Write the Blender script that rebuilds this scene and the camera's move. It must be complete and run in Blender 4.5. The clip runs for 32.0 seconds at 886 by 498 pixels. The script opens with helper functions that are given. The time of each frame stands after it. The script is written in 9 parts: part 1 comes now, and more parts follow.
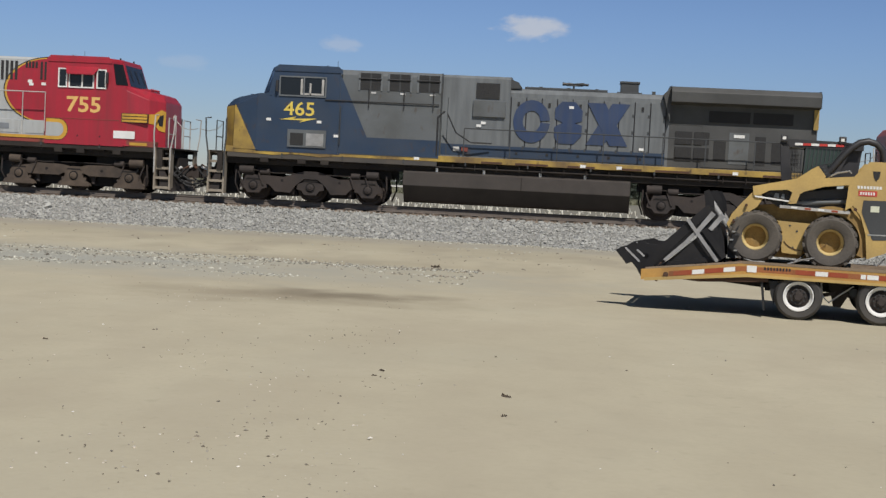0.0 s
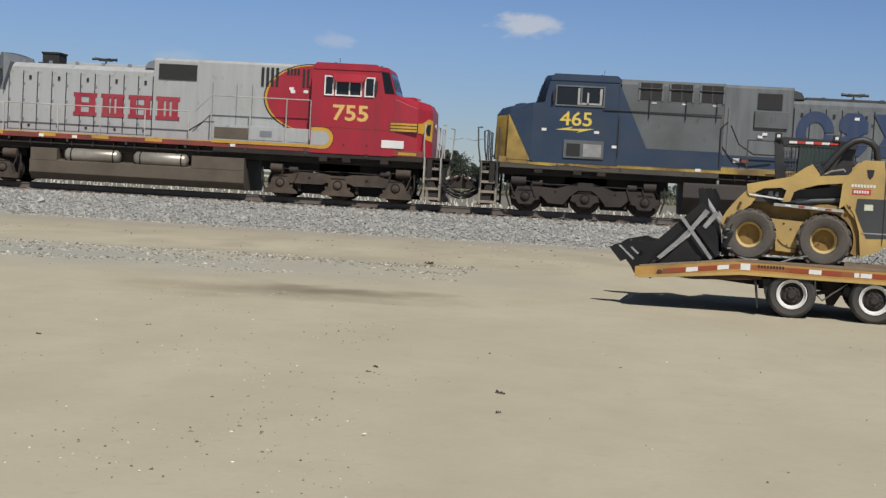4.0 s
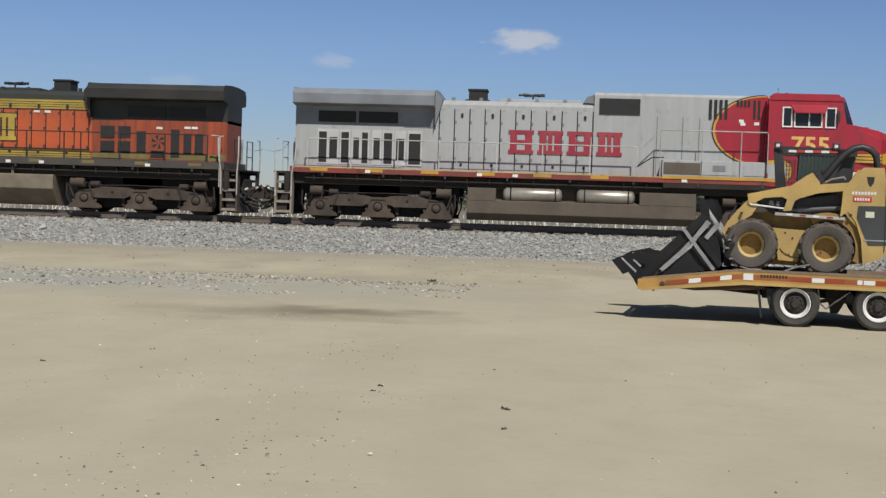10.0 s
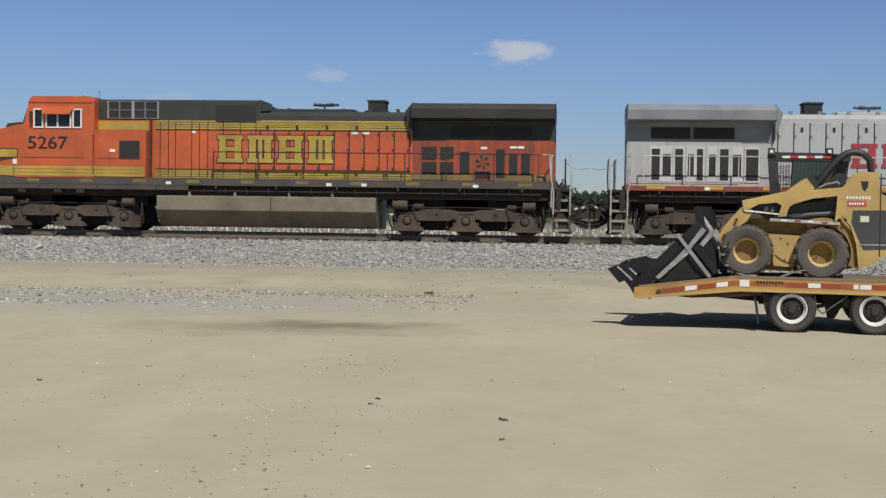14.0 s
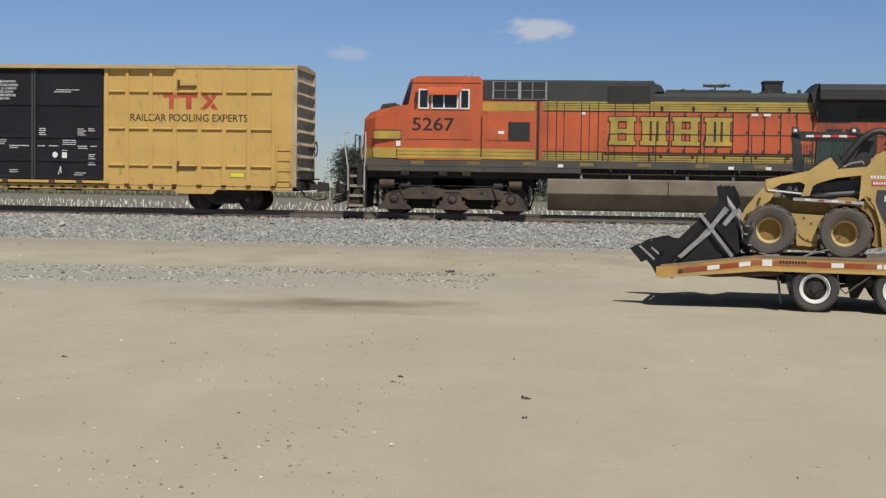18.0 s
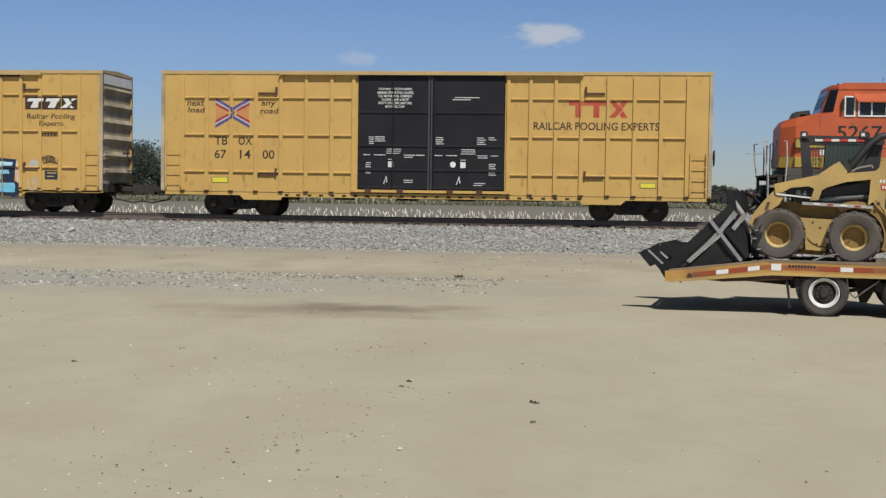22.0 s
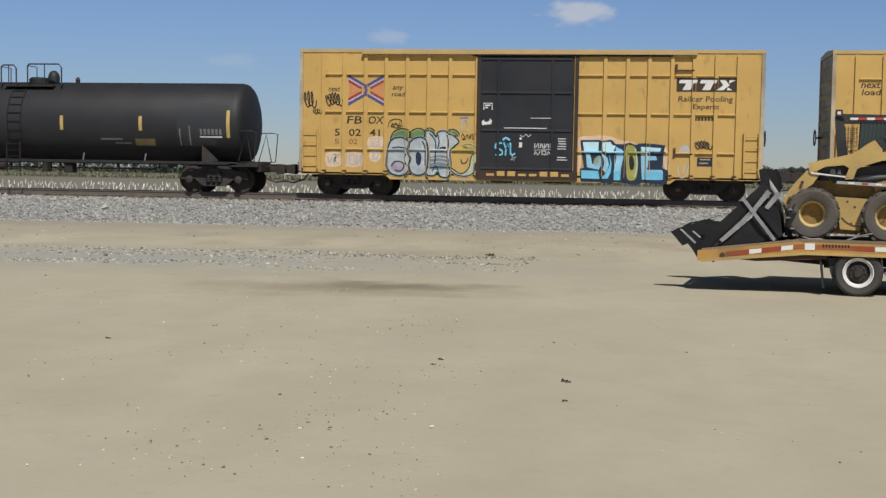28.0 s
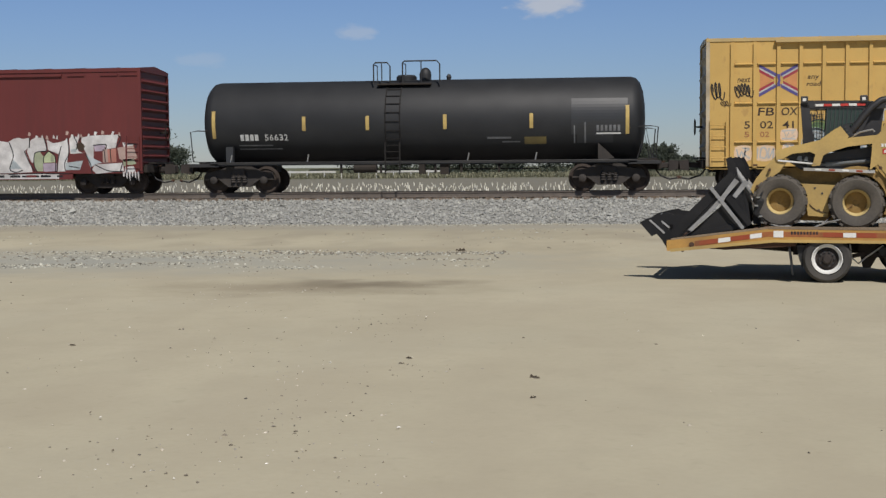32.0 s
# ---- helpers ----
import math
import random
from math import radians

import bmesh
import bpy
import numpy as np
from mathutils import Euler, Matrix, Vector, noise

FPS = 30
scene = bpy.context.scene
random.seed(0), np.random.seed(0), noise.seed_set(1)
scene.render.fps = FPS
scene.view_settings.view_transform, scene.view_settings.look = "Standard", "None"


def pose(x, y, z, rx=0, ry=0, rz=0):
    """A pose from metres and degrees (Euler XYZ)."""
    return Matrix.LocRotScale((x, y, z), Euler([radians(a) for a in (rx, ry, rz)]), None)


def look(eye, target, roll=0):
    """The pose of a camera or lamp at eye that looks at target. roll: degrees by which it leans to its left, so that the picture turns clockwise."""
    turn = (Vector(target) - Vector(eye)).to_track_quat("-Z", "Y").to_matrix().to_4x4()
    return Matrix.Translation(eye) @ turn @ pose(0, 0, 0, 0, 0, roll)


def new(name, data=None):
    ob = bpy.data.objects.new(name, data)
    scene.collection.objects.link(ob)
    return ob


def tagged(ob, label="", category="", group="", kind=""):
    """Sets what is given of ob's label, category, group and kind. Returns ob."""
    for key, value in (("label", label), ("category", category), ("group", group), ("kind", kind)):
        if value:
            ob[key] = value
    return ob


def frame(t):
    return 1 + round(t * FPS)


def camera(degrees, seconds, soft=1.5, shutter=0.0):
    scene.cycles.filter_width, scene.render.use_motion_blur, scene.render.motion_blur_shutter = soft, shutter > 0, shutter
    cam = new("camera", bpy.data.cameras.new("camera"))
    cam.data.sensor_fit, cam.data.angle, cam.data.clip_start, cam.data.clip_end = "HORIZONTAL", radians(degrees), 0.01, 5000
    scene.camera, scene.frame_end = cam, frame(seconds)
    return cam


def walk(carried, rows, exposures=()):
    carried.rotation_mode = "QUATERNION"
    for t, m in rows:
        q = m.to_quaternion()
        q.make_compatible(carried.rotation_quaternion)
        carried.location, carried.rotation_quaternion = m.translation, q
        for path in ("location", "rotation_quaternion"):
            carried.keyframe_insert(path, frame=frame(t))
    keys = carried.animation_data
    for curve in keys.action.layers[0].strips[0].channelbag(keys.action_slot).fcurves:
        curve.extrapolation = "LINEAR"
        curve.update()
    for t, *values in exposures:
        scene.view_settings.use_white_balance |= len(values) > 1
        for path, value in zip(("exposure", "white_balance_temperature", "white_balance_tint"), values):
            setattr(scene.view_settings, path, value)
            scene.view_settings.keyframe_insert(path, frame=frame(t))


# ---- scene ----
# Camera: hand-held at about two metres, turning a little while a goods train passes.
RAIL = 1.10          # height of the rail head above the dirt lot
PATH = [
    (0, -0.002, -45.691, 1.970, -5.93, -2.84, 2.92),
    (0.5, -0.001, -45.693, 1.967, -5.84, -2.63, 2.91),
    (1, -0.002, -45.693, 1.966, -5.90, -2.62, 2.86),
    (1.5, -0.000, -45.686, 1.967, -6.00, -2.63, 2.76),
    (2, -0.002, -45.684, 1.966, -6.06, -2.69, 2.87),
    (2.5, -0.008, -45.684, 1.963, -6.13, -2.86, 3.07),
    (4.5, -0.016, -45.679, 1.964, -5.37, -2.95, 3.00),
    (5, -0.013, -45.673, 1.968, -5.52, -2.75, 2.25),
    (5.5, -0.008, -45.664, 1.969, -5.43, -2.41, 1.90),
    (6, -0.002, -45.668, 1.967, -5.34, -2.15, 1.74),
    (6.5, 0.004, -45.670, 1.968, -5.21, -1.99, 1.46),
    (7, 0.006, -45.676, 1.965, -5.36, -1.76, 1.42),
    (7.5, 0.003, -45.686, 1.966, -5.58, -1.71, 1.52),
    (8, -0.002, -45.695, 1.964, -5.74, -1.84, 1.59),
    (8.5, -0.007, -45.698, 1.965, -5.83, -2.02, 1.49),
    (9, -0.008, -45.689, 1.967, -6.00, -2.20, 1.58),
    (9.5, -0.009, -45.681, 1.966, -5.97, -2.35, 1.74),
    (10, -0.008, -45.680, 1.965, -5.77, -2.22, 1.80),
    (10.5, -0.004, -45.682, 1.960, -5.62, -2.12, 1.65),
    (11, -0.003, -45.685, 1.960, -5.49, -2.10, 1.57),
    (11.5, -0.004, -45.688, 1.960, -5.47, -2.18, 1.45),
    (12, -0.002, -45.692, 1.958, -5.52, -2.23, 1.41),
    (12.5, 0.002, -45.695, 1.959, -5.52, -2.13, 1.44),
    (13, 0.003, -45.695, 1.960, -5.49, -1.98, 1.45),
    (13.5, 0.007, -45.691, 1.962, -5.52, -1.85, 1.06),
    (14, 0.016, -45.684, 1.963, -5.66, -1.69, 0.76),
    (14.5, 0.015, -45.685, 1.962, -5.92, -1.66, 0.76),
    (16.5, 0.008, -45.688, 1.963, -5.09, -2.67, 1.12),
    (17, 0.007, -45.683, 1.965, -5.54, -2.54, 1.12),
    (17.5, -0.001, -45.687, 1.966, -5.99, -2.60, 1.10),
    (18, -0.009, -45.694, 1.961, -6.53, -2.63, 0.90),
    (18.5, -0.010, -45.692, 1.966, -6.98, -2.52, 0.95),
    (19, -0.016, -45.701, 1.959, -6.97, -2.54, 0.86),
    (19.5, -0.018, -45.710, 1.954, -6.88, -2.60, 0.83),
    (20, -0.011, -45.704, 1.957, -7.00, -2.72, 0.79),
    (20.5, -0.007, -45.711, 1.959, -7.18, -2.71, 1.07),
    (21, -0.006, -45.715, 1.957, -7.10, -2.72, 0.93),
    (21.5, 0.002, -45.705, 1.961, -7.11, -2.61, 0.84),
    (22, 0.001, -45.709, 1.958, -6.93, -2.42, 0.81),
    (22.5, 0.003, -45.704, 1.960, -6.80, -2.30, 0.48),
    (23, 0.006, -45.700, 1.960, -6.89, -2.27, 0.80),
    (23.5, 0.006, -45.688, 1.963, -6.85, -2.30, 0.63),
    (24, 0.001, -45.698, 1.955, -6.90, -2.30, 0.79),
    (24.5, -0.000, -45.690, 1.960, -6.82, -2.48, 0.59),
    (26.5, -0.003, -45.686, 1.962, -7.27, -2.84, 0.56),
    (27, -0.008, -45.688, 1.959, -7.72, -3.02, 0.54),
    (27.5, -0.011, -45.694, 1.956, -8.15, -3.29, 0.58),
    (28, -0.014, -45.700, 1.954, -8.25, -3.37, 0.91),
    (28.5, -0.014, -45.698, 1.953, -8.07, -3.39, 1.24),
    (29, -0.008, -45.688, 1.957, -7.85, -3.32, 1.07),
    (29.5, -0.005, -45.674, 1.957, -7.62, -3.27, 1.03),
    (30, -0.002, -45.661, 1.959, -7.45, -3.47, 1.21),
    (30.5, 0.012, -45.632, 1.968, -7.21, -3.63, 1.65),
    (31, 0.032, -45.603, 1.971, -7.07, -3.76, 1.49),
    (31.5, 0.050, -45.583, 1.980, -7.32, -3.88, 1.16),
    (32, 0.057, -45.581, 1.976, -7.12, -3.60, -0.47),
]
TRAVEL = [(0, -3.13), (0.5, -1.94), (1, -0.73), (1.5, 0.46), (2, 1.66), (2.5, 2.85), (4.5, 7.69), (5, 8.95), (5.5, 10.20), (6, 11.47), (6.5, 12.76), (7, 14.02), (7.5, 15.31), (8, 16.59), (8.5, 17.88), (9, 19.15), (9.5, 20.41), (10, 21.72), (10.5, 23.06), (11, 24.45), (11.5, 25.86), (12, 27.29), (12.5, 28.74), (13, 30.22), (13.5, 31.72), (14, 33.23), (14.5, 34.76), (16.5, 41.02), (17, 42.64), (17.5, 44.29), (18, 45.96), (18.5, 47.62), (19, 49.33), (19.5, 51.04), (20, 52.71), (20.5, 54.44), (21, 56.17), (21.5, 57.89), (22, 59.64), (22.5, 61.39), (23, 63.14), (23.5, 64.89), (24, 66.69), (24.5, 68.46), (26.5, 75.65), (27, 77.46), (27.5, 79.28), (28, 81.14), (28.5, 82.96), (29, 84.78), (29.5, 86.63), (30, 88.47), (30.5, 90.30), (31, 92.12), (31.5, 94.00), (32, 95.91)]


def aim(x, y, z, yaw, pitch, roll):
    a, b = radians(yaw), radians(pitch)
    return look((x, y, z), (x + math.sin(a) * math.cos(b), y + math.cos(a) * math.cos(b), z + math.sin(b)), roll)


cam = camera(37.21, 32.0, soft=1.4)
walk(cam, [(r[0], aim(*r[1:])) for r in PATH], ((0, -0.22), (21.5, -0.22), (23, -0.31), (24.5, -0.31), (27, -0.27), (29, -0.27), (30, -0.33), (32, -0.31)))

# ---- light ----
SUN = Vector((0.37, -1.0, 1.30)).normalized()
sun = new("sun", bpy.data.lights.new("sun", "SUN"))
sun.data.energy, sun.data.angle, sun.data.color = 4.65, radians(0.55), (1.0, 0.952, 0.905)
sun.matrix_world = look(SUN * 60, (0, 0, 0))
scene.view_settings.exposure = -0.2

world = bpy.data.worlds.new("sky")
scene.world = world
world.use_nodes = True
wn, wl = world.node_tree.nodes, world.node_tree.links
wbg = wn["Background"]
sky = wn.new("ShaderNodeTexSky")
sky.sky_type, sky.sun_disc = "NISHITA", False
sky.sun_elevation = math.asin(SUN.z)
sky.sun_rotation = math.atan2(SUN.x, SUN.y)
sky.air_density, sky.dust_density, sky.ozone_density, sky.altitude = 1.0, 0.25, 3.0, 900
wbg.inputs["Strength"].default_value = 0.070


def cloud(colour_in, yaw, elev, wide, high, strength, seed):
    """A small fair-weather cloud in the sky at that direction (degrees)."""
    a, e = radians(yaw), radians(elev)
    co = wn.new("ShaderNodeTexCoord")
    c = Vector((math.sin(a) * math.cos(e), math.cos(a) * math.cos(e), math.sin(e)))
    right = Vector((math.cos(a), -math.sin(a), 0))
    up = right.cross(c)
    parts = []
    for axis, size in ((right, wide), (up, high)):
        dot = wn.new("ShaderNodeVectorMath")
        dot.operation = "DOT_PRODUCT"
        wl.new(co.outputs["Generated"], dot.inputs[0])
        dot.inputs[1].default_value = axis
        off = wn.new("ShaderNodeMath")
        off.operation = "SUBTRACT"
        wl.new(dot.outputs["Value"], off.inputs[0])
        off.inputs[1].default_value = axis.dot(c)
        div = wn.new("ShaderNodeMath")
        div.operation = "DIVIDE"
        wl.new(off.outputs[0], div.inputs[0])
        div.inputs[1].default_value = radians(size)
        sq = wn.new("ShaderNodeMath")
        sq.operation = "POWER"
        absn = wn.new("ShaderNodeMath")
        absn.operation = "ABSOLUTE"
        wl.new(div.outputs[0], absn.inputs[0])
        wl.new(absn.outputs[0], sq.inputs[0])
        sq.inputs[1].default_value = 2.0
        parts.append(sq)
    add = wn.new("ShaderNodeMath")
    wl.new(parts[0].outputs[0], add.inputs[0])
    wl.new(parts[1].outputs[0], add.inputs[1])
    nz = wn.new("ShaderNodeTexNoise")
    nz.inputs["Scale"].default_value = 55
    nz.inputs["Detail"].default_value = 5
    mp = wn.new("ShaderNodeMapping")
    mp.inputs["Location"].default_value = (seed, seed * 2, 0)
    mp.inputs["Scale"].default_value = (1, 1, 2.2)
    wl.new(co.outputs["Generated"], mp.inputs[0])
    wl.new(mp.outputs[0], nz.inputs["Vector"])
    mix = wn.new("ShaderNodeMath")
    mix.operation = "MULTIPLY_ADD"
    wl.new(nz.outputs["Fac"], mix.inputs[0])
    mix.inputs[1].default_value = 3.0
    mix.inputs[2].default_value = -1.5
    tot = wn.new("ShaderNodeMath")
    wl.new(add.outputs[0], tot.inputs[0])
    wl.new(mix.outputs[0], tot.inputs[1])
    ramp = wn.new("ShaderNodeMapRange")
    ramp.interpolation_type = "SMOOTHSTEP"
    ramp.inputs[1].default_value, ramp.inputs[2].default_value = 1.25, 0.05
    ramp.inputs[3].default_value, ramp.inputs[4].default_value = 0.0, strength
    wl.new(tot.outputs[0], ramp.inputs[0])
    m = wn.new("ShaderNodeMixRGB")
    wl.new(ramp.outputs[0], m.inputs[0])
    wl.new(colour_in, m.inputs[1])
    m.inputs[2].default_value = (9.5, 9.6, 10.0, 1)
    return m.outputs[0]


clear = wn.new("ShaderNodeMixRGB")
clear.blend_type = "MULTIPLY"
clear.inputs[0].default_value = 1.0
wl.new(sky.outputs[0], clear.inputs[1])
# the dome is pale and hazy low down and deepens evenly towards the zenith
dome_at, dome_up, dome = wn.new("ShaderNodeTexCoord"), wn.new("ShaderNodeSeparateXYZ"), wn.new("ShaderNodeValToRGB")
wl.new(dome_at.outputs["Generated"], dome_up.inputs[0])
wl.new(dome_up.outputs["Z"], dome.inputs[0])
dome.color_ramp.interpolation = "EASE"
dome.color_ramp.elements[0].position, dome.color_ramp.elements[0].color = 0.0, (0.80, 0.86, 1.06, 1)
dome.color_ramp.elements[1].position, dome.color_ramp.elements[1].color = 1.0, (0.52, 0.46, 0.40, 1)
for at_z, tone in ((0.13, (0.94, 1.03, 1.29, 1)), (0.40, (0.70, 0.66, 0.64, 1))):
    dome.color_ramp.elements.new(at_z).color = tone
wl.new(dome.outputs[0], clear.inputs[2])
sky_out = clear.outputs[0]
CLOUDS = [(-2.5, 6.85, 1.6, 0.55, 0.68, 3.1), (-10.7, 5.8, 0.9, 0.38, 0.30, 7.7), (-17.3, 4.6, 1.2, 0.35, 0.15, 1.3)]
for c in CLOUDS:
    sky_out = cloud(sky_out, *c)
wl.new(sky_out, wbg.inputs["Color"])


# ---- materials ----
def mat(name, col, rough=0.6, metal=0.0, var=0.18, scale=2.0, fine=30.0, bump=0.0, dirt=None, amount=0.35, streak=False, rand=0.0, island=0.0, spec=0.5, low=0.4, spots=None, share=0.6):
    """Colour broken by coarse and fine noise, with dirt in patches or upright streaks, and fine relief."""
    m = bpy.data.materials.new(name)
    m.use_nodes = True
    n, l = m.node_tree.nodes, m.node_tree.links
    p = n["Principled BSDF"]
    p.inputs["Metallic"].default_value = metal
    p.inputs["Specular IOR Level"].default_value = spec
    tc = n.new("ShaderNodeTexCoord")

    def noise_at(s, detail=4.0, squash=None):
        t = n.new("ShaderNodeTexNoise")
        t.inputs["Scale"].default_value = s
        t.inputs["Detail"].default_value = detail
        if squash:
            k = n.new("ShaderNodeMapping")
            k.inputs["Scale"].default_value = squash
            l.new(tc.outputs["Object"], k.inputs[0])
            l.new(k.outputs[0], t.inputs["Vector"])
        else:
            l.new(tc.outputs["Object"], t.inputs["Vector"])
        return t

    a, b = noise_at(scale), noise_at(fine, 2.0)
    ad = n.new("ShaderNodeMath")
    ad.operation = "MULTIPLY_ADD"
    l.new(a.outputs["Fac"], ad.inputs[0])
    ad.inputs[1].default_value = 0.6
    hb = n.new("ShaderNodeMath")
    hb.operation = "MULTIPLY"
    l.new(b.outputs["Fac"], hb.inputs[0])
    hb.inputs[1].default_value = 0.4
    l.new(hb.outputs[0], ad.inputs[2])
    val = ad.outputs[0]
    mr = n.new("ShaderNodeMapRange")
    l.new(val, mr.inputs[0])
    mr.inputs[1].default_value, mr.inputs[2].default_value = 0.3, 0.7
    mr.inputs[3].default_value, mr.inputs[4].default_value = 1 - var, 1 + var
    fac = mr.outputs[0]
    for weight, node, socket in ((rand, "ShaderNodeObjectInfo", "Random"), (island, "ShaderNodeNewGeometry", "Random Per Island")):
        if weight:
            r = n.new(node)
            q = n.new("ShaderNodeMapRange")
            l.new(r.outputs[socket], q.inputs[0])
            q.inputs[3].default_value, q.inputs[4].default_value = 1 - weight, 1 + weight
            w = n.new("ShaderNodeMath")
            w.operation = "MULTIPLY"
            l.new(fac, w.inputs[0])
            l.new(q.outputs[0], w.inputs[1])
            fac = w.outputs[0]
    sc = n.new("ShaderNodeVectorMath")
    sc.operation = "SCALE"
    sc.inputs[0].default_value = col
    l.new(fac, sc.inputs["Scale"])
    out = sc.outputs[0]
    rr = n.new("ShaderNodeMapRange")
    l.new(val, rr.inputs[0])
    rr.inputs[3].default_value, rr.inputs[4].default_value = max(0.05, rough - 0.12), min(1, rough + 0.12)
    l.new(rr.outputs[0], p.inputs["Roughness"])
    if dirt:
        d = noise_at(1.0, 6.0, (5.0, 5.0, 0.5) if streak else (1.1, 1.1, 1.1))
        dm = n.new("ShaderNodeMapRange")
        l.new(d.outputs["Fac"], dm.inputs[0])
        dm.inputs[1].default_value, dm.inputs[2].default_value = low, low + 0.35
        dm.inputs[3].default_value, dm.inputs[4].default_value = 0.0, amount
        mx = n.new("ShaderNodeMixRGB")
        l.new(dm.outputs[0], mx.inputs[0])
        l.new(out, mx.inputs[1])
        mx.inputs[2].default_value = (*dirt, 1)
        out = mx.outputs[0]
    if spots:
        d = noise_at(1.0, 8.0, (4.0, 4.0, 2.2))
        dm = n.new("ShaderNodeMapRange")
        l.new(d.outputs["Fac"], dm.inputs[0])
        dm.inputs[1].default_value, dm.inputs[2].default_value = 0.60, 0.70
        dm.inputs[3].default_value, dm.inputs[4].default_value = 0.0, share
        mx = n.new("ShaderNodeMixRGB")
        l.new(dm.outputs[0], mx.inputs[0])
        l.new(out, mx.inputs[1])
        mx.inputs[2].default_value = (*spots, 1)
        out = mx.outputs[0]
    l.new(out, p.inputs["Base Color"])
    if bump:
        bp = n.new("ShaderNodeBump")
        bp.inputs["Strength"].default_value = bump
        bp.inputs["Distance"].default_value = 0.02
        l.new(b.outputs["Fac"], bp.inputs["Height"])
        l.new(bp.outputs[0], p.inputs["Normal"])
    return m


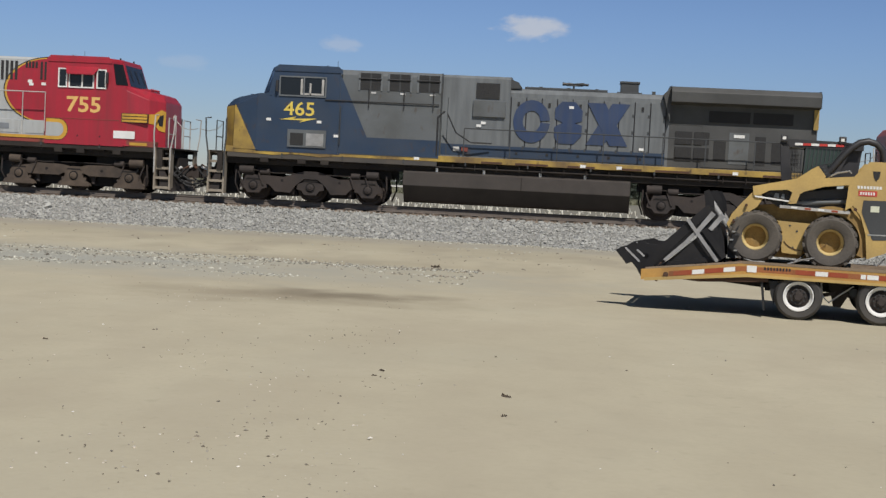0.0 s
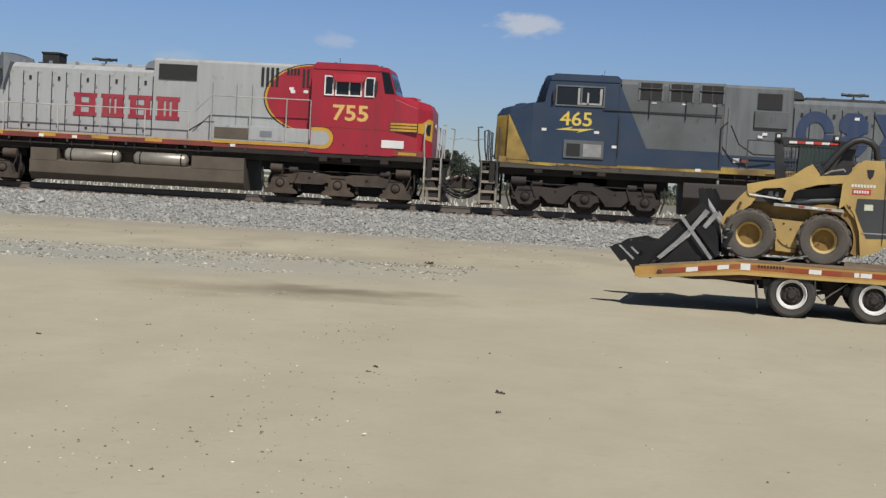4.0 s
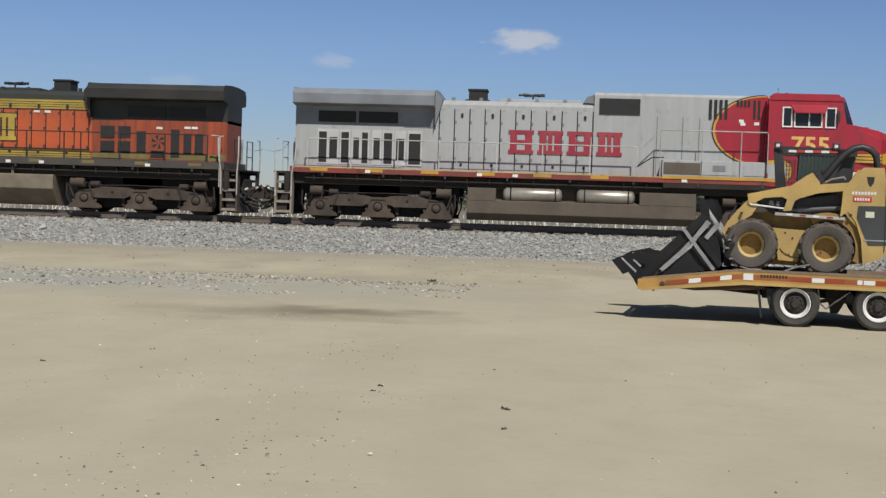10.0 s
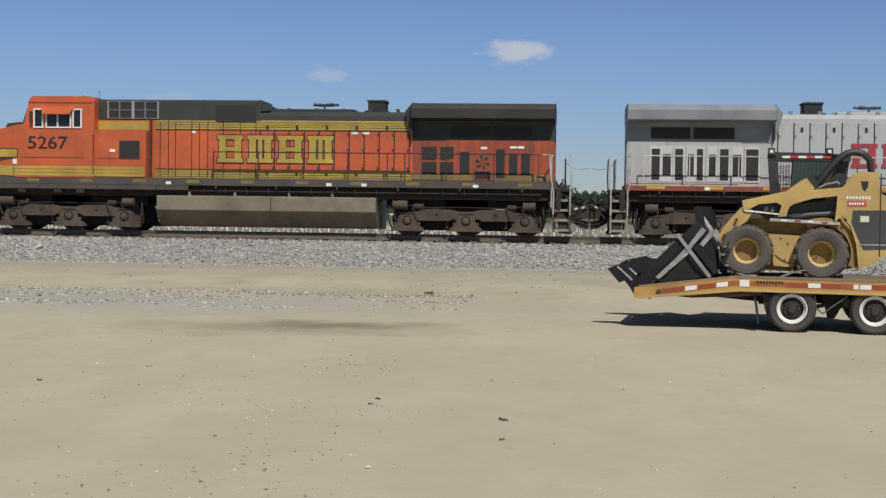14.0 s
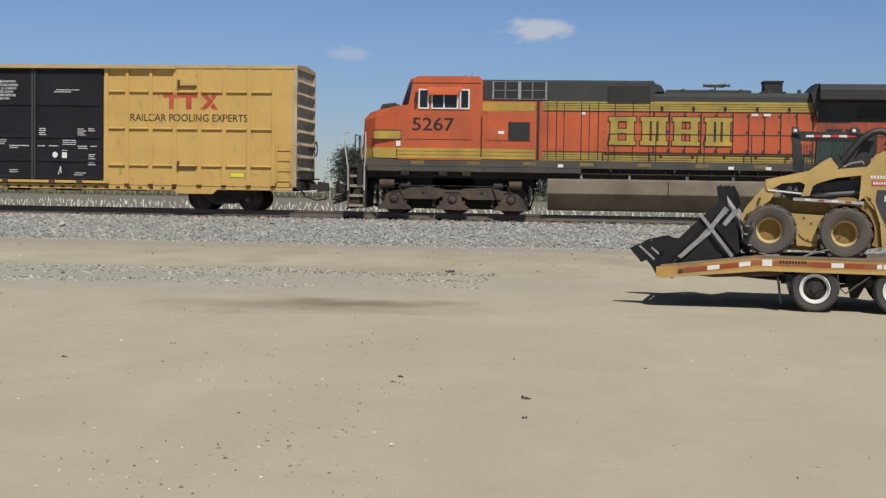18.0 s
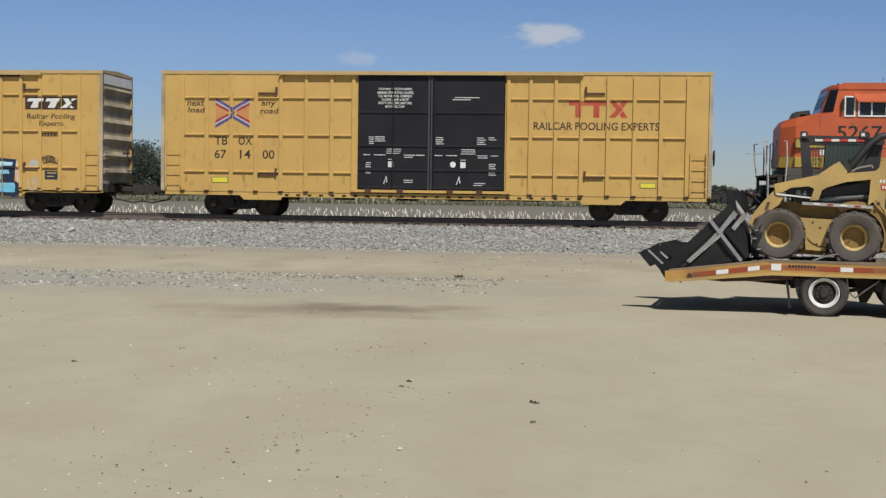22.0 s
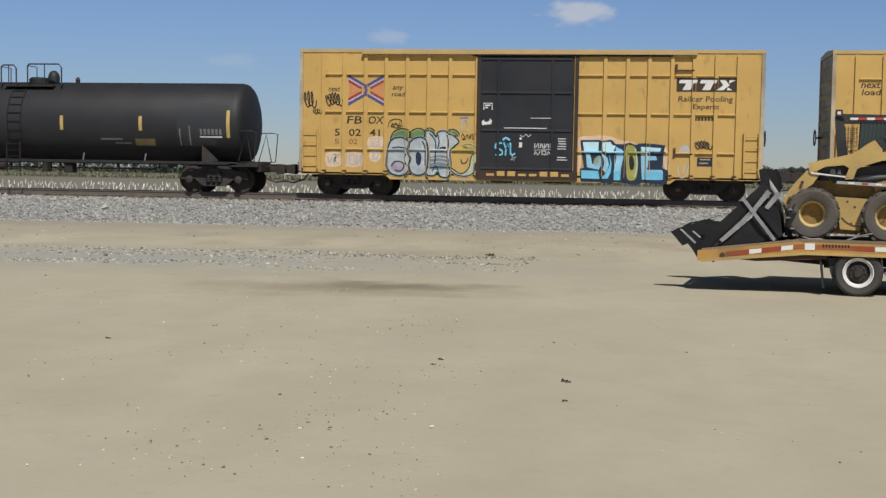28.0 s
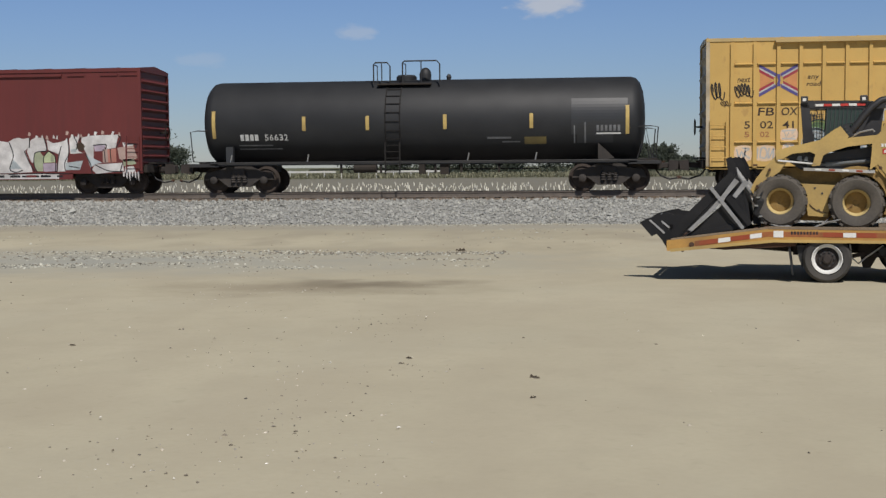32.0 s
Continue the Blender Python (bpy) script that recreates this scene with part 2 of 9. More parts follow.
GRIME = (0.075, 0.06, 0.045)
DUST = (0.24, 0.20, 0.14)
SOOT = (0.02, 0.019, 0.018)
M = dict(
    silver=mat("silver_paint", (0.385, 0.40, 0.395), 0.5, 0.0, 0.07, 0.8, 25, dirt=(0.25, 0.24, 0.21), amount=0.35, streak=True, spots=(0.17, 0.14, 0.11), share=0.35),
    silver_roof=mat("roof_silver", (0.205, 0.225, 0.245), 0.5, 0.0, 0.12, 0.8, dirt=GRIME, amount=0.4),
    red=mat("red_paint", (0.36, 0.020, 0.036), 0.42, 0, 0.10, 0.9, dirt=(0.17, 0.03, 0.035), amount=0.5, streak=True),
    sill_red=mat("sill_red", (0.24, 0.045, 0.034), 0.6, 0, 0.25, 1.5, dirt=GRIME, amount=0.55, spots=(0.05, 0.03, 0.02), share=0.7),
    stripe=mat("stripe_yellow", (0.55, 0.31, 0.04), 0.5, 0, 0.15, 2, dirt=GRIME, amount=0.35),
    blue=mat("blue_paint", (0.021, 0.042, 0.080), 0.5, 0, 0.2, 0.8, dirt=(0.045, 0.055, 0.07), amount=0.55, spots=(0.06, 0.04, 0.03), share=0.5),
    csxgrey=mat("grey_paint", (0.112, 0.122, 0.126), 0.6, 0, 0.16, 0.7, dirt=(0.055, 0.056, 0.05), amount=0.65, spots=(0.07, 0.05, 0.035), share=0.6),
    greydark=mat("dark_grey_paint", (0.048, 0.052, 0.054), 0.65, 0, 0.2, 0.8, dirt=SOOT, amount=0.4),
    logoblue=mat("faded_blue", (0.020, 0.042, 0.105), 0.6, 0, 0.18, 1.0, dirt=(0.06, 0.07, 0.085), amount=0.5, streak=True),
    safety=mat("safety_yellow", (0.46, 0.31, 0.06), 0.55, 0, 0.3, 1.2, dirt=(0.10, 0.062, 0.035), amount=0.9, low=0.32, spots=(0.05, 0.03, 0.02), share=0.8),
    hoodgrey=mat("faded_blue_grey", (0.142, 0.155, 0.160), 0.55, 0, 0.14, 0.8, dirt=(0.075, 0.08, 0.082), amount=0.65, streak=True),
    winggrey=mat("sooty_grey", (0.064, 0.065, 0.062), 0.6, 0, 0.25, 0.9, dirt=(0.03, 0.03, 0.029), amount=0.6),
    orange=mat("orange_paint", (0.51, 0.105, 0.034), 0.45, 0, 0.1, 0.8, dirt=(0.31, 0.078, 0.036), amount=0.75, low=0.40, spots=(0.17, 0.055, 0.032), share=0.5),
    green=mat("dark_green_paint", (0.033, 0.037, 0.032), 0.5, 0, 0.2, 0.9, dirt=(0.06, 0.06, 0.055), amount=0.5),
    goldband=mat("yellow_band", (0.43, 0.31, 0.055), 0.5, 0, 0.18, 1.5, dirt=(0.17, 0.12, 0.045), amount=0.6),
    sillgrey=mat("dusty_grey_sill", (0.060, 0.055, 0.049), 0.75, 0, 0.25, 1.2, dirt=(0.11, 0.085, 0.055), amount=0.5),
    # green darkened for the wing overhang's shadow as well as soot
    shadegreen=mat("sooty_shaded_green", (0.022, 0.023, 0.022), 0.6, 0, 0.25, 0.9, dirt=(0.05, 0.045, 0.035), amount=0.5),
    treadtan=mat("dusty_step", (0.28, 0.24, 0.185), 0.9, 0, 0.25, 4, dirt=GRIME, amount=0.5),
    palesilver=mat("pale_door_frame", (0.52, 0.53, 0.52), 0.5, 0, 0.08, 2, dirt=(0.3, 0.28, 0.25), amount=0.4),
    black=mat("black_paint", (0.022, 0.022, 0.023), 0.55, 0, 0.25, 1.0, dirt=(0.06, 0.055, 0.05), amount=0.35),
    line=mat("line_black", (0.012, 0.012, 0.014), 0.6),
    underframe=mat("grimy_underframe", (0.021, 0.016, 0.013), 0.85, 0, 0.35, 2.5, bump=0.4, dirt=(0.045, 0.037, 0.028), amount=0.6),
    truck=mat("dusty_cast_steel", (0.096, 0.071, 0.051), 0.85, 0, 0.4, 3.0, bump=0.5, dirt=(0.024, 0.020, 0.018), amount=0.75, low=0.38),
    truckdark=mat("dark_cast_steel", (0.032, 0.026, 0.023), 0.8, 0, 0.35, 3.0, bump=0.4, dirt=(0.07, 0.048, 0.036), amount=0.4),
    wheel=mat("wheel_steel", (0.06, 0.045, 0.036), 0.7, 0.3, 0.3, 4),
    reservoir=mat("dusty_reservoir", (0.42, 0.39, 0.33), 0.38, 0.45, 0.15, 2, dirt=(0.14, 0.12, 0.09), amount=0.6),
    tanktan=mat("dust_covered_tank", (0.225, 0.190, 0.135), 0.5, 0, 0.18, 1.0, dirt=(0.085, 0.062, 0.040), amount=0.7),
    tankblack=mat("black_fuel_tank", (0.056, 0.047, 0.040), 0.7, 0, 0.25, 1.0, dirt=(0.026, 0.022, 0.019), amount=0.6),
    tankmetal=mat("dusty_fuel_tank", (0.118, 0.094, 0.068), 0.7, 0, 0.22, 1.0, dirt=(0.05, 0.043, 0.034), amount=0.6),
    steel=mat("galvanised", (0.45, 0.45, 0.43), 0.4, 0.6, 0.15, 6, dirt=GRIME, amount=0.3),
    railing=mat("white_handrail", (0.46, 0.45, 0.42), 0.55, 0, 0.2, 5, dirt=GRIME, amount=0.5),
    white=mat("white_paint", (0.75, 0.75, 0.72), 0.5, 0, 0.06, 5, dirt=DUST, amount=0.25),
    glass=mat("dark_cab_glass", (0.014, 0.016, 0.018), 0.1, 0, 0.1, 2, spec=0.4),
    mesh=mat("dark_screen", (0.022, 0.022, 0.022), 0.8, 0, 0.3, 6, bump=0.6),
    strip=mat("faded_strip", (0.50, 0.36, 0.12), 0.6, 0, 0.2, 5, dirt=(0.25, 0.16, 0.06), amount=0.5),
    print=mat("worn_white_print", (0.66, 0.66, 0.64), 0.6, 0, 0.25, 9, dirt=(0.12, 0.12, 0.12), amount=0.5),
    numamber=mat("number_amber", (0.68, 0.43, 0.14), 0.5, 0, 0.08, 4),
    numyel=mat("number_yellow", (0.66, 0.50, 0.09), 0.5, 0, 0.08, 4),
    dullband=mat("dull_yellow_plate", (0.20, 0.155, 0.05), 0.7, 0, 0.3, 3, dirt=GRIME, amount=0.6),
    bucket=mat("bucket_black", (0.0105, 0.0105, 0.012), 0.55, 0, 0.35, 3, dirt=(0.05, 0.046, 0.042), amount=0.35, spec=0.3),
    orangesoot=mat("sooty_orange", (0.36, 0.068, 0.026), 0.55, 0, 0.18, 0.9, dirt=(0.12, 0.045, 0.025), amount=0.8, streak=True, low=0.35),
    box=mat("boxcar_yellow", (0.55, 0.358, 0.112), 0.6, 0, 0.08, 0.7, dirt=(0.38, 0.235, 0.075), amount=0.3, low=0.45, spec=0.3, spots=(0.30, 0.17, 0.07), share=0.35),
    boxroof=mat("boxcar_roof", (0.50, 0.36, 0.15), 0.5, 0, 0.1, 1.0, dirt=DUST, amount=0.4),
    boxend=mat("boxcar_end", (0.46, 0.39, 0.27), 0.6, 0, 0.18, 1.5, dirt=(0.12, 0.09, 0.06), amount=0.7),
    doorblack=mat("door_black", (0.0125, 0.013, 0.017), 0.58, 0, 0.25, 0.8, dirt=(0.024, 0.024, 0.026), amount=0.4, spec=0.25),
    doorgrey=mat("door_faded_black", (0.022, 0.0235, 0.028), 0.55, 0, 0.25, 0.8, dirt=(0.036, 0.036, 0.038), amount=0.5, spec=0.3),
    rust=mat("rusty_brown", (0.085, 0.042, 0.024), 0.85, 0, 0.3, 2.5, dirt=(0.05, 0.03, 0.02), amount=0.6),
    tank=mat("tank_black", (0.018, 0.019, 0.021), 0.60, 0, 0.2, 0.7, dirt=(0.030, 0.031, 0.033), amount=0.6, low=0.42, spec=0.42),
    tankgrey=mat("tank_patch", (0.033, 0.035, 0.038), 0.45, 0, 0.15, 1.0, dirt=(0.035, 0.036, 0.038), amount=0.4),
    oxide=mat("red_oxide", (0.125, 0.022, 0.020), 0.6, 0, 0.12, 0.7, dirt=(0.085, 0.02, 0.018), amount=0.5, streak=True),
    cat=mat("machine_yellow", (0.50, 0.345, 0.115), 0.5, 0, 0.14, 1.6, dirt=(0.24, 0.17, 0.085), amount=0.6),
    tyre=mat("dusty_rubber", (0.105, 0.092, 0.076), 0.92, 0, 0.25, 5, bump=0.3, dirt=(0.045, 0.042, 0.04), amount=0.6),
    tyreblack=mat("black_rubber", (0.045, 0.043, 0.041), 0.85, 0, 0.25, 6, dirt=(0.12, 0.105, 0.085), amount=0.5),
    # disc brown holds dirt and dish shade; rim yellow lifted for the sunlit lip
    dirtshade=mat("dirt_shade_brown", (0.29, 0.185, 0.062), 0.85, 0, 0.3, 6, dirt=(0.15, 0.095, 0.04), amount=0.6),
    rim=mat("yellow_rim", (0.60, 0.475, 0.22), 0.6, 0, 0.15, 4, dirt=(0.36, 0.25, 0.10), amount=0.6),
    trailer=mat("trailer_yellow", (0.50, 0.285, 0.07), 0.5, 0, 0.18, 2, dirt=(0.20, 0.105, 0.045), amount=0.75),
    rustband=mat("rusted_orange_band", (0.31, 0.105, 0.032), 0.7, 0, 0.3, 3, dirt=(0.12, 0.055, 0.03), amount=0.6),
    barebar=mat("scraped_bare_steel", (0.36, 0.36, 0.36), 0.45, 0.1, 0.25, 7, dirt=(0.10, 0.095, 0.09), amount=0.6, low=0.35),
    tapered=mat("reflector_red", (0.31, 0.052, 0.02), 0.4, 0, 0.15, 5, dirt=(0.20, 0.09, 0.04), amount=0.5),
    plank=mat("weathered_planks", (0.20, 0.145, 0.095), 0.9, 0, 0.3, 3, bump=0.5, dirt=DUST, amount=0.5, rand=0.2),
    blackpaint=mat("worn_black_steel", (0.024, 0.024, 0.027), 0.5, 0.1, 0.3, 3, dirt=(0.10, 0.095, 0.085), amount=0.35),
    greysteel=mat("worn_grey_steel", (0.33, 0.33, 0.32), 0.5, 0.1, 0.25, 5, dirt=(0.08, 0.075, 0.065), amount=0.5),
    railhead=mat("rail_steel", (0.135, 0.113, 0.094), 0.6, 0.0, 0.25, 5, dirt=(0.085, 0.07, 0.06), amount=0.5),
    tie=mat("weathered_tie", (0.175, 0.145, 0.115), 0.95, 0, 0.35, 4, bump=0.5, rand=0.25),
    stone=mat("ballast_stone", (0.315, 0.313, 0.287), 0.9, 0, 0.15, 6, 60, bump=0.2, island=0.28),
    stained=mat("rust_stained_stone", (0.19, 0.150, 0.112), 0.95, 0, 0.2, 6, 60, bump=0.2, island=0.35),
    darkrust=mat("dark_rusty_frame", (0.036, 0.023, 0.018), 0.85, 0, 0.3, 2.5, dirt=(0.075, 0.042, 0.025), amount=0.45),
    brightplate=mat("bright_yellow_plate", (0.72, 0.62, 0.06), 0.45, 0, 0.08, 6),
    labelpale=mat("pale_label", (0.58, 0.60, 0.46), 0.6, 0, 0.12, 8),
    caster=mat("shade_black_iron", (0.012, 0.010, 0.009), 0.9, 0, 0.2, 4),
    shadebed=mat("stained_shaded_bed", (0.125, 0.096, 0.072), 0.95, 0, 0.4, 5, 22, bump=1.0, dirt=(0.07, 0.055, 0.042), amount=0.6),
    ballast=mat("ballast_bed", (0.27, 0.27, 0.255), 0.95, 0, 0.4, 9, 22, bump=1.0),
    darkpebble=mat("dark_pebble", (0.20, 0.175, 0.135), 0.9, 0, 0.2, 8, 60, island=0.4),
    whitepebble=mat("white_pebble", (0.72, 0.70, 0.64), 0.8, 0, 0.1, 8, 60, island=0.2),
    grit=mat("grey_gravel", (0.335, 0.33, 0.28), 0.9, 0, 0.15, 6, 60, island=0.75),
    pebble=mat("pebble", (0.36, 0.33, 0.28), 0.9, 0, 0.2, 8, 60, island=0.95),
    trash=mat("dark_debris", (0.07, 0.055, 0.04), 0.9, 0, 0.3, 9, island=0.5),
    sleeve=mat("white_sleeve", (0.74, 0.71, 0.60), 0.7, 0, 0.1, 8, island=0.25),
    # leaf colour is paled and greyed to carry the distance haze
    leaf=mat("hazy_tree_leaves", (0.150, 0.172, 0.135), 0.9, 0, 0.2, 0.25, island=0.10, spec=0.05),
    bark=mat("bark", (0.10, 0.075, 0.055), 0.9, 0, 0.3, 4),
    dryweed=mat("dry_weed", (0.30, 0.27, 0.18), 0.9, 0, 0.2, 0.5, island=0.4),
    field=mat("low_crop", (0.19, 0.185, 0.12), 0.9, 0, 0.3, 0.2, island=0.35),
    concrete=mat("pale_concrete", (0.55, 0.54, 0.50), 0.8, 0, 0.1, 1),
    hose=mat("black_hose", (0.018, 0.018, 0.018), 0.6),
    screen_green=mat("tinted_screen", (0.035, 0.055, 0.045), 0.25, 0, 0.2, 3),
    redpaint=mat("bright_red", (0.55, 0.04, 0.03), 0.5, dirt=GRIME, amount=0.3),
    cyan=mat("spray_cyan", (0.16, 0.52, 0.70), 0.5, 0, 0.2, 2.5),
    pale=mat("spray_pale_blue", (0.50, 0.74, 0.80), 0.5, 0, 0.15, 2.5),
    olive=mat("spray_olive", (0.33, 0.33, 0.08), 0.5, 0, 0.2, 3),
    spraygrey=mat("spray_grey", (0.36, 0.40, 0.41), 0.5, 0, 0.3, 4, dirt=(0.2, 0.22, 0.23), amount=0.6),
    spraygreen=mat("spray_green", (0.12, 0.21, 0.08), 0.5, 0, 0.25, 3),
    spraywhite=mat("spray_white", (0.46, 0.46, 0.44), 0.6, 0, 0.25, 3.0, dirt=(0.30, 0.29, 0.28), amount=0.6),
    spraypink=mat("spray_pink", (0.40, 0.17, 0.13), 0.55, 0, 0.2, 2.5),
    lilac=mat("spray_lilac", (0.36, 0.30, 0.36), 0.55, 0, 0.3, 3),
    palegrey=mat("spray_pale_grey", (0.47, 0.52, 0.54), 0.55, 0, 0.25, 4, dirt=(0.25, 0.27, 0.28), amount=0.5),
    palegreen=mat("spray_pale_green", (0.44, 0.50, 0.30), 0.55, 0, 0.25, 4),
    dullgreen=mat("spray_dull_green", (0.30, 0.33, 0.22), 0.55, 0, 0.25, 3),
    paleblue=mat("spray_light_blue", (0.30, 0.60, 0.76), 0.5, 0, 0.25, 2.5, dirt=(0.14, 0.38, 0.62), amount=0.5),
    haloed=mat("overspray", (0.70, 0.52, 0.37), 0.6, 0, 0.15, 4, dirt=(0.55, 0.37, 0.16), amount=0.6, low=0.4),
    spraysilver=mat("spray_silver", (0.42, 0.475, 0.49), 0.5, 0, 0.25, 4, dirt=(0.23, 0.28, 0.30), amount=0.6),
    steelblue=mat("spray_steel_blue", (0.16, 0.21, 0.24), 0.55, 0, 0.25, 4),
    teal=mat("spray_teal_line", (0.022, 0.042, 0.048), 0.5, 0, 0.2, 4),
    faded=mat("faded_number", (0.30, 0.13, 0.05), 0.6, 0, 0.2, 4),
    tagwhite=mat("ragged_white_spray", (0.60, 0.585, 0.57), 0.6, 0, 0.3, 4, dirt=(0.26, 0.24, 0.23), amount=0.7),
    dustpink=mat("spray_dull_pink", (0.40, 0.29, 0.25), 0.55, 0, 0.25, 4, dirt=(0.24, 0.16, 0.13), amount=0.6),
    tanktruck=mat("grey_cast_steel", (0.045, 0.038, 0.033), 0.8, 0, 0.4, 3.0, bump=0.4, dirt=(0.018, 0.016, 0.015), amount=0.8),
    dimprint=mat("faded_print", (0.17, 0.175, 0.18), 0.6, 0, 0.3, 6, dirt=(0.05, 0.05, 0.052), amount=0.7),
    navy=mat("spray_navy", (0.013, 0.026, 0.055), 0.5, 0, 0.2, 3),
    logored=mat("logo_red", (0.31, 0.026, 0.045), 0.5, 0, 0.15, 3, dirt=(0.35, 0.14, 0.12), amount=0.3),
    logoorange=mat("logo_orange", (0.55, 0.24, 0.09), 0.5, 0, 0.15, 3),
    logopurple=mat("logo_purple", (0.085, 0.07, 0.22), 0.5, 0, 0.15, 3),
    ttxred=mat("faded_red", (0.42, 0.06, 0.03), 0.5, 0, 0.2, 3, dirt=(0.5, 0.25, 0.08), amount=0.35),
    brownink=mat("brown_lettering", (0.045, 0.026, 0.014), 0.6),
)


# ---- building blocks ----
class Geo:
    """Collects corners and faces; f = -1 mirrors along x."""

    def __init__(self, f=1):
        self.v, self.q, self.f, self.rings = [], [], f, False

    def add(self, vs, fs):
        k = len(self.v)
        self.v += [(self.f * x, y, z) for x, y, z in vs]
        self.q += [tuple(k + i for i in face) for face in fs]
        return self

    def box(self, x0, x1, y0, y1, z0, z1):
        return self.add([(x, y, z) for x in (x0, x1) for y in (y0, y1) for z in (z0, z1)],
                        [(0, 1, 3, 2), (4, 6, 7, 5), (0, 4, 5, 1), (2, 3, 7, 6), (0, 2, 6, 4), (1, 5, 7, 3)])

    def side(self, pts, y0, y1):
        """An outline in x and z, pulled from y0 to y1."""
        n = len(pts)
        return self.add([(x, y0, z) for x, z in pts] + [(x, y1, z) for x, z in pts],
                        [tuple(range(n)), tuple(range(2 * n - 1, n - 1, -1))] + [(i, (i + 1) % n, n + (i + 1) % n, n + i) for i in range(n)])

    def along(self, pts, x0, x1):
        """An outline in y and z, pulled from x0 to x1."""
        n = len(pts)
        return self.add([(x0, y, z) for y, z in pts] + [(x1, y, z) for y, z in pts],
                        [tuple(range(n)), tuple(range(2 * n - 1, n - 1, -1))] + [(i, (i + 1) % n, n + (i + 1) % n, n + i) for i in range(n)])

    def rod(self, a, b, r, n=8, r2=None):
        a, b = Vector(a), Vector(b)
        d = (b - a).normalized()
        u = d.orthogonal().normalized()
        w = d.cross(u)
        r2 = r if r2 is None else r2
        vs = [tuple(p + (u * math.cos(6.28319 * i / n) + w * math.sin(6.28319 * i / n)) * q) for p, q in ((a, r), (b, r2)) for i in range(n)]
        return self.add(vs, [tuple(range(n)), tuple(range(2 * n - 1, n - 1, -1))] + [(i, (i + 1) % n, n + (i + 1) % n, n + i) for i in range(n)])

    def tube(self, pts, r, n=6):
        """One bent rod through all the points."""
        p = [Vector(q) for q in pts]
        k = len(p)
        u, vs = None, []
        for i in range(k):
            d = (p[min(i + 1, k - 1)] - p[max(i - 1, 0)]).normalized()
            u = (u - d * u.dot(d)).normalized() if u is not None and (u - d * u.dot(d)).length > 1e-3 else d.orthogonal().normalized()
            w = d.cross(u)
            vs += [tuple(p[i] + (u * math.cos(6.28319 * j / n) + w * math.sin(6.28319 * j / n)) * r) for j in range(n)]
        fs = [(i * n + j, i * n + (j + 1) % n, (i + 1) * n + (j + 1) % n, (i + 1) * n + j) for i in range(k - 1) for j in range(n)]
        return self.add(vs, fs + [tuple(range(n)), tuple((k - 1) * n + j for j in range(n - 1, -1, -1))])

    def turned(self, profile, c, n=24, axis="y", ring=False):
        """A profile of (radius, offset) turned round an axis through c; a ring closes on itself."""
        profile = list(profile) + ([profile[0]] if ring else [])
        vs, k = [], len(profile)
        for i in range(n):
            a = 6.283185 * i / n
            for r, o in profile:
                p, q = r * math.cos(a), r * math.sin(a)
                vs.append({"y": (c[0] + p, c[1] + o, c[2] + q), "x": (c[0] + o, c[1] + p, c[2] + q), "z": (c[0] + p, c[1] + q, c[2] + o)}[axis])
        fs = [(i * k + j, ((i + 1) % n) * k + j, ((i + 1) % n) * k + j + 1, i * k + j + 1) for i in range(n) for j in range(k - 1)]
        if not ring:
            fs += [tuple(i * k for i in range(n)), tuple(i * k + k - 1 for i in range(n))]
        self.rings = self.rings or ring
        return self.add(vs, fs)

    def mesh(self, name, bevel=0.0, smooth=False):
        me = bpy.data.meshes.new(name)
        me.from_pydata(self.v, [], self.q)
        bm = bmesh.new()
        bm.from_mesh(me)
        if bevel:
            bmesh.ops.bevel(bm, geom=[e for e in bm.edges if len(e.link_faces) == 2 and e.calc_face_angle(0) > 0.5], offset=bevel, segments=2, affect="EDGES", profile=0.6, clamp_overlap=True)
        if self.rings:
            bmesh.ops.remove_doubles(bm, verts=bm.verts, dist=1e-5)
        bmesh.ops.recalc_face_normals(bm, faces=bm.faces)
        if smooth:
            for fc in bm.faces:
                fc.smooth = True
            for e in bm.edges:
                e.smooth = not (len(e.link_faces) == 2 and e.calc_face_angle(0) > 0.7)
        bm.to_mesh(me)
        bm.free()
        return me


def part(name, geo, material, parent, label="", bevel=0.0, smooth=False):
    me = geo if isinstance(geo, bpy.types.Mesh) else geo.mesh(name, bevel, smooth)
    if not me.materials:
        me.materials.append(M[material])
    ob = new(name, me)
    if parent:
        ob.parent = parent
    return tagged(ob, label)


def thing(name, label, category, m, group=""):
    ob = new(name)
    ob.empty_display_size = 0.5
    ob.matrix_basis = m
    return tagged(ob, label, category, group)


def words(name, body, x0, x1, z0, z1, y, material, parent, slant=0.0, thick=0.004, bold=0.010):
    """Raised lettering that fills the given field on a side facing the camera."""
    cu = bpy.data.curves.new(name, "FONT")
    cu.body, cu.extrude, cu.resolution_u, cu.offset = body, 0.5, 3, bold
    tmp = new(name, cu)
    me = bpy.data.meshes.new_from_object(tmp.evaluated_get(bpy.context.evaluated_depsgraph_get()))
    bpy.data.objects.remove(tmp)
    co = np.array([v.co[:] for v in me.vertices])
    lo, hi = co.min(0), co.max(0)
    for v in me.vertices:
        s, t = (v.co.x - lo[0]) / (hi[0] - lo[0]), (v.co.y - lo[1]) / (hi[1] - lo[1])
        v.co = (x0 + s * (x1 - x0) + slant * (t - 0.5) * (z1 - z0), y - thick * (v.co.z + 0.5), z0 + t * (z1 - z0))
    me.materials.clear()
    me.materials.append(M[material])
    return part(name, me, material, parent)


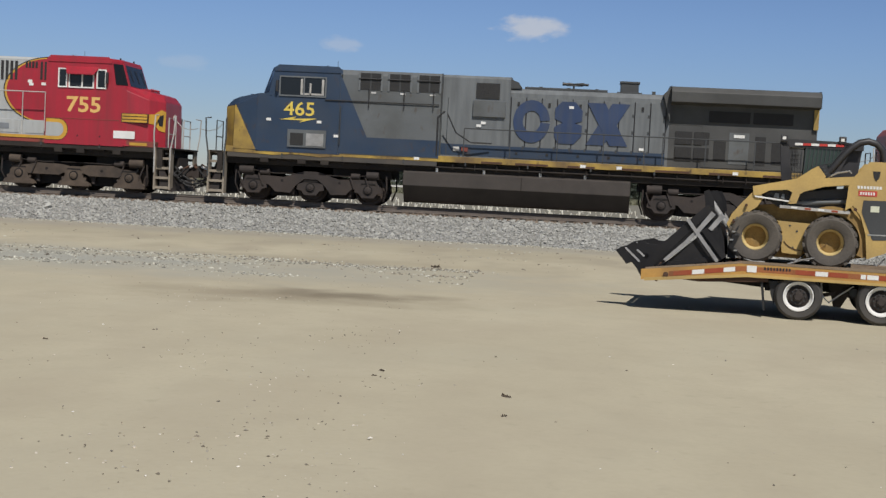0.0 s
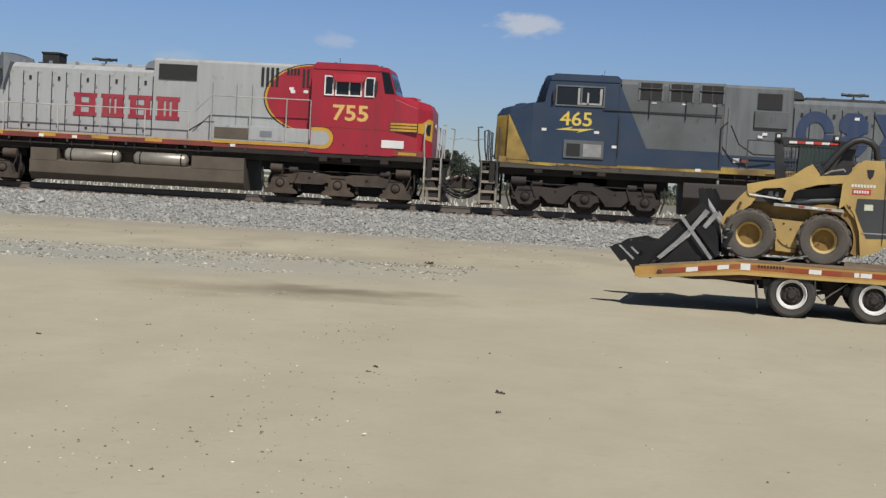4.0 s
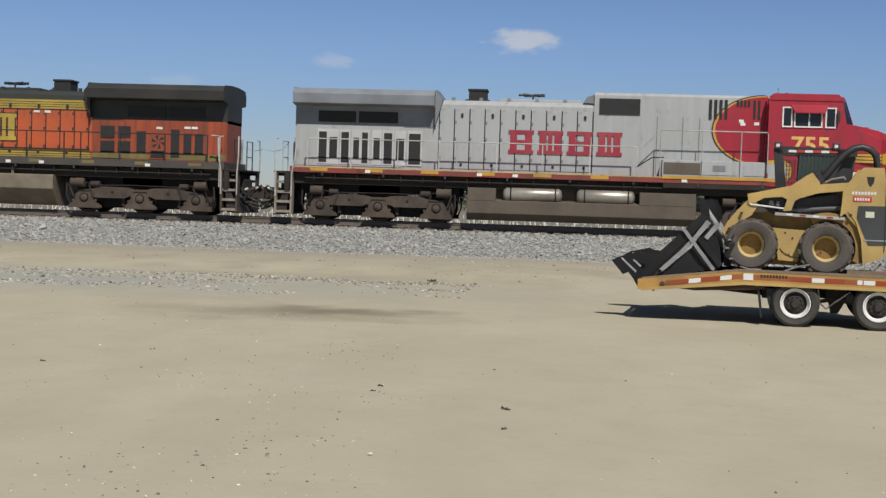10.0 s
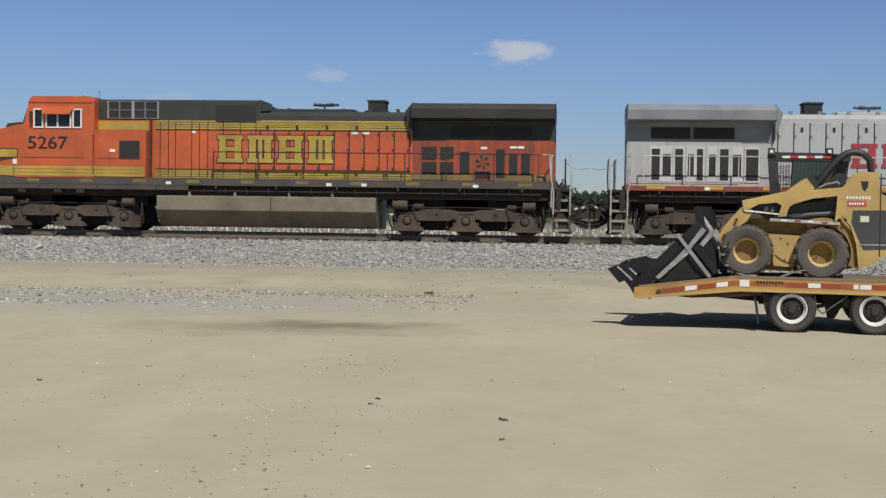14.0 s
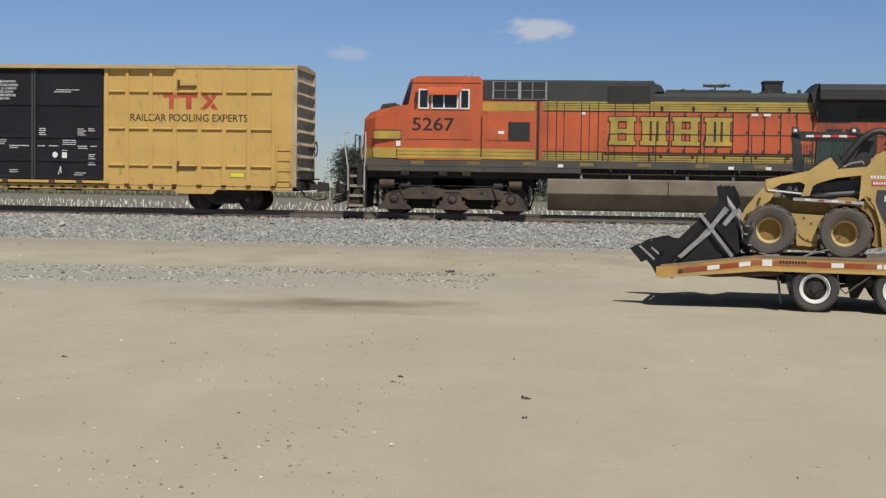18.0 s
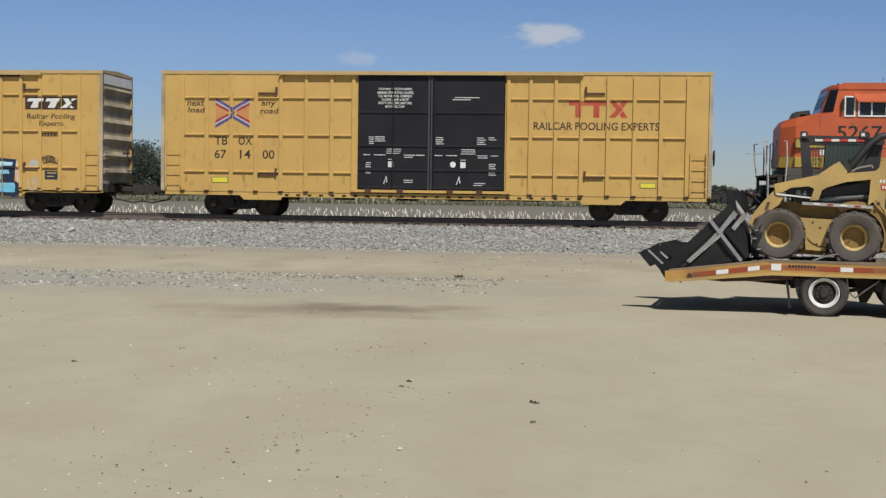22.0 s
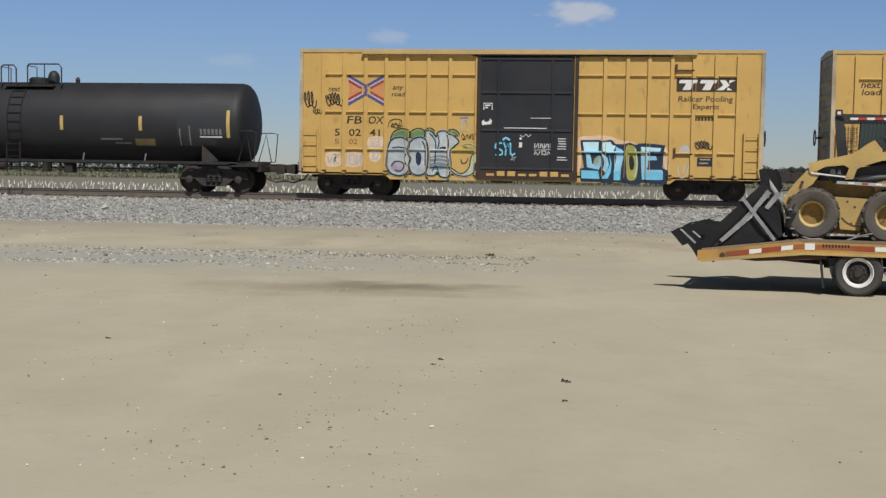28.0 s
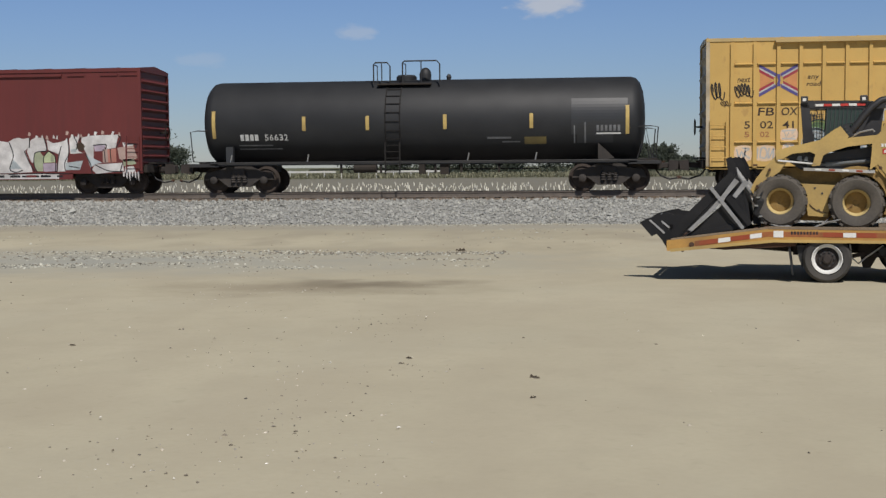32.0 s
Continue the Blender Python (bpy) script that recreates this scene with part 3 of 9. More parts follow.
def wheelset(parent, x, r, gauge=0.76, name="wheelset", material="wheel"):
    g = Geo()
    for s in (-1, 1):
        prof = [(0.10, -0.09), (0.14, -0.10), (r * 0.55, -0.035), (r * 0.82, -0.03), (r * 0.86, -0.075), (r, -0.07), (r, 0.045), (r + 0.028, 0.05), (r + 0.028, 0.075), (r * 0.8, 0.075), (0.10, 0.06)]
        g.turned([(a, o * -s) for a, o in prof], (0, s * gauge, 0), 28)
    g.rod((0, -1.05, 0), (0, 1.05, 0), 0.085, 10)
    ob = part(name, g, material, parent, smooth=True)
    ob.location = (x, 0, r)
    WHEELS.append((ob, x, r))
    return ob


WHEELS, CARS = [], []


# ---- the lot, the track bed and the far side ----
def lot_height(x, y):
    """The dirt rises a little towards the track bed."""
    t = min(1, max(0, (y + 22) / 17))
    z = 0.15 * t * t * (3 - 2 * t)
    if y > 5:
        z -= 0.15 * min(1, (y - 5) / 10)
    if -60 < y < 8 and abs(x) < 60:
        z += 0.02 * noise.noise((x * 0.35, y * 0.35, 0)) + 0.008 * noise.noise((x * 1.7, y * 1.7, 3))
        d = (x - 3.9) ** 2 + (y + 23) ** 2
        z *= 1 - math.exp(-d / 14)
    return z


def ground_material():
    m = bpy.data.materials.new("dirt_lot")
    m.use_nodes = True
    n, l = m.node_tree.nodes, m.node_tree.links
    p = n["Principled BSDF"]
    p.inputs["Roughness"].default_value = 0.95
    p.inputs["Specular IOR Level"].default_value = 0.15
    tc = n.new("ShaderNodeTexCoord")

    def nz(scale, detail, squash=(1, 1, 1), lo=0.3, hi=0.7):
        k = n.new("ShaderNodeMapping")
        k.inputs["Scale"].default_value = squash
        l.new(tc.outputs["Object"], k.inputs[0])
        t = n.new("ShaderNodeTexNoise")
        t.inputs["Scale"].default_value, t.inputs["Detail"].default_value = scale, detail
        l.new(k.outputs[0], t.inputs["Vector"])
        r = n.new("ShaderNodeMapRange")
        l.new(t.outputs["Fac"], r.inputs[0])
        r.inputs[1].default_value, r.inputs[2].default_value = lo, hi
        return r.outputs[0]

    def blend(fac, a, b, amount=1.0):
        s = n.new("ShaderNodeMath")
        s.operation = "MULTIPLY"
        l.new(fac, s.inputs[0])
        s.inputs[1].default_value = amount
        x = n.new("ShaderNodeMixRGB")
        l.new(s.outputs[0], x.inputs[0])
        for sock, c in ((x.inputs[1], a), (x.inputs[2], b)):
            if isinstance(c, tuple):
                sock.default_value = (*c, 1)
            else:
                l.new(c, sock)
        return x.outputs[0]

    def band(cx, cy, wx, wy, soft, wob=0.0):
        """1 inside an oval patch with a ragged edge."""
        s = n.new("ShaderNodeMapping")
        s.vector_type = "POINT"
        s.inputs["Location"].default_value = (-cx / wx, -cy / wy, 0)
        s.inputs["Scale"].default_value = (1 / wx, 1 / wy, 0)
        l.new(tc.outputs["Object"], s.inputs[0])
        ln = n.new("ShaderNodeVectorMath")
        ln.operation = "LENGTH"
        l.new(s.outputs[0], ln.inputs[0])
        w = n.new("ShaderNodeMath")
        w.operation = "MULTIPLY_ADD"
        l.new(nz(0.9, 5, (1, 1, 1), 0, 1), w.inputs[0])
        w.inputs[1].default_value = wob
        l.new(ln.outputs["Value"], w.inputs[2])
        r = n.new("ShaderNodeMapRange")
        l.new(w.outputs[0], r.inputs[0])
        r.inputs[1].default_value, r.inputs[2].default_value = 1 + wob * 0.5, 1 - soft + wob * 0.5
        return r.outputs[0]

    col = blend(nz(0.16, 5, (1, 0.8, 1)), (0.446, 0.406, 0.297), (0.511, 0.467, 0.345))
    col = blend(nz(0.7, 5, (0.9, 0.5, 1), 0.45, 0.75), col, (0.40, 0.353, 0.258), 0.40)
    col = blend(nz(14, 3, (1, 1, 1), 0.4, 0.8), col, (0.37, 0.328, 0.24), 0.2)
    col = blend(nz(1.9, 6, (1, 1, 1), 0.46, 0.72), col, (0.395, 0.352, 0.262), 0.3)
    col = blend(nz(0.45, 3, (1, 0.6, 1), 0.5, 0.7), col, (0.47, 0.44, 0.335), 0.35)
    col = blend(nz(5.5, 4, (1, 1, 1), 0.62, 0.78), col, (0.30, 0.27, 0.20), 0.3)
    # pale gravelly strip where lorries cross, greyish dust below the bed, an oily stain
    col = blend(nz(0.6, 6, (1, 0.5, 1), 0.47, 0.63), col, (0.40, 0.352, 0.262), 0.35)
    col = blend(band(-11, -18.7, 13.0, 4.6, 1.0, 0.9), col, (0.345, 0.345, 0.305), 0.95)
    col = blend(band(-6, -15.4, 6.0, 1.1, 0.9, 0.9), col, (0.33, 0.285, 0.20), 0.45)
    col = blend(band(-14, -6.0, 40, 3.0, 0.6, 0.5), col, (0.315, 0.30, 0.255), 0.75)
    col = blend(band(-4.9, -24.5, 3.4, 1.7, 0.95, 1.5), col, (0.24, 0.20, 0.14), 0.65)
    col = blend(band(-4.0, -23.8, 1.7, 1.0, 0.95, 1.5), col, (0.14, 0.115, 0.08), 0.6)
    col = blend(band(-2.6, -23.2, 0.9, 0.6, 0.95, 1.3), col, (0.16, 0.13, 0.09), 0.5)
    col = blend(band(-14, -9.5, 60, 2.6, 0.9, 0.5), col, (0.37, 0.335, 0.25), 0.6)
    mk = n.new("ShaderNodeMath")
    mk.operation = "MULTIPLY"
    l.new(nz(0.9, 6, (0.7, 0.4, 1), 0.46, 0.62), mk.inputs[0])
    l.new(band(-8, -11, 40, 6.5, 0.6, 0.6), mk.inputs[1])
    col = blend(mk.outputs[0], col, (0.35, 0.315, 0.24), 0.6)
    # faint prints of wide tyres that turned near the trailer
    for cx, cy, wx, wy, turn in ((7.5, -36.5, 5.0, 2.4, 0.5), (9.0, -33.0, 4.0, 2.0, -0.2), (-9.5, -34.0, 3.5, 2.0, 0.9)):
        k = n.new("ShaderNodeMapping")
        k.inputs["Rotation"].default_value = (0, 0, turn)
        l.new(tc.outputs["Object"], k.inputs[0])
        wv = n.new("ShaderNodeTexWave")
        wv.inputs["Scale"].default_value, wv.inputs["Distortion"].default_value, wv.inputs["Detail"].default_value = 0.9, 5.0, 4.0
        l.new(k.outputs[0], wv.inputs["Vector"])
        mk = n.new("ShaderNodeMath")
        mk.operation = "MULTIPLY"
        l.new(wv.outputs["Fac"], mk.inputs[0])
        l.new(band(cx, cy, wx, wy, 0.9, 0.5), mk.inputs[1])
        col = blend(mk.outputs[0], col, (0.33, 0.295, 0.205), 0.3)
    # beyond the line the land is greyer and greener
    sep = n.new("ShaderNodeSeparateXYZ")
    l.new(tc.outputs["Object"], sep.inputs[0])
    far = n.new("ShaderNodeMapRange")
    l.new(sep.outputs[1], far.inputs[0])
    far.inputs[1].default_value, far.inputs[2].default_value = 3.0, 6.0
    col = blend(far.outputs[0], col, blend(nz(0.3, 4), (0.218, 0.205, 0.168), (0.185, 0.175, 0.138)))
    far2 = n.new("ShaderNodeMapRange")
    l.new(sep.outputs[1], far2.inputs[0])
    far2.inputs[1].default_value, far2.inputs[2].default_value = 150, 190
    col = blend(far2.outputs[0], col, (0.13, 0.135, 0.085))
    l.new(col, p.inputs["Base Color"])
    b = n.new("ShaderNodeBump")
    b.inputs["Strength"].default_value, b.inputs["Distance"].default_value = 0.04, 0.03
    mixh = n.new("ShaderNodeMath")
    l.new(nz(3, 5), mixh.inputs[0])
    l.new(nz(16, 5), mixh.inputs[1])
    l.new(mixh.outputs[0], b.inputs["Height"])
    l.new(b.outputs[0], p.inputs["Normal"])
    return m


M["ground"] = ground_material()
# leaves let some light through
n, l = M["leaf"].node_tree.nodes, M["leaf"].node_tree.links
tl, both = n.new("ShaderNodeBsdfTranslucent"), n.new("ShaderNodeMixShader")
tl.inputs[0].default_value, both.inputs[0].default_value = (0.16, 0.185, 0.14, 1), 0.5
l.new(n["Principled BSDF"].outputs[0], both.inputs[1])
l.new(tl.outputs[0], both.inputs[2])
l.new(both.outputs[0], n["Material Output"].inputs["Surface"])


def build_ground():
    xs = [-2600, -900, -300, -120, -60] + [-40 + i * 0.5 for i in range(121)] + [30, 60, 120, 300, 900, 2600]
    ys = [-400, -120, -60] + [-50 + i * 0.5 for i in range(101)] + [2, 4, 7, 12, 20, 40, 80, 160, 400, 1000, 3500]
    vs = [(x, y, lot_height(x, y)) for y in ys for x in xs]
    k = len(xs)
    fs = [(j * k + i, j * k + i + 1, (j + 1) * k + i + 1, (j + 1) * k + i) for j in range(len(ys) - 1) for i in range(k - 1)]
    me = bpy.data.meshes.new("ground")
    me.from_pydata(vs, [], fs)
    for q in me.polygons:
        q.use_smooth = True
    me.materials.append(M["ground"])
    tagged(new("ground", me), "flat pale tan dirt lot with faint tyre tracks", "ground", kind="structure")


build_ground()

SHOULDER = RAIL - 0.27
g = Geo().along([(-5.0, -0.05), (-4.4, 0.16), (-2.2, SHOULDER - 0.08), (-1.75, SHOULDER), (1.75, SHOULDER), (4.4, 0.0), (4.6, -0.2)], -150, 150)
tagged(part("ballast_bed", g, "ballast", None), "raised railway bed of crushed grey stone", "track bed", kind="structure")
# added sheet gives the train's shade between the rails a stained brown tone
g = Geo().along([(-1.42, SHOULDER - 0.02), (-1.40, SHOULDER + 0.006), (1.6, SHOULDER + 0.006), (1.62, SHOULDER - 0.02)], -150, 150)
tagged(part("stained_bed", g, "shadebed", None), "bed between the rails browned for stains and train shade", "track bed", kind="structure")


def stones(name, places, material, label, category, sizes, seed, squash=0.7):
    """Loose stones, each a lumpy six- or eight-cornered block, joined into one sheet of stuff."""
    rng = np.random.default_rng(seed)
    base = np.array([(1, 0, 0), (-1, 0, 0), (0, 1, 0), (0, -1, 0), (0, 0, 1), (0, 0, -1)], float)
    tri = np.array([(0, 2, 4), (2, 1, 4), (1, 3, 4), (3, 0, 4), (2, 0, 5), (1, 2, 5), (3, 1, 5), (0, 3, 5)])
    n = len(places)
    r = rng.uniform(sizes[0], sizes[1], n) * np.exp(rng.normal(0, 0.25, n))
    v = base[None] * rng.uniform(0.6, 1.25, (n, 6, 1)) + rng.normal(0, 0.22, (n, 6, 3))
    a = rng.uniform(0, 6.283, n)
    ca, sa = np.cos(a)[:, None], np.sin(a)[:, None]
    x = v[..., 0] * ca - v[..., 1] * sa
    y = v[..., 0] * sa + v[..., 1] * ca
    v = np.stack([x, y, v[..., 2] * squash], -1) * r[:, None, None] + np.asarray(places)[:, None, :]
    f = (tri[None] + 6 * np.arange(n)[:, None, None]).reshape(-1, 3)
    me = bpy.data.meshes.new(name)
    me.from_pydata(v.reshape(-1, 3).tolist(), [], f.tolist())
    me.materials.append(M[material])
    return tagged(new(name, me), label, category, kind="stuff")


def bed_height(y):
    y = -abs(y)
    pts = [(-5.0, -0.05), (-4.4, 0.16), (-2.2, SHOULDER - 0.08), (-1.75, SHOULDER), (0, SHOULDER)]
    for (a, b), (c, d) in zip(pts, pts[1:]):
        if a <= y <= c:
            return b + (d - b) * (y - a) / (c - a)
    return 0


rng = np.random.default_rng(4)
pts = []
for i in range(34000):
    x, y = rng.uniform(-24, 13), rng.uniform(-4.75, -0.3) if i % 8 else rng.uniform(-0.3, 1.7)
    if y < -4.2 and rng.random() < (-y - 4.2) * 1.6:
        continue
    pts.append((x, y, bed_height(y) + rng.uniform(-0.005, 0.02)))
stained = [p for p in pts if p[1] > -1.5 + 0.12 * math.sin(p[0] * 2.3) or (p[1] > -1.75 and p[0] % 0.31 < 0.12)]
near = set(stained)
pts = [p for p in pts if p not in near]
stones("stained_ballast", stained, "stained", "rust-stained ballast stones beside the rails", "ballast", (0.030, 0.060), 15, 0.8)
stones("ballast_stones", pts, "stone", "loose crushed grey ballast stones on the railway bed", "ballast", (0.030, 0.064), 5, 0.85)
pts = []
for i in range(15000):
    x = rng.uniform(-24, -2.2)
    row = i % 3
    y = (-16.3, -18.0, -20.0)[row] + 0.25 * math.sin(x * 0.7 + row) + rng.normal(0, (0.26, 0.5, 0.3)[row])
    keep = (0.02 - max(0, -x - 11) * 0.03, -0.16, 0.02 - max(0, x + 8.5) * 0.09)[row]
    if noise.noise((x * 0.3, y * 1.4, 5)) + rng.normal(0, 0.20) + keep > 0.0:
        pts.append((x, y, lot_height(x, y)))
for i in range(900):
    x, y = rng.normal(-5.2, 1.3), rng.normal(-16.6, 0.22)
    pts.append((x, y, lot_height(x, y)))
for i in range(4500):
    x, y = rng.uniform(-24, 12), -4.3 - abs(rng.normal(0, 0.5 + 0.6 * max(0, noise.noise((i * 0.01, 3, 4)))))
    pts.append((x, y, lot_height(x, y)))
for i in range(3500):
    x, y = rng.uniform(-24, -1), rng.uniform(-16.5, -5)
    if noise.noise((x * 0.22, y * 0.9, 7)) + rng.normal(0, 0.12) > 0.40:
        pts.append((x, y, lot_height(x, y)))
dark = [p for p in pts if -20 < p[1] < -15.5 and rng.random() < (0.16 + 0.25 * (-8 < p[0]))]
for i in range(900):
    x, y = rng.uniform(-24, 12), -4.6 - 11 * rng.random() ** 1.6
    if noise.noise((x * 0.5, y * 0.8, 17)) + rng.normal(0, 0.2) > 0.1:
        dark.append((x, y, lot_height(x, y)))
stones("dark_gravel", dark, "darkpebble", "dark grey gravel scattered in the dirt", "gravel", (0.014, 0.036), 16, 0.7)
stones("gravel", pts, "grit", "scattered grey gravel pressed into the dirt", "gravel", (0.012, 0.033), 6, 0.6)
for name, material, count, label, seed in (("pebbles", "pebble", 420, "small tan pebbles strewn over the dirt", 8), ("dark_pebbles", "darkpebble", 240, "small dark stones and clods strewn over the dirt", 18), ("white_pebbles", "whitepebble", 44, "small white stones strewn over the dirt", 28)):
    pts = []
    while len(pts) < count:
        y = -38 + 17 * rng.random() ** 1.2
        k = (y + 46) * 0.36
        x = -k * 0.3 - abs(rng.normal(0, 0.5)) * k if rng.random() < 0.75 else rng.uniform(-1.3, 1.0) * k
        if noise.noise((x * 0.6, y * 0.5, 9)) + rng.normal(0, 0.25) > 0.15:
            pts.append((x, y, lot_height(x, y) + 0.002))
    if name == "white_pebbles":
        pts += [(1.84, -22.0, 0.01), (1.98, -22.1, 0.01), (2.22, -22.2, 0.01), (2.34, -22.2, 0.01), (2.66, -22.5, 0.01)]
        pts += [(x, y, 0.01) for x, y in ((-7.51, -27.91), (-3.94, -35.64), (-1.51, -35.86), (-2.83, -36.42), (-5.91, -33.35), (-6.44, -30.5), (-2.85, -33.27), (-3.88, -37.72))]
    if name == "dark_pebbles":
        pts += [(x, y, 0.01) for x, y in ((-4.1, -35.45), (-3.43, -35.94), (-4.46, -30.87), (-5.52, -34.3), (-6.3, -31.87), (-3.38, -36.82), (-2.78, -37.81), (-4.95, -32.48), (-4.04, -31.15), (-1.64, -37.46))]
    stones(name, pts, material, label, "pebbles", (0.006, 0.013), seed, 0.6)


# ---- track ----
def rail(y):
    g = Geo().along([(-0.07, -0.185), (0.07, -0.185), (0.07, -0.175), (0.012, -0.155), (0.012, -0.045), (0.036, -0.035), (0.036, -0.004), (0.028, 0), (-0.028, 0), (-0.036, -0.004), (-0.036, -0.035), (-0.012, -0.045), (-0.012, -0.155), (-0.07, -0.175)], -150, 150)
    ob = part("rail", g, "railhead", None)
    ob.location = (0, y, RAIL)
    return tagged(ob, "rust-brown steel rail on the ballast bed", "rail", group="rails of the track", kind="structure")


rail(-0.755)
rail(0.755)
tie_me = Geo().box(-0.115, 0.115, -1.32, 1.32, -0.20, 0).mesh("railway_tie", 0.01)
tie_me.materials.append(M["tie"])
plate = Geo().box(-0.09, 0.09, -0.18, 0.18, 0, 0.012)
plate_me = plate.mesh("tie_plate")
plate_me.materials.append(M["rust"])
for i in range(74):
    t = new("railway_tie", tie_me)
    t.location = (-26 + i * 0.54 + rng.normal(0, 0.02), rng.normal(0, 0.03), RAIL - 0.198)
    t.rotation_euler = (0, 0, rng.normal(0, 0.012))
    tagged(t, "weathered dark wooden railway tie sunk in ballast", "railway tie", group="ties of the track")
    for s in (-1, 1):
        o = new("tie_plate", plate_me)
        o.parent = t
        o.location = (0, s * 0.755, 0)


# ---- far side: young plants in white sleeves, low crop, distant trees ----
def sleeves():
    v, f = [], []
    for row in range(20):
        y = 8 + row * 2.1 + (row ** 1.7) * 0.3
        for i in range(int(80 + y * 2.0)):
            if rng.random() < 0.34 + 0.40 * (noise.noise((i * 0.13, y * 0.2, 2)) > 0.22):
                continue
            x = -8 - y * 0.10 + (i - (80 + y * 2.0) / 2) * 0.62 + rng.normal(0, 0.12)
            h, w = rng.uniform(0.20, 0.42), rng.uniform(0.034, 0.052)
            lx, ly = rng.normal(0, 0.06), rng.normal(0, 0.05)
            z, k = lot_height(x, y) - 0.02, len(v)
            for q, zz in ((1, 0), (0.85, h)):
                for a in range(5):
                    v.append((x + lx * zz / h + w * q * math.cos(a * 1.2566), y + ly * zz / h + w * q * math.sin(a * 1.2566), z + zz))
            f += [(k + a, k + (a + 1) % 5, k + 5 + (a + 1) % 5, k + 5 + a) for a in range(5)] + [tuple(k + 5 + a for a in range(5))]
    me = bpy.data.meshes.new("plant_sleeves")
    me.from_pydata(v, [], f)
    me.materials.append(M["sleeve"])
    tagged(new("plant_sleeves", me), "rows of short white protective sleeves on young plants", "plant sleeves", kind="stuff")


sleeves()


def tufts(name, count, x0, x1, y0, y1, size, material, label, category, seed):
    r = np.random.default_rng(seed)
    v, f = [], []
    for _ in range(count):
        x, y = r.uniform(x0, x1), r.uniform(y0, y1)
        z = lot_height(x, y)
        for b in range(4):
            a, h, w = r.uniform(0, 6.28), size * r.uniform(0.5, 1.2), size * 0.16
            k = len(v)
            dx, dy = math.cos(a), math.sin(a)
            v += [(x - dy * w, y + dx * w, z), (x + dy * w, y - dx * w, z), (x + dx * h * 0.5, y + dy * h * 0.5, z + h)]
            f.append((k, k + 1, k + 2))
    me = bpy.data.meshes.new(name)
    me.from_pydata(v, [], f)
    me.materials.append(M[material])
    tagged(new(name, me), label, category, kind="stuff")


tufts("dry_weeds", 6000, -40, 22, 3.5, 30, 0.16, "dryweed", "sparse dry weeds beyond the track", "weeds", 11)
tufts("low_crop", 9000, -170, 90, 170, 248, 0.75, "field", "low green crop in the distance", "crop", 12)


def tree(x, y, h, w, seed):
    r = np.random.default_rng(seed)
    t = thing("tree", "distant haze-paled grey-green broadleaf tree with a ragged crown", "tree", pose(x, y, lot_height(x, y) - 0.1), "trees on the horizon")
    g = Geo()
    g.rod((0, 0, 0), (0.1, 0, h * 0.45), h * 0.03, 7, h * 0.018)
    limbs = []
    for i in range(7):
        a = i * 2.4 + r.uniform(-0.4, 0.4)
        s, e = h * r.uniform(0.25, 0.45), h * r.uniform(0.55, 0.85)
        end = (math.cos(a) * w * 0.32, math.sin(a) * w * 0.32, e)
        limbs.append(end)
        g.rod((0.05, 0, s), end, h * 0.012, 5, h * 0.004)
    limbs.append((0, 0, h * 0.9))
    part("trunk", g, "bark", t)
    v, f = [], []
    for i in range(9000):
        c = limbs[r.integers(len(limbs))]
        p = np.array(c) + r.normal(0, 1, 3) * np.array([w * 0.19, w * 0.19, h * 0.12])
        if i > 6000:
            p[:2] = r.normal(0, w * 0.30, 2)
            p[2] = h * r.uniform(0.0, 0.55)
        if noise.noise((p[0] * 0.9 + seed, p[1] * 0.9, p[2] * 0.7)) < -0.28:
            continue
        p[2] = min(max(p[2], h * 0.02), h * (0.96 + 0.08 * math.sin(p[0] * 3.1)))
        s = r.uniform(0.09, 0.20)
        k = len(v)
        for _ in range(4):
            v.append(tuple(p + r.normal(0, s, 3)))
        f += [(k, k + 1, k + 2), (k, k + 2, k + 3), (k, k + 1, k + 3)]
    me = bpy.data.meshes.new("crown")
    me.from_pydata(v, [], f)
    part("crown", me, "leaf", t)


for i, (x, y, h, w) in enumerate(((-152, 255, 18, 12), (-141, 250, 15, 11), (-132, 252, 16, 11), (-124, 250, 17, 10), (-118, 254, 16, 9), (-112, 255, 12, 8), (-107, 250, 13, 9), (-102, 254, 7, 7), (-55, 250, 11, 7), (-48, 255, 6.5, 6),
                                  (-40, 250, 7.2, 4.5), (-33, 250, 9.3, 6), (-28, 250, 8.6, 6), (-22, 254, 6, 6), (-13, 256, 9.5, 8), (-5, 256, 9, 7), (2, 252, 6.5, 6), (8, 250, 6.5, 5), (12, 251, 6.5, 5), (17, 252, 4, 6), (26, 255, 4.5, 6), (36, 256, 4, 7))):
    tree(x, y, h, w, 40 + i)
fence = thing("board_fence", "low white board fence beyond the fields", "fence", pose(-60, 176, 0))
for i in range(12):
    part("fence_post", Geo().box(i * 3 - 0.07, i * 3 + 0.07, -0.07, 0.07, -0.1, 1.4), "concrete", fence)
part("fence_board", Geo().box(0, 14, -0.1, -0.07, 1.0, 1.32), "concrete", fence)
part("fence_board", Geo().box(21, 33, -0.1, -0.07, 1.0, 1.32), "concrete", fence)


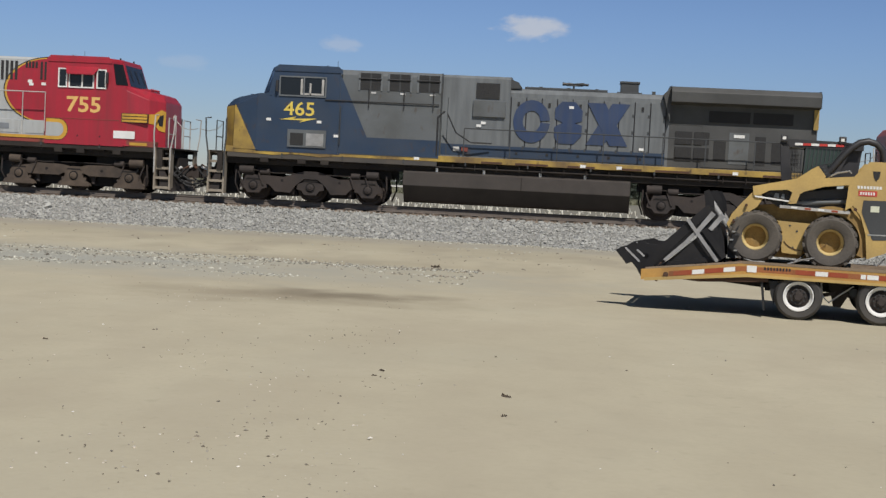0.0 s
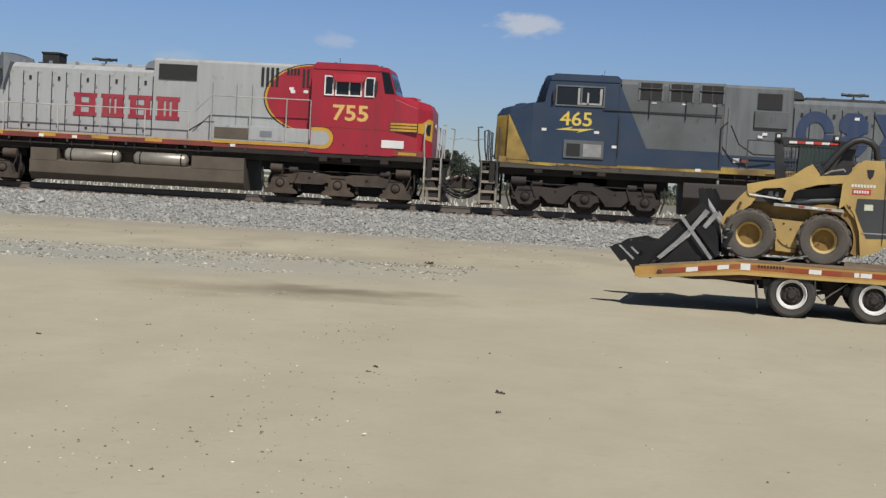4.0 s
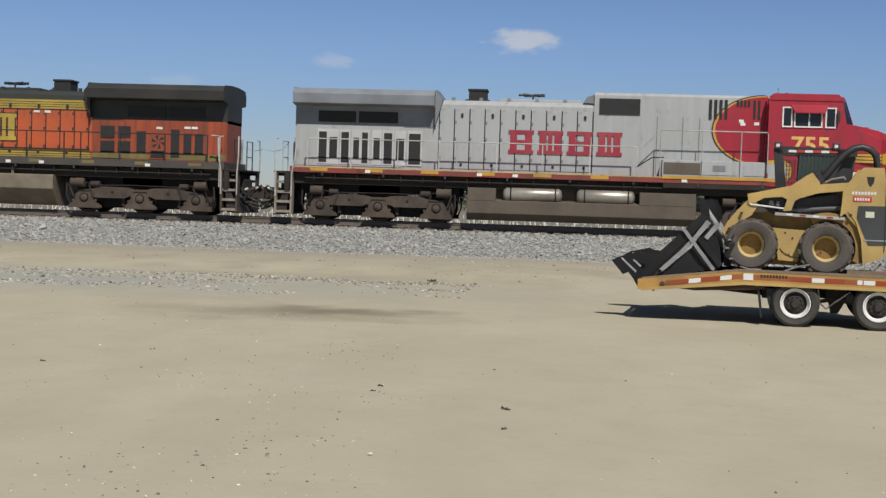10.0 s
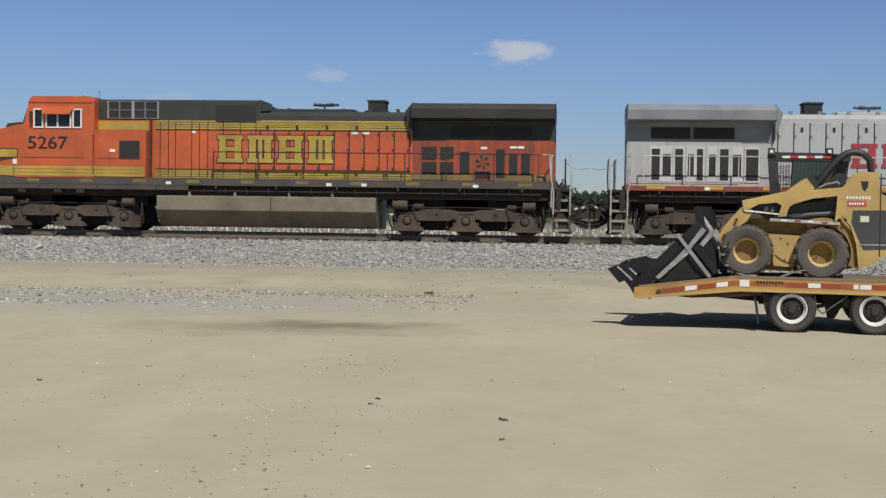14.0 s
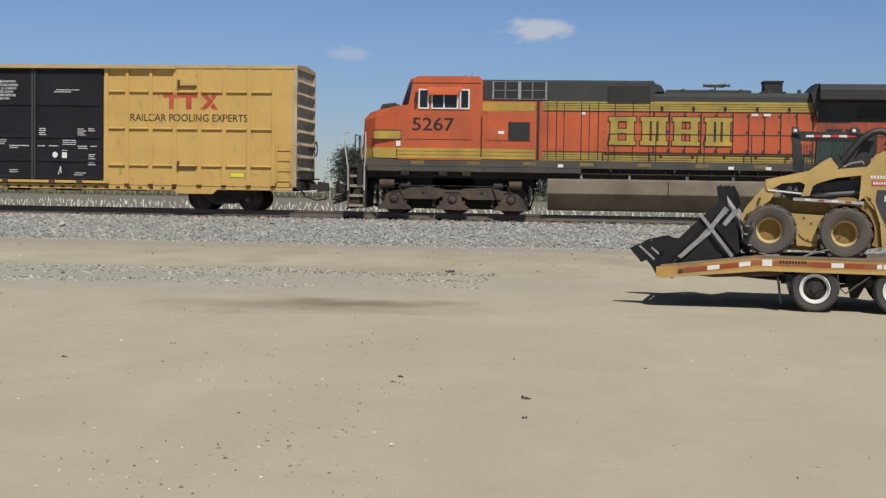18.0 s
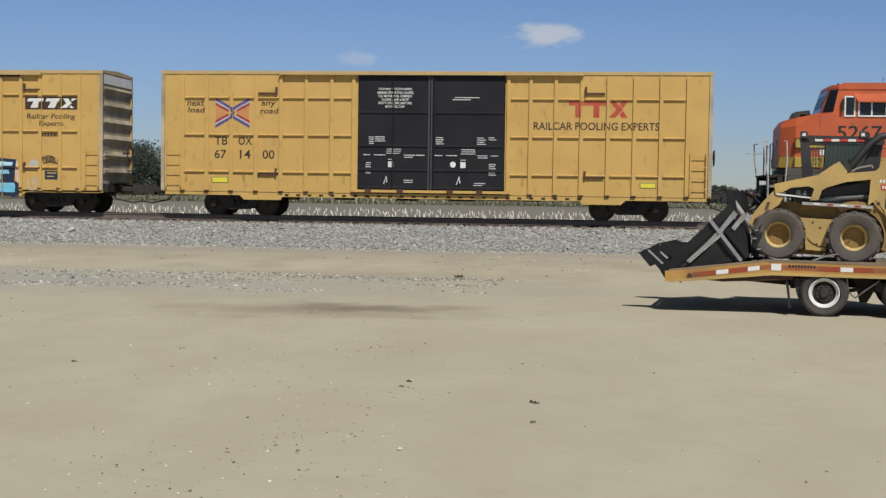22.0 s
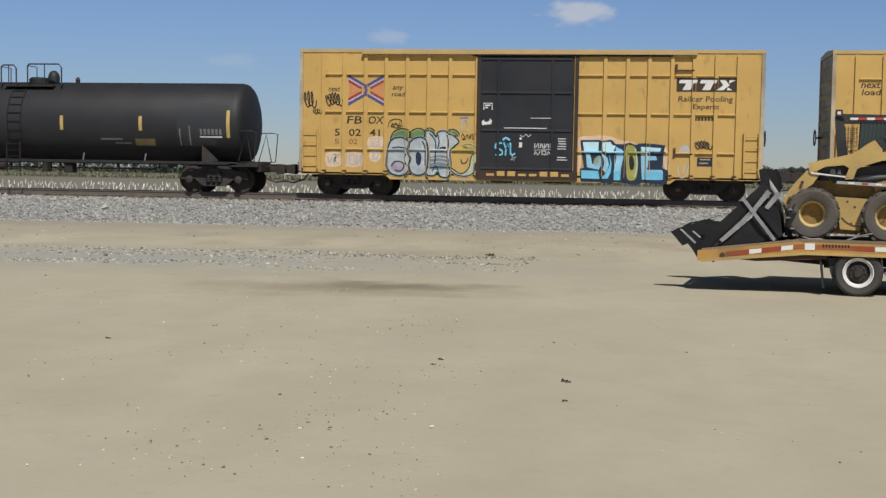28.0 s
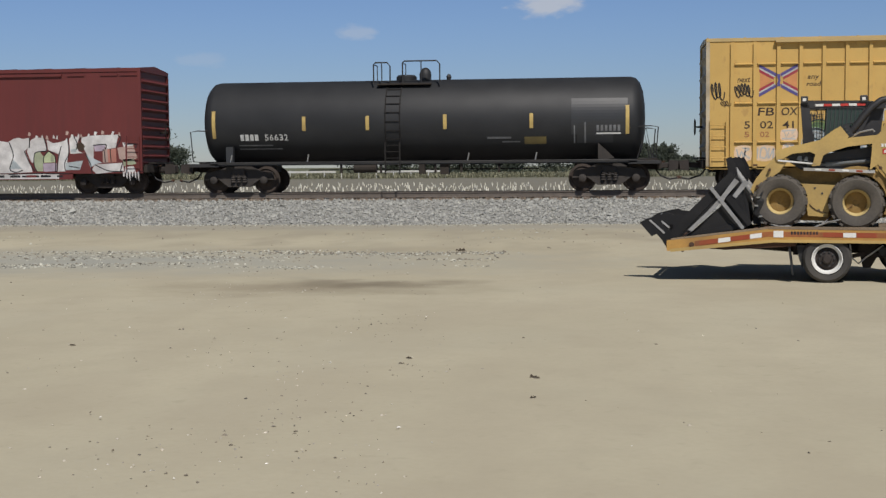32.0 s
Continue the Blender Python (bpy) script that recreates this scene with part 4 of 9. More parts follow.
# ---- locomotives ----
def smooth(pts, n=4, closed=False):
    """A rounded run through the given corners."""
    out, k = [], len(pts)
    for i in range(k if closed else k - 1):
        p = [pts[(i + j) % k] if closed else pts[min(max(i + j, 0), k - 1)] for j in (-1, 0, 1, 2)]
        for u in range(n):
            t = u / n
            out.append(tuple(0.5 * (2 * p[1][c] + (p[2][c] - p[0][c]) * t + (2 * p[0][c] - 5 * p[1][c] + 4 * p[2][c] - p[3][c]) * t * t + (3 * p[1][c] - p[0][c] - 3 * p[2][c] + p[3][c]) * t ** 3) for c in (0, 1)))
    return out if closed else out + [pts[-1]]


AXLES = (8.92, 6.94, 4.95, -4.95, -6.97, -9.0)


def loco_truck(parent, cx, f, material="truck", steer=False):
    """A three-axle side frame with pedestals, journal boxes, springs and brake gear; each side a part."""
    for s in (-1, 1):
        y = s * 1.12
        out = lambda d0, d1: sorted((y + s * d0, y + s * d1))
        g = Geo(f)
        if steer:
            g.side([(cx + a, z) for a, z in ((-2.35, 0.60), (-2.25, 0.84), (-1.55, 0.83), (-0.95, 0.80), (-0.25, 1.03), (0.25, 1.03), (0.95, 0.80), (1.55, 0.83), (2.25, 0.84), (2.35, 0.60), (1.45, 0.56), (1.22, 0.33), (0.72, 0.31), (0.52, 0.58), (0.25, 0.80), (-0.25, 0.80), (-0.52, 0.58), (-0.72, 0.31), (-1.22, 0.33), (-1.45, 0.56))], y - 0.09, y + 0.09)
        else:
            g.side([(cx + a, z) for a, z in ((-2.15, 0.56), (-2.05, 0.74), (-1.62, 0.80), (-1.45, 0.88), (-0.5, 0.86), (-0.25, 0.80), (0.25, 0.80), (0.5, 0.86), (1.45, 0.88), (1.62, 0.80), (2.05, 0.74), (2.15, 0.56), (1.55, 0.52), (0.55, 0.52), (0.4, 0.60), (-0.4, 0.60), (-0.55, 0.52), (-1.55, 0.52))], y - 0.09, y + 0.09)
        for a in (-2.0, 0, 2.0):
            if steer:
                g.side([(cx + a + p, z) for p, z in ((-0.46, 0.44), (-0.42, 0.60), (-0.2, 0.66), (0.2, 0.66), (0.42, 0.60), (0.46, 0.44), (0.3, 0.40), (0.2, 0.26), (-0.2, 0.26), (-0.3, 0.40))], *out(-0.11, 0.11))
            else:
                g.side([(cx + a + p, z) for p, z in ((-0.55, 0.16), (-0.50, 0.26), (-0.34, 0.36), (-0.28, 0.62), (-0.18, 0.70), (0.18, 0.70), (0.28, 0.62), (0.34, 0.36), (0.50, 0.26), (0.55, 0.16))], *out(-0.11, 0.12))
        fr = part("truck_frame", g, material, parent, "dusty cast steel truck side frame", 0.02)
        for a in (-2.0, 0, 2.0):
            b = Geo(f).turned([(0.0, 0), (0.12, 0), (0.12, s * 0.05), (0.09, s * 0.07), (0.05, s * 0.07), (0.05, s * 0.09), (0.0, s * 0.09)], (cx + a, y + s * 0.11, 0.50), 16)
            part("journal_box", b, material, fr, smooth=True)
            # near-black rings, slots and hole discs paint the shade of recesses
            part("journal_ring", Geo(f).turned([(0.125, 0), (0.165, 0), (0.165, s * 0.012), (0.125, s * 0.012)], (cx + a, y + s * 0.12, 0.50), 18, "y", True), "caster", fr)
            part("pedestal_slot", Geo(f).side([(cx + a + p, z) for p, z in ((-0.26, 0.70), (-0.22, 0.745), (0.22, 0.745), (0.26, 0.70))], *out(0.09, 0.127)), "caster", fr)
            if not steer:
                for d in (-0.40, 0.40):
                    part("pedestal_notch", Geo(f).side(arc(cx + a + d, 0.40, 0.05, 0.05, 0, 330, 8), *out(0.06, 0.10)), material, fr)
        for a in (-1.0, 1.0):
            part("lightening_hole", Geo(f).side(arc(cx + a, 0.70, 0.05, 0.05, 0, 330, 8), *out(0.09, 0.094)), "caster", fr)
            # near-black boxes stand in for brake rigging and the shade between the wheels
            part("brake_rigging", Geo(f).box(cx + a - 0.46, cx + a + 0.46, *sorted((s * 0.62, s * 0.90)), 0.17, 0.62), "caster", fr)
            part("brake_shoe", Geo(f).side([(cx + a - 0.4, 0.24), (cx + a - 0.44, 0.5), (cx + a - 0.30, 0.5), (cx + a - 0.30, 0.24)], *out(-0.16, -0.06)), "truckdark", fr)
        for a, w, h in ((-2.35, 0.42, 0.30), (-1.7, 0.30, 0.20), (1.45, 0.34, 0.22), (2.0, 0.5, 0.32)):
            part("brake_cylinder", Geo(f).rod((cx + a, y + s * 0.04, 0.86 + h * 0.5), (cx + a + w, y + s * 0.04, 0.86 + h * 0.5), h * 0.5, 12), material if w > 0.4 else "truckdark", fr, smooth=True)
            part("brake_lever", Geo(f).side([(cx + a + w, 0.9), (cx + a + w + 0.06, 0.96), (cx + a + w - 0.1, 0.52), (cx + a + w - 0.16, 0.5)], *out(0.10, 0.15)), "truckdark", fr)
        c = Geo(f).tube([(cx - 2.3, y + s * 0.06, 1.02), (cx - 1.2, y + s * 0.08, 0.94), (cx + 0.2, y + s * 0.06, 0.96), (cx + 1.3, y + s * 0.08, 0.94), (cx + 2.2, y + s * 0.06, 1.04)], 0.018, 6)
        part("brake_pipe", c, "underframe", fr)
        for a in (-2.62, 2.62):
            part("sand_pipe", Geo(f).tube([(cx + a, y + s * 0.1, 1.0), (cx + a * 1.01, y + s * 0.08, 0.55), (cx + a * 0.96, y - s * 0.1, 0.14)], 0.028), "truckdark", fr)
    b = Geo(f).box(cx - 2.3, cx + 2.3, -0.55, 0.55, 0.40, 0.9)
    b.box(cx - 0.7, cx + 0.7, -0.95, 0.95, 0.88, 1.25)
    part("bolster", b, "underframe", parent)
    for a in (-2.0, 0, 2.0):
        mb = Geo(f).box(cx + a - 0.5, cx + a + 0.5, -0.6, 0.6, 0.25, 0.95)
        part("traction_motor", mb, "underframe", parent, bevel=0.03)
    part("air_duct", Geo(f).box(cx - 2.75, cx + 2.75, -0.95, 0.95, 0.92, 1.25), "caster", parent)


def stairs(parent, x0, x1, f, rail_mat, plate="treadtan"):
    """The corner steps at one end, on both sides."""
    for s in (-1, 1):
        st = part("stair_stringer", Geo(f).box(x0 + 0.05, x1 - 0.05, *sorted((s * 1.2, s * 1.24)), 1.45, 1.6), "underframe", parent)
        for i in range(5):
            z = 0.20 + i * 0.335
            y0 = 1.52 - i * 0.035
            part("step", Geo(f).box(x0 + 0.05, x1 - 0.05, *sorted((s * y0, s * (y0 - 0.26))), z, z + 0.085), "treadtan", st)
        for x in (x0, x1 - 0.06):
            p = Geo(f).side([(x, 0.16), (x + 0.06, 0.16), (x + 0.06, 1.62), (x, 1.62)], *sorted((s * 1.2, s * 1.53)))
            part("step_plate", p, plate, st)
        for x in (x0 + 0.02, x1 - 0.02):
            h = Geo(f).tube([(x, s * 1.55, 0.75), (x, s * 1.57, 1.5), (x + (0.10 if x > x0 + 0.1 else -0.04), s * 1.55, 2.1), (x + (0.14 if x > x0 + 0.1 else -0.02), s * 1.5, 2.72), (x + 0.02, s * 1.3, 2.74)], 0.026, 6)
            part("grab_rail", h, "railing" if rail_mat == "black" else rail_mat, st)


def end_gear(parent, x, f, rail_mat):
    """Coupler, plough, hoses and end railing beyond a headstock at x."""
    g = Geo(f).box(x, x + 0.18, -1.5, 1.5, 0.95, 1.6)
    part("headstock", g, "underframe", parent, bevel=0.01)
    g = Geo(f).side([(x + 0.05, 0.95), (x + 0.12, 0.16), (x + 0.55, 0.12), (x + 0.2, 0.95)], -1.4, 1.4)
    part("plough", g, "truckdark", parent, bevel=0.01)
    g = Geo(f).box(x, x + 0.75, -0.12, 0.12, 0.72, 0.98)
    g.side([(x + 0.7, 0.66), (x + 0.72, 1.03), (x + 1.14, 1.03), (x + 1.14, 0.66)], -0.22, 0.2)
    part("coupler", g, "truckdark", parent, bevel=0.03)
    for k, (yy, low, zz) in enumerate(((-1.0, 0.42, 1.42), (-0.85, 0.30, 1.35), (-0.66, 0.52, 1.45), (-0.5, 0.36, 1.2), (0.55, 0.45, 1.3), (0.8, 0.36, 1.35))):
        h = Geo(f).tube([(x + 0.14 + 0.98 * t, yy + 0.02 * k * t, zz - (zz - low) * math.sin(math.pi / 2 * t) ** (0.55 + 0.08 * k)) for t in (0, 0.04, 0.1, 0.2, 0.34, 0.52, 0.75, 1.0)], 0.034, 6)
        part("air_hose", h, "hose", parent)
    part("draft_pocket", Geo(f).box(x + 0.15, x + 0.5, -0.55, 0.55, 0.55, 1.3), "underframe", parent, bevel=0.03)
    r = random.Random(int(x * 10))
    for k in range(5):
        yk, top, sag = -1.2 + k * 0.22, r.uniform(1.2, 1.55), r.uniform(0.4, 0.95)
        out, rise = r.uniform(0.6, 1.05), r.uniform(0.1, 0.4)
        run = smooth([(x + 0.16, top), (x + 0.24, top - 0.05), (x + 0.30 + 0.1 * r.random(), (top + sag) / 2), (x + out * 0.62, sag), (x + out, sag + rise)], 4)
        part("air_hose", Geo(f).tube([(a, yk + 0.05 * math.sin(3 * a), b) for a, b in run], r.uniform(0.024, 0.036), 6), "hose", parent)
        part("hose_end", Geo(f).rod((run[-1][0], yk, run[-1][1]), (run[-1][0] + 0.10, yk, run[-1][1] + 0.06), 0.042, 8), "print" if k % 2 else "rust", parent)
    for yk, zk in ((-1.1, 1.48), (-0.8, 1.36), (-0.45, 1.50)):
        part("hose_tap", Geo(f).box(x + 0.16, x + 0.28, yk - 0.05, yk + 0.05, zk - 0.08, zk + 0.06), "print", parent, bevel=0.015)
    for s in (-1, 1):
        h = Geo(f)
        h.tube([(x + 0.3, s * 0.45, 1.6), (x + 0.3, s * 0.45, 2.65), (x + 0.3, s * 1.25, 2.65), (x + 0.3, s * 1.25, 1.6)], 0.022)
        h.tube([(x + 0.3, s * 0.45, 2.1), (x + 0.3, s * 1.25, 2.1)], 0.018)
        part("end_railing", h, rail_mat, parent)
    part("end_platform", Geo(f).box(x - 0.05, x + 0.55, -1.5, 1.5, 1.57, 1.62), "underframe", parent)
    h = Geo(f).tube([(x + 0.3, -0.45, 2.6), (x + 0.5, -0.45, 2.38), (x + 0.8, -0.45, 2.3), (x + 1.1, -0.45, 2.36)], 0.012)
    part("safety_chain", h, "steel", parent)


def side_rail(parent, xs, z0, z1, f, rail_mat, s, top=True):
    for x in xs:
        part("handrail_post", Geo(f).box(x - 0.018, x + 0.018, s * 1.47 - 0.018, s * 1.47 + 0.018, z0, z1), rail_mat, parent)
    part("handrail", Geo(f).rod((xs[0], s * 1.47, z1), (xs[-1], s * 1.47, z1), 0.02, 6), rail_mat, parent)


def frame_window(parent, x0, x1, z0, z1, y, f, s, mullions=(), frame_mat="white", w=0.05):
    """A glazed cab window: pane set in a raised frame."""
    yy = sorted((y * s, (y + 0.012) * s))
    pane = part("window_pane", Geo(f).box(x0, x1, *yy, z0, z1), "glass", parent)
    g = Geo(f)
    yo = sorted((y * s, (y + 0.04) * s))
    g.box(x0 - w, x1 + w, *yo, z1, z1 + w).box(x0 - w, x1 + w, *yo, z0 - w, z0)
    for x in (x0 - w, x1, *[m - w / 2 for m in mullions]):
        g.box(x, x + w, *yo, z0, z1)
    part("window_frame", g, frame_mat, pane)


def chamfer(f, s, pts, d=0.008):
    """An area on the slanting corner of a nose; pts are (share across it, height)."""
    vs = [(9.62 + 0.47 * u + 0.70 * e, s * (1.38 - 0.46 * u + 0.71 * e), z) for e in (d, -0.01) for u, z in pts]
    n = len(pts)
    return Geo(f).add(vs, [tuple(range(n)), tuple(range(2 * n - 1, n - 1, -1))] + [(i, (i + 1) % n, n + (i + 1) % n, n + i) for i in range(n)])


def patch(name, pts, f, s, y, material, parent, thick=0.006, label=""):
    """A flat painted or plate area proud of a side."""
    return part(name, Geo(f).side(pts, *sorted((s * y, s * (y + thick)))), material, parent, label)


def rect(x0, x1, z0, z1):
    return [(x0, z0), (x1, z0), (x1, z1), (x0, z1)]


def arc(cx, cz, rx, rz, a0, a1, n=14):
    return [(cx + rx * math.cos(radians(a0 + (a1 - a0) * i / n)), cz + rz * math.sin(radians(a0 + (a1 - a0) * i / n))) for i in range(n + 1)]


def locomotive(centre, f, kind, label):
    c = dict(
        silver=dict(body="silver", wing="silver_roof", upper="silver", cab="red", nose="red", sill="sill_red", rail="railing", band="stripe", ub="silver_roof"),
        blue=dict(body="hoodgrey", wing="winggrey", upper="csxgrey", cab="blue", nose="blue", sill="safety", rail="greydark", band="safety", ub="greydark"),
        orange=dict(body="orange", wing="shadegreen", upper="green", cab="orange", nose="orange", sill="sillgrey", rail="black", band="goldband", ub="green"))[kind]
    t = thing("freight_locomotive", label, "locomotive", pose(centre, 0, RAIL), "cars of the goods train")
    CARS.append((t, centre))
    hood = 0.94
    zs = 1.62
    # frame and walkway
    part("underframe", Geo(f).box(-9.9, 9.9, -1.25, 1.25, 1.22, 1.6), "underframe", t, bevel=0.02)
    part("walkway", Geo(f).box(-10.0, 9.9, -1.485, 1.485, 1.60, 1.80 if kind != "orange" else 1.86), c["sill"], t, bevel=0.01)
    for s in (-1, 1):
        if kind == "orange":
            for i in range(10):
                patch("reflector", rect(-9.2 + i * 1.9, -8.75 + i * 1.9, 1.68, 1.79), f, s, 1.486, "dullband", t)
        if kind == "silver":
            for i in range(6):
                patch("sill_line", rect(-9.9 + i * 2.1, -7.84 + i * 2.1, 1.765, 1.80), f, s, 1.486, "strip", t, 0.004)
                patch("sill_marking", rect(-9.3 + i * 1.9, -8.7 + i * 1.9, 1.66, 1.76), f, s, 1.486, "stripe", t)
        for x in (-7.4, -3.6, -2.4, 3.2):
            patch("reflector", rect(x, x + 0.18, 1.63, 1.73), f, s, 1.494, "white", t)
        patch("sill_skirt", rect(2.6, 9.85, 1.44, zs), f, s, 1.43, "sillgrey" if kind != "silver" else "underframe", t, 0.045)
        g = Geo(f)
        for x in [-9.2 + 0.75 * i for i in range(25)]:
            g.box(x, x + 0.03, *sorted((s * 1.22, s * 1.42)), 1.36, 1.6)
        g.rod((-9.5, s * 1.35, 1.42), (9.5, s * 1.35, 1.42), 0.03)
        part("pipe_run", g, "underframe", t)
    # long hood
    roof = [(-hood, 1.8), (-hood, 4.05), (-hood + 0.14, 4.2), (-0.3, 4.25), (0.3, 4.25), (hood - 0.14, 4.2), (hood, 4.05), (hood, 1.8)]
    hood_ob = part("hood", Geo(f).along(roof, -5.1, 0.25), c["body"], t)
    if kind == "orange":
        low = [(-hood, 1.86), (-hood, 3.9), (hood, 3.9), (hood, 1.86)]
        hood_ob.data = Geo(f).along(low, -5.1, 0.25).mesh("hood")
        hood_ob.data.materials.append(M["orange"])
        part("hood_roof", Geo(f).along([(-hood - 0.004, 3.88), (-hood - 0.004, 4.05), (-hood + 0.14, 4.2), (0, 4.26), (hood - 0.14, 4.2), (hood + 0.004, 4.05), (hood + 0.004, 3.88)], -5.1, 0.25), "green", t)
    # radiator section with overhanging wings
    part("radiator_cab", Geo(f).along([(-hood, 1.8), (-hood, 3.3), (hood, 3.3), (hood, 1.8)], -9.95, -5.1), "orangesoot" if kind == "orange" else "winggrey" if kind == "blue" else c["body"], t)
    wing = [(-hood - 0.01, 3.22), (-hood - 0.02, 3.90), (-1.5, 3.96), (-1.52, 4.3), (-1.36, 4.47), (-0.4, 4.53), (0.4, 4.53), (1.36, 4.47), (1.52, 4.3), (1.5, 3.96), (hood + 0.02, 3.90), (hood + 0.01, 3.22)]
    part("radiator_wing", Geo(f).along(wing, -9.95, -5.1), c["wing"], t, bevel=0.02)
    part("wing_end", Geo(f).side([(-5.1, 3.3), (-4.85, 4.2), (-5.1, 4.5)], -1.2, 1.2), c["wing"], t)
    for s in (-1, 1):
        for a, b in ((-9.15, -7.85), (-7.75, -6.4)):
            g = Geo(f).side(rect(a, b, 3.36, 3.74), *sorted((s * 0.95, s * 0.985)))
            part("radiator_screen", g, "mesh", t)
        patch("radiator_panel", rect(-9.9, -6.2, 1.86, 3.25), f, s, hood, "orangesoot" if kind == "orange" else "winggrey" if kind == "blue" else c["body"], t, 0.02)
    # equipment box ahead of the hood, dynamic brake
    part("equipment_cab", Geo(f).along([(-hood - 0.02, 1.8), (-hood - 0.02, 4.5), (-hood + 0.06, 4.58), (hood - 0.06, 4.58), (hood + 0.02, 4.5), (hood + 0.02, 1.8)], 0.25, 6.05), "green" if kind == "orange" else c["body"], t, bevel=0.015)
    part("box_end", Geo(f).side([(0.25, 4.2), (0.25, 4.5), (0.0, 4.42), (-0.12, 4.22)], -0.9, 0.9), c["ub"], t)
    for s in (-1, 1):
        patch("brake_grille", rect(0.42, 1.78, 3.84, 4.38) if kind != "blue" else rect(0.62, 1.42, 3.82, 4.34), f, s, hood + 0.03, "mesh", t, 0.02)
    # cab and nose
    zc = dict(silver=1.62, blue=1.71, orange=1.87)[kind]
    cabx = [(5.98, zc), (5.98, 4.5), (6.1, 4.6), (8.14, 4.6), (8.24, 4.5), (8.42, 3.64), (8.80, 3.58), (8.80, zc)]
    cab = part("cab", Geo(f).side(cabx, -1.5, 1.5), c["cab"], t, bevel=0.04)
    rings = [[(8.78, 1.5, zc), (9.62, 1.38, zc), (10.09, 0.92, zc)], [(8.78, 1.5, 3.55), (9.60, 1.36, 3.24), (10.05, 0.91, 3.20)], [(8.78, 1.15, 3.68), (9.56, 1.02, 3.52), (9.90, 0.66, 3.44)]]
    vs = [q for r3 in rings for q in r3 + [(x, -y, z) for x, y, z in reversed(r3)]]
    fs = [(6 * k + i, 6 * k + (i + 1) % 6, 6 * k + 6 + (i + 1) % 6, 6 * k + 6 + i) for k in (0, 1) for i in range(6)] + [tuple(range(6)), tuple(range(12, 18))]
    part("nose", Geo(f).add(vs, fs), c["nose"], t, bevel=0.03)
    lo, hi = [(8.40, -1.5), (8.80, -0.98), (8.80, 0.98), (8.40, 1.5)], [(8.24, -1.46), (8.50, -0.94), (8.50, 0.94), (8.24, 1.46)]
    back = [(8.2, 1.46), (8.2, -1.46)]
    vs = [(x, y, 3.58) for x, y in lo + back] + [(x, y, 4.5) for x, y in hi + back] + [(x - 0.06, y * 0.97, 4.6) for x, y in hi + back]
    fs = [(6 * k + i, 6 * k + (i + 1) % 6, 6 * k + 6 + (i + 1) % 6, 6 * k + 6 + i) for k in (0, 1) for i in range(6)] + [tuple(range(6)), tuple(range(12, 18))]
    part("cab_front", Geo(f).add(vs, fs), c["cab"], cab, bevel=0.015)
    for (p, q), cut in ((((0, 1)), 0.12), ((1, 2), 0.05), ((2, 3), 0.12)):
        l0, l1, h0, h1 = [Vector((*r2, z)) for r2, z in ((lo[p], 3.58), (lo[q], 3.58), (hi[p], 4.5), (hi[q], 4.5))]
        nrm = (l1 - l0).cross(h0 - l0).normalized() * 0.008
        face = [l0.lerp(h0, v).lerp(l1.lerp(h1, v), u) for u, v in ((cut, 0.14), (1 - cut, 0.14), (1 - cut, 0.92), (cut, 0.92))]
        part("windshield", Geo(f).add([tuple(w + nrm) for w in face] + [tuple(w - nrm) for w in face], [(0, 1, 2, 3), (7, 6, 5, 4), (0, 1, 5, 4), (1, 2, 6, 5), (2, 3, 7, 6), (3, 0, 4, 7)]), "glass", cab)
    for s in (-1, 1):
        if kind == "blue":
            frame_window(cab, 6.52, 8.06, 3.62, 4.22, 1.5, f, s, (7.25,), "hoodgrey", 0.045)
            for bar in (rect(6.56, 6.64, 3.64, 4.18), rect(7.00, 7.06, 3.64, 4.04), rect(7.30, 7.37, 3.64, 4.18), rect(6.64, 7.30, 3.64, 3.70)):
                patch("window_sash", bar, f, s, 1.503, "railing", cab, 0.016)
        else:
            frame_window(cab, 6.42, 6.66, 3.58, 4.16, 1.5, f, s, (), "white", 0.045)
            frame_window(cab, 6.80, 7.62, 3.58, 4.02, 1.5, f, s, (7.24,), "white", 0.045)
            frame_window(cab, 7.80, 8.06, 3.58, 4.16, 1.5, f, s, (), "white", 0.045)
            part("sun_visor", Geo(f).add([(6.62, s * 1.5, 4.28), (7.84, s * 1.5, 4.28), (7.72, s * 1.74, 4.03), (6.76, s * 1.74, 4.03), (6.62, s * 1.5, 4.25), (7.84, s * 1.5, 4.25), (7.72, s * 1.74, 3.99), (6.76, s * 1.74, 3.99)], [(0, 1, 2, 3), (4, 5, 6, 7), (0, 1, 5, 4), (1, 2, 6, 5), (2, 3, 7, 6), (3, 0, 4, 7)]), c["cab"], cab)
    g = Geo(f)
    for x, y in ((6.6, -0.8), (7.4, 0.4), (8.1, -0.2), (8.2, 0.9), (7.0, -0.1)):
        g.rod((x, y, 4.58), (x, y, 4.72), 0.03)
    g.tube([(6.35, -0.7, 4.6), (6.35, -0.7, 4.68), (6.75, -0.7, 4.68), (6.75, -0.7, 4.6)], 0.015)
    part("roof_fittings", g, "black", t)
    g = Geo(f).tube([(9.2, 0, 3.6), (9.2, 0, 3.68), (9.5, 0, 3.62)], 0.03)
    g.box(9.0, 9.35, -0.5, 0.5, 3.55, 3.66)
    part("nose_hatch", g, c["nose"], t, bevel=0.02)
    part("headlight", Geo(f).turned([(0.0, 0.0), (0.09, 0.0), (0.1, 0.03), (0, 0.03)], (10.07, 0, 2.7), 12, "x"), "white", t)
    # stack and horns
    fm = "mesh" if kind != "blue" else "greydark"
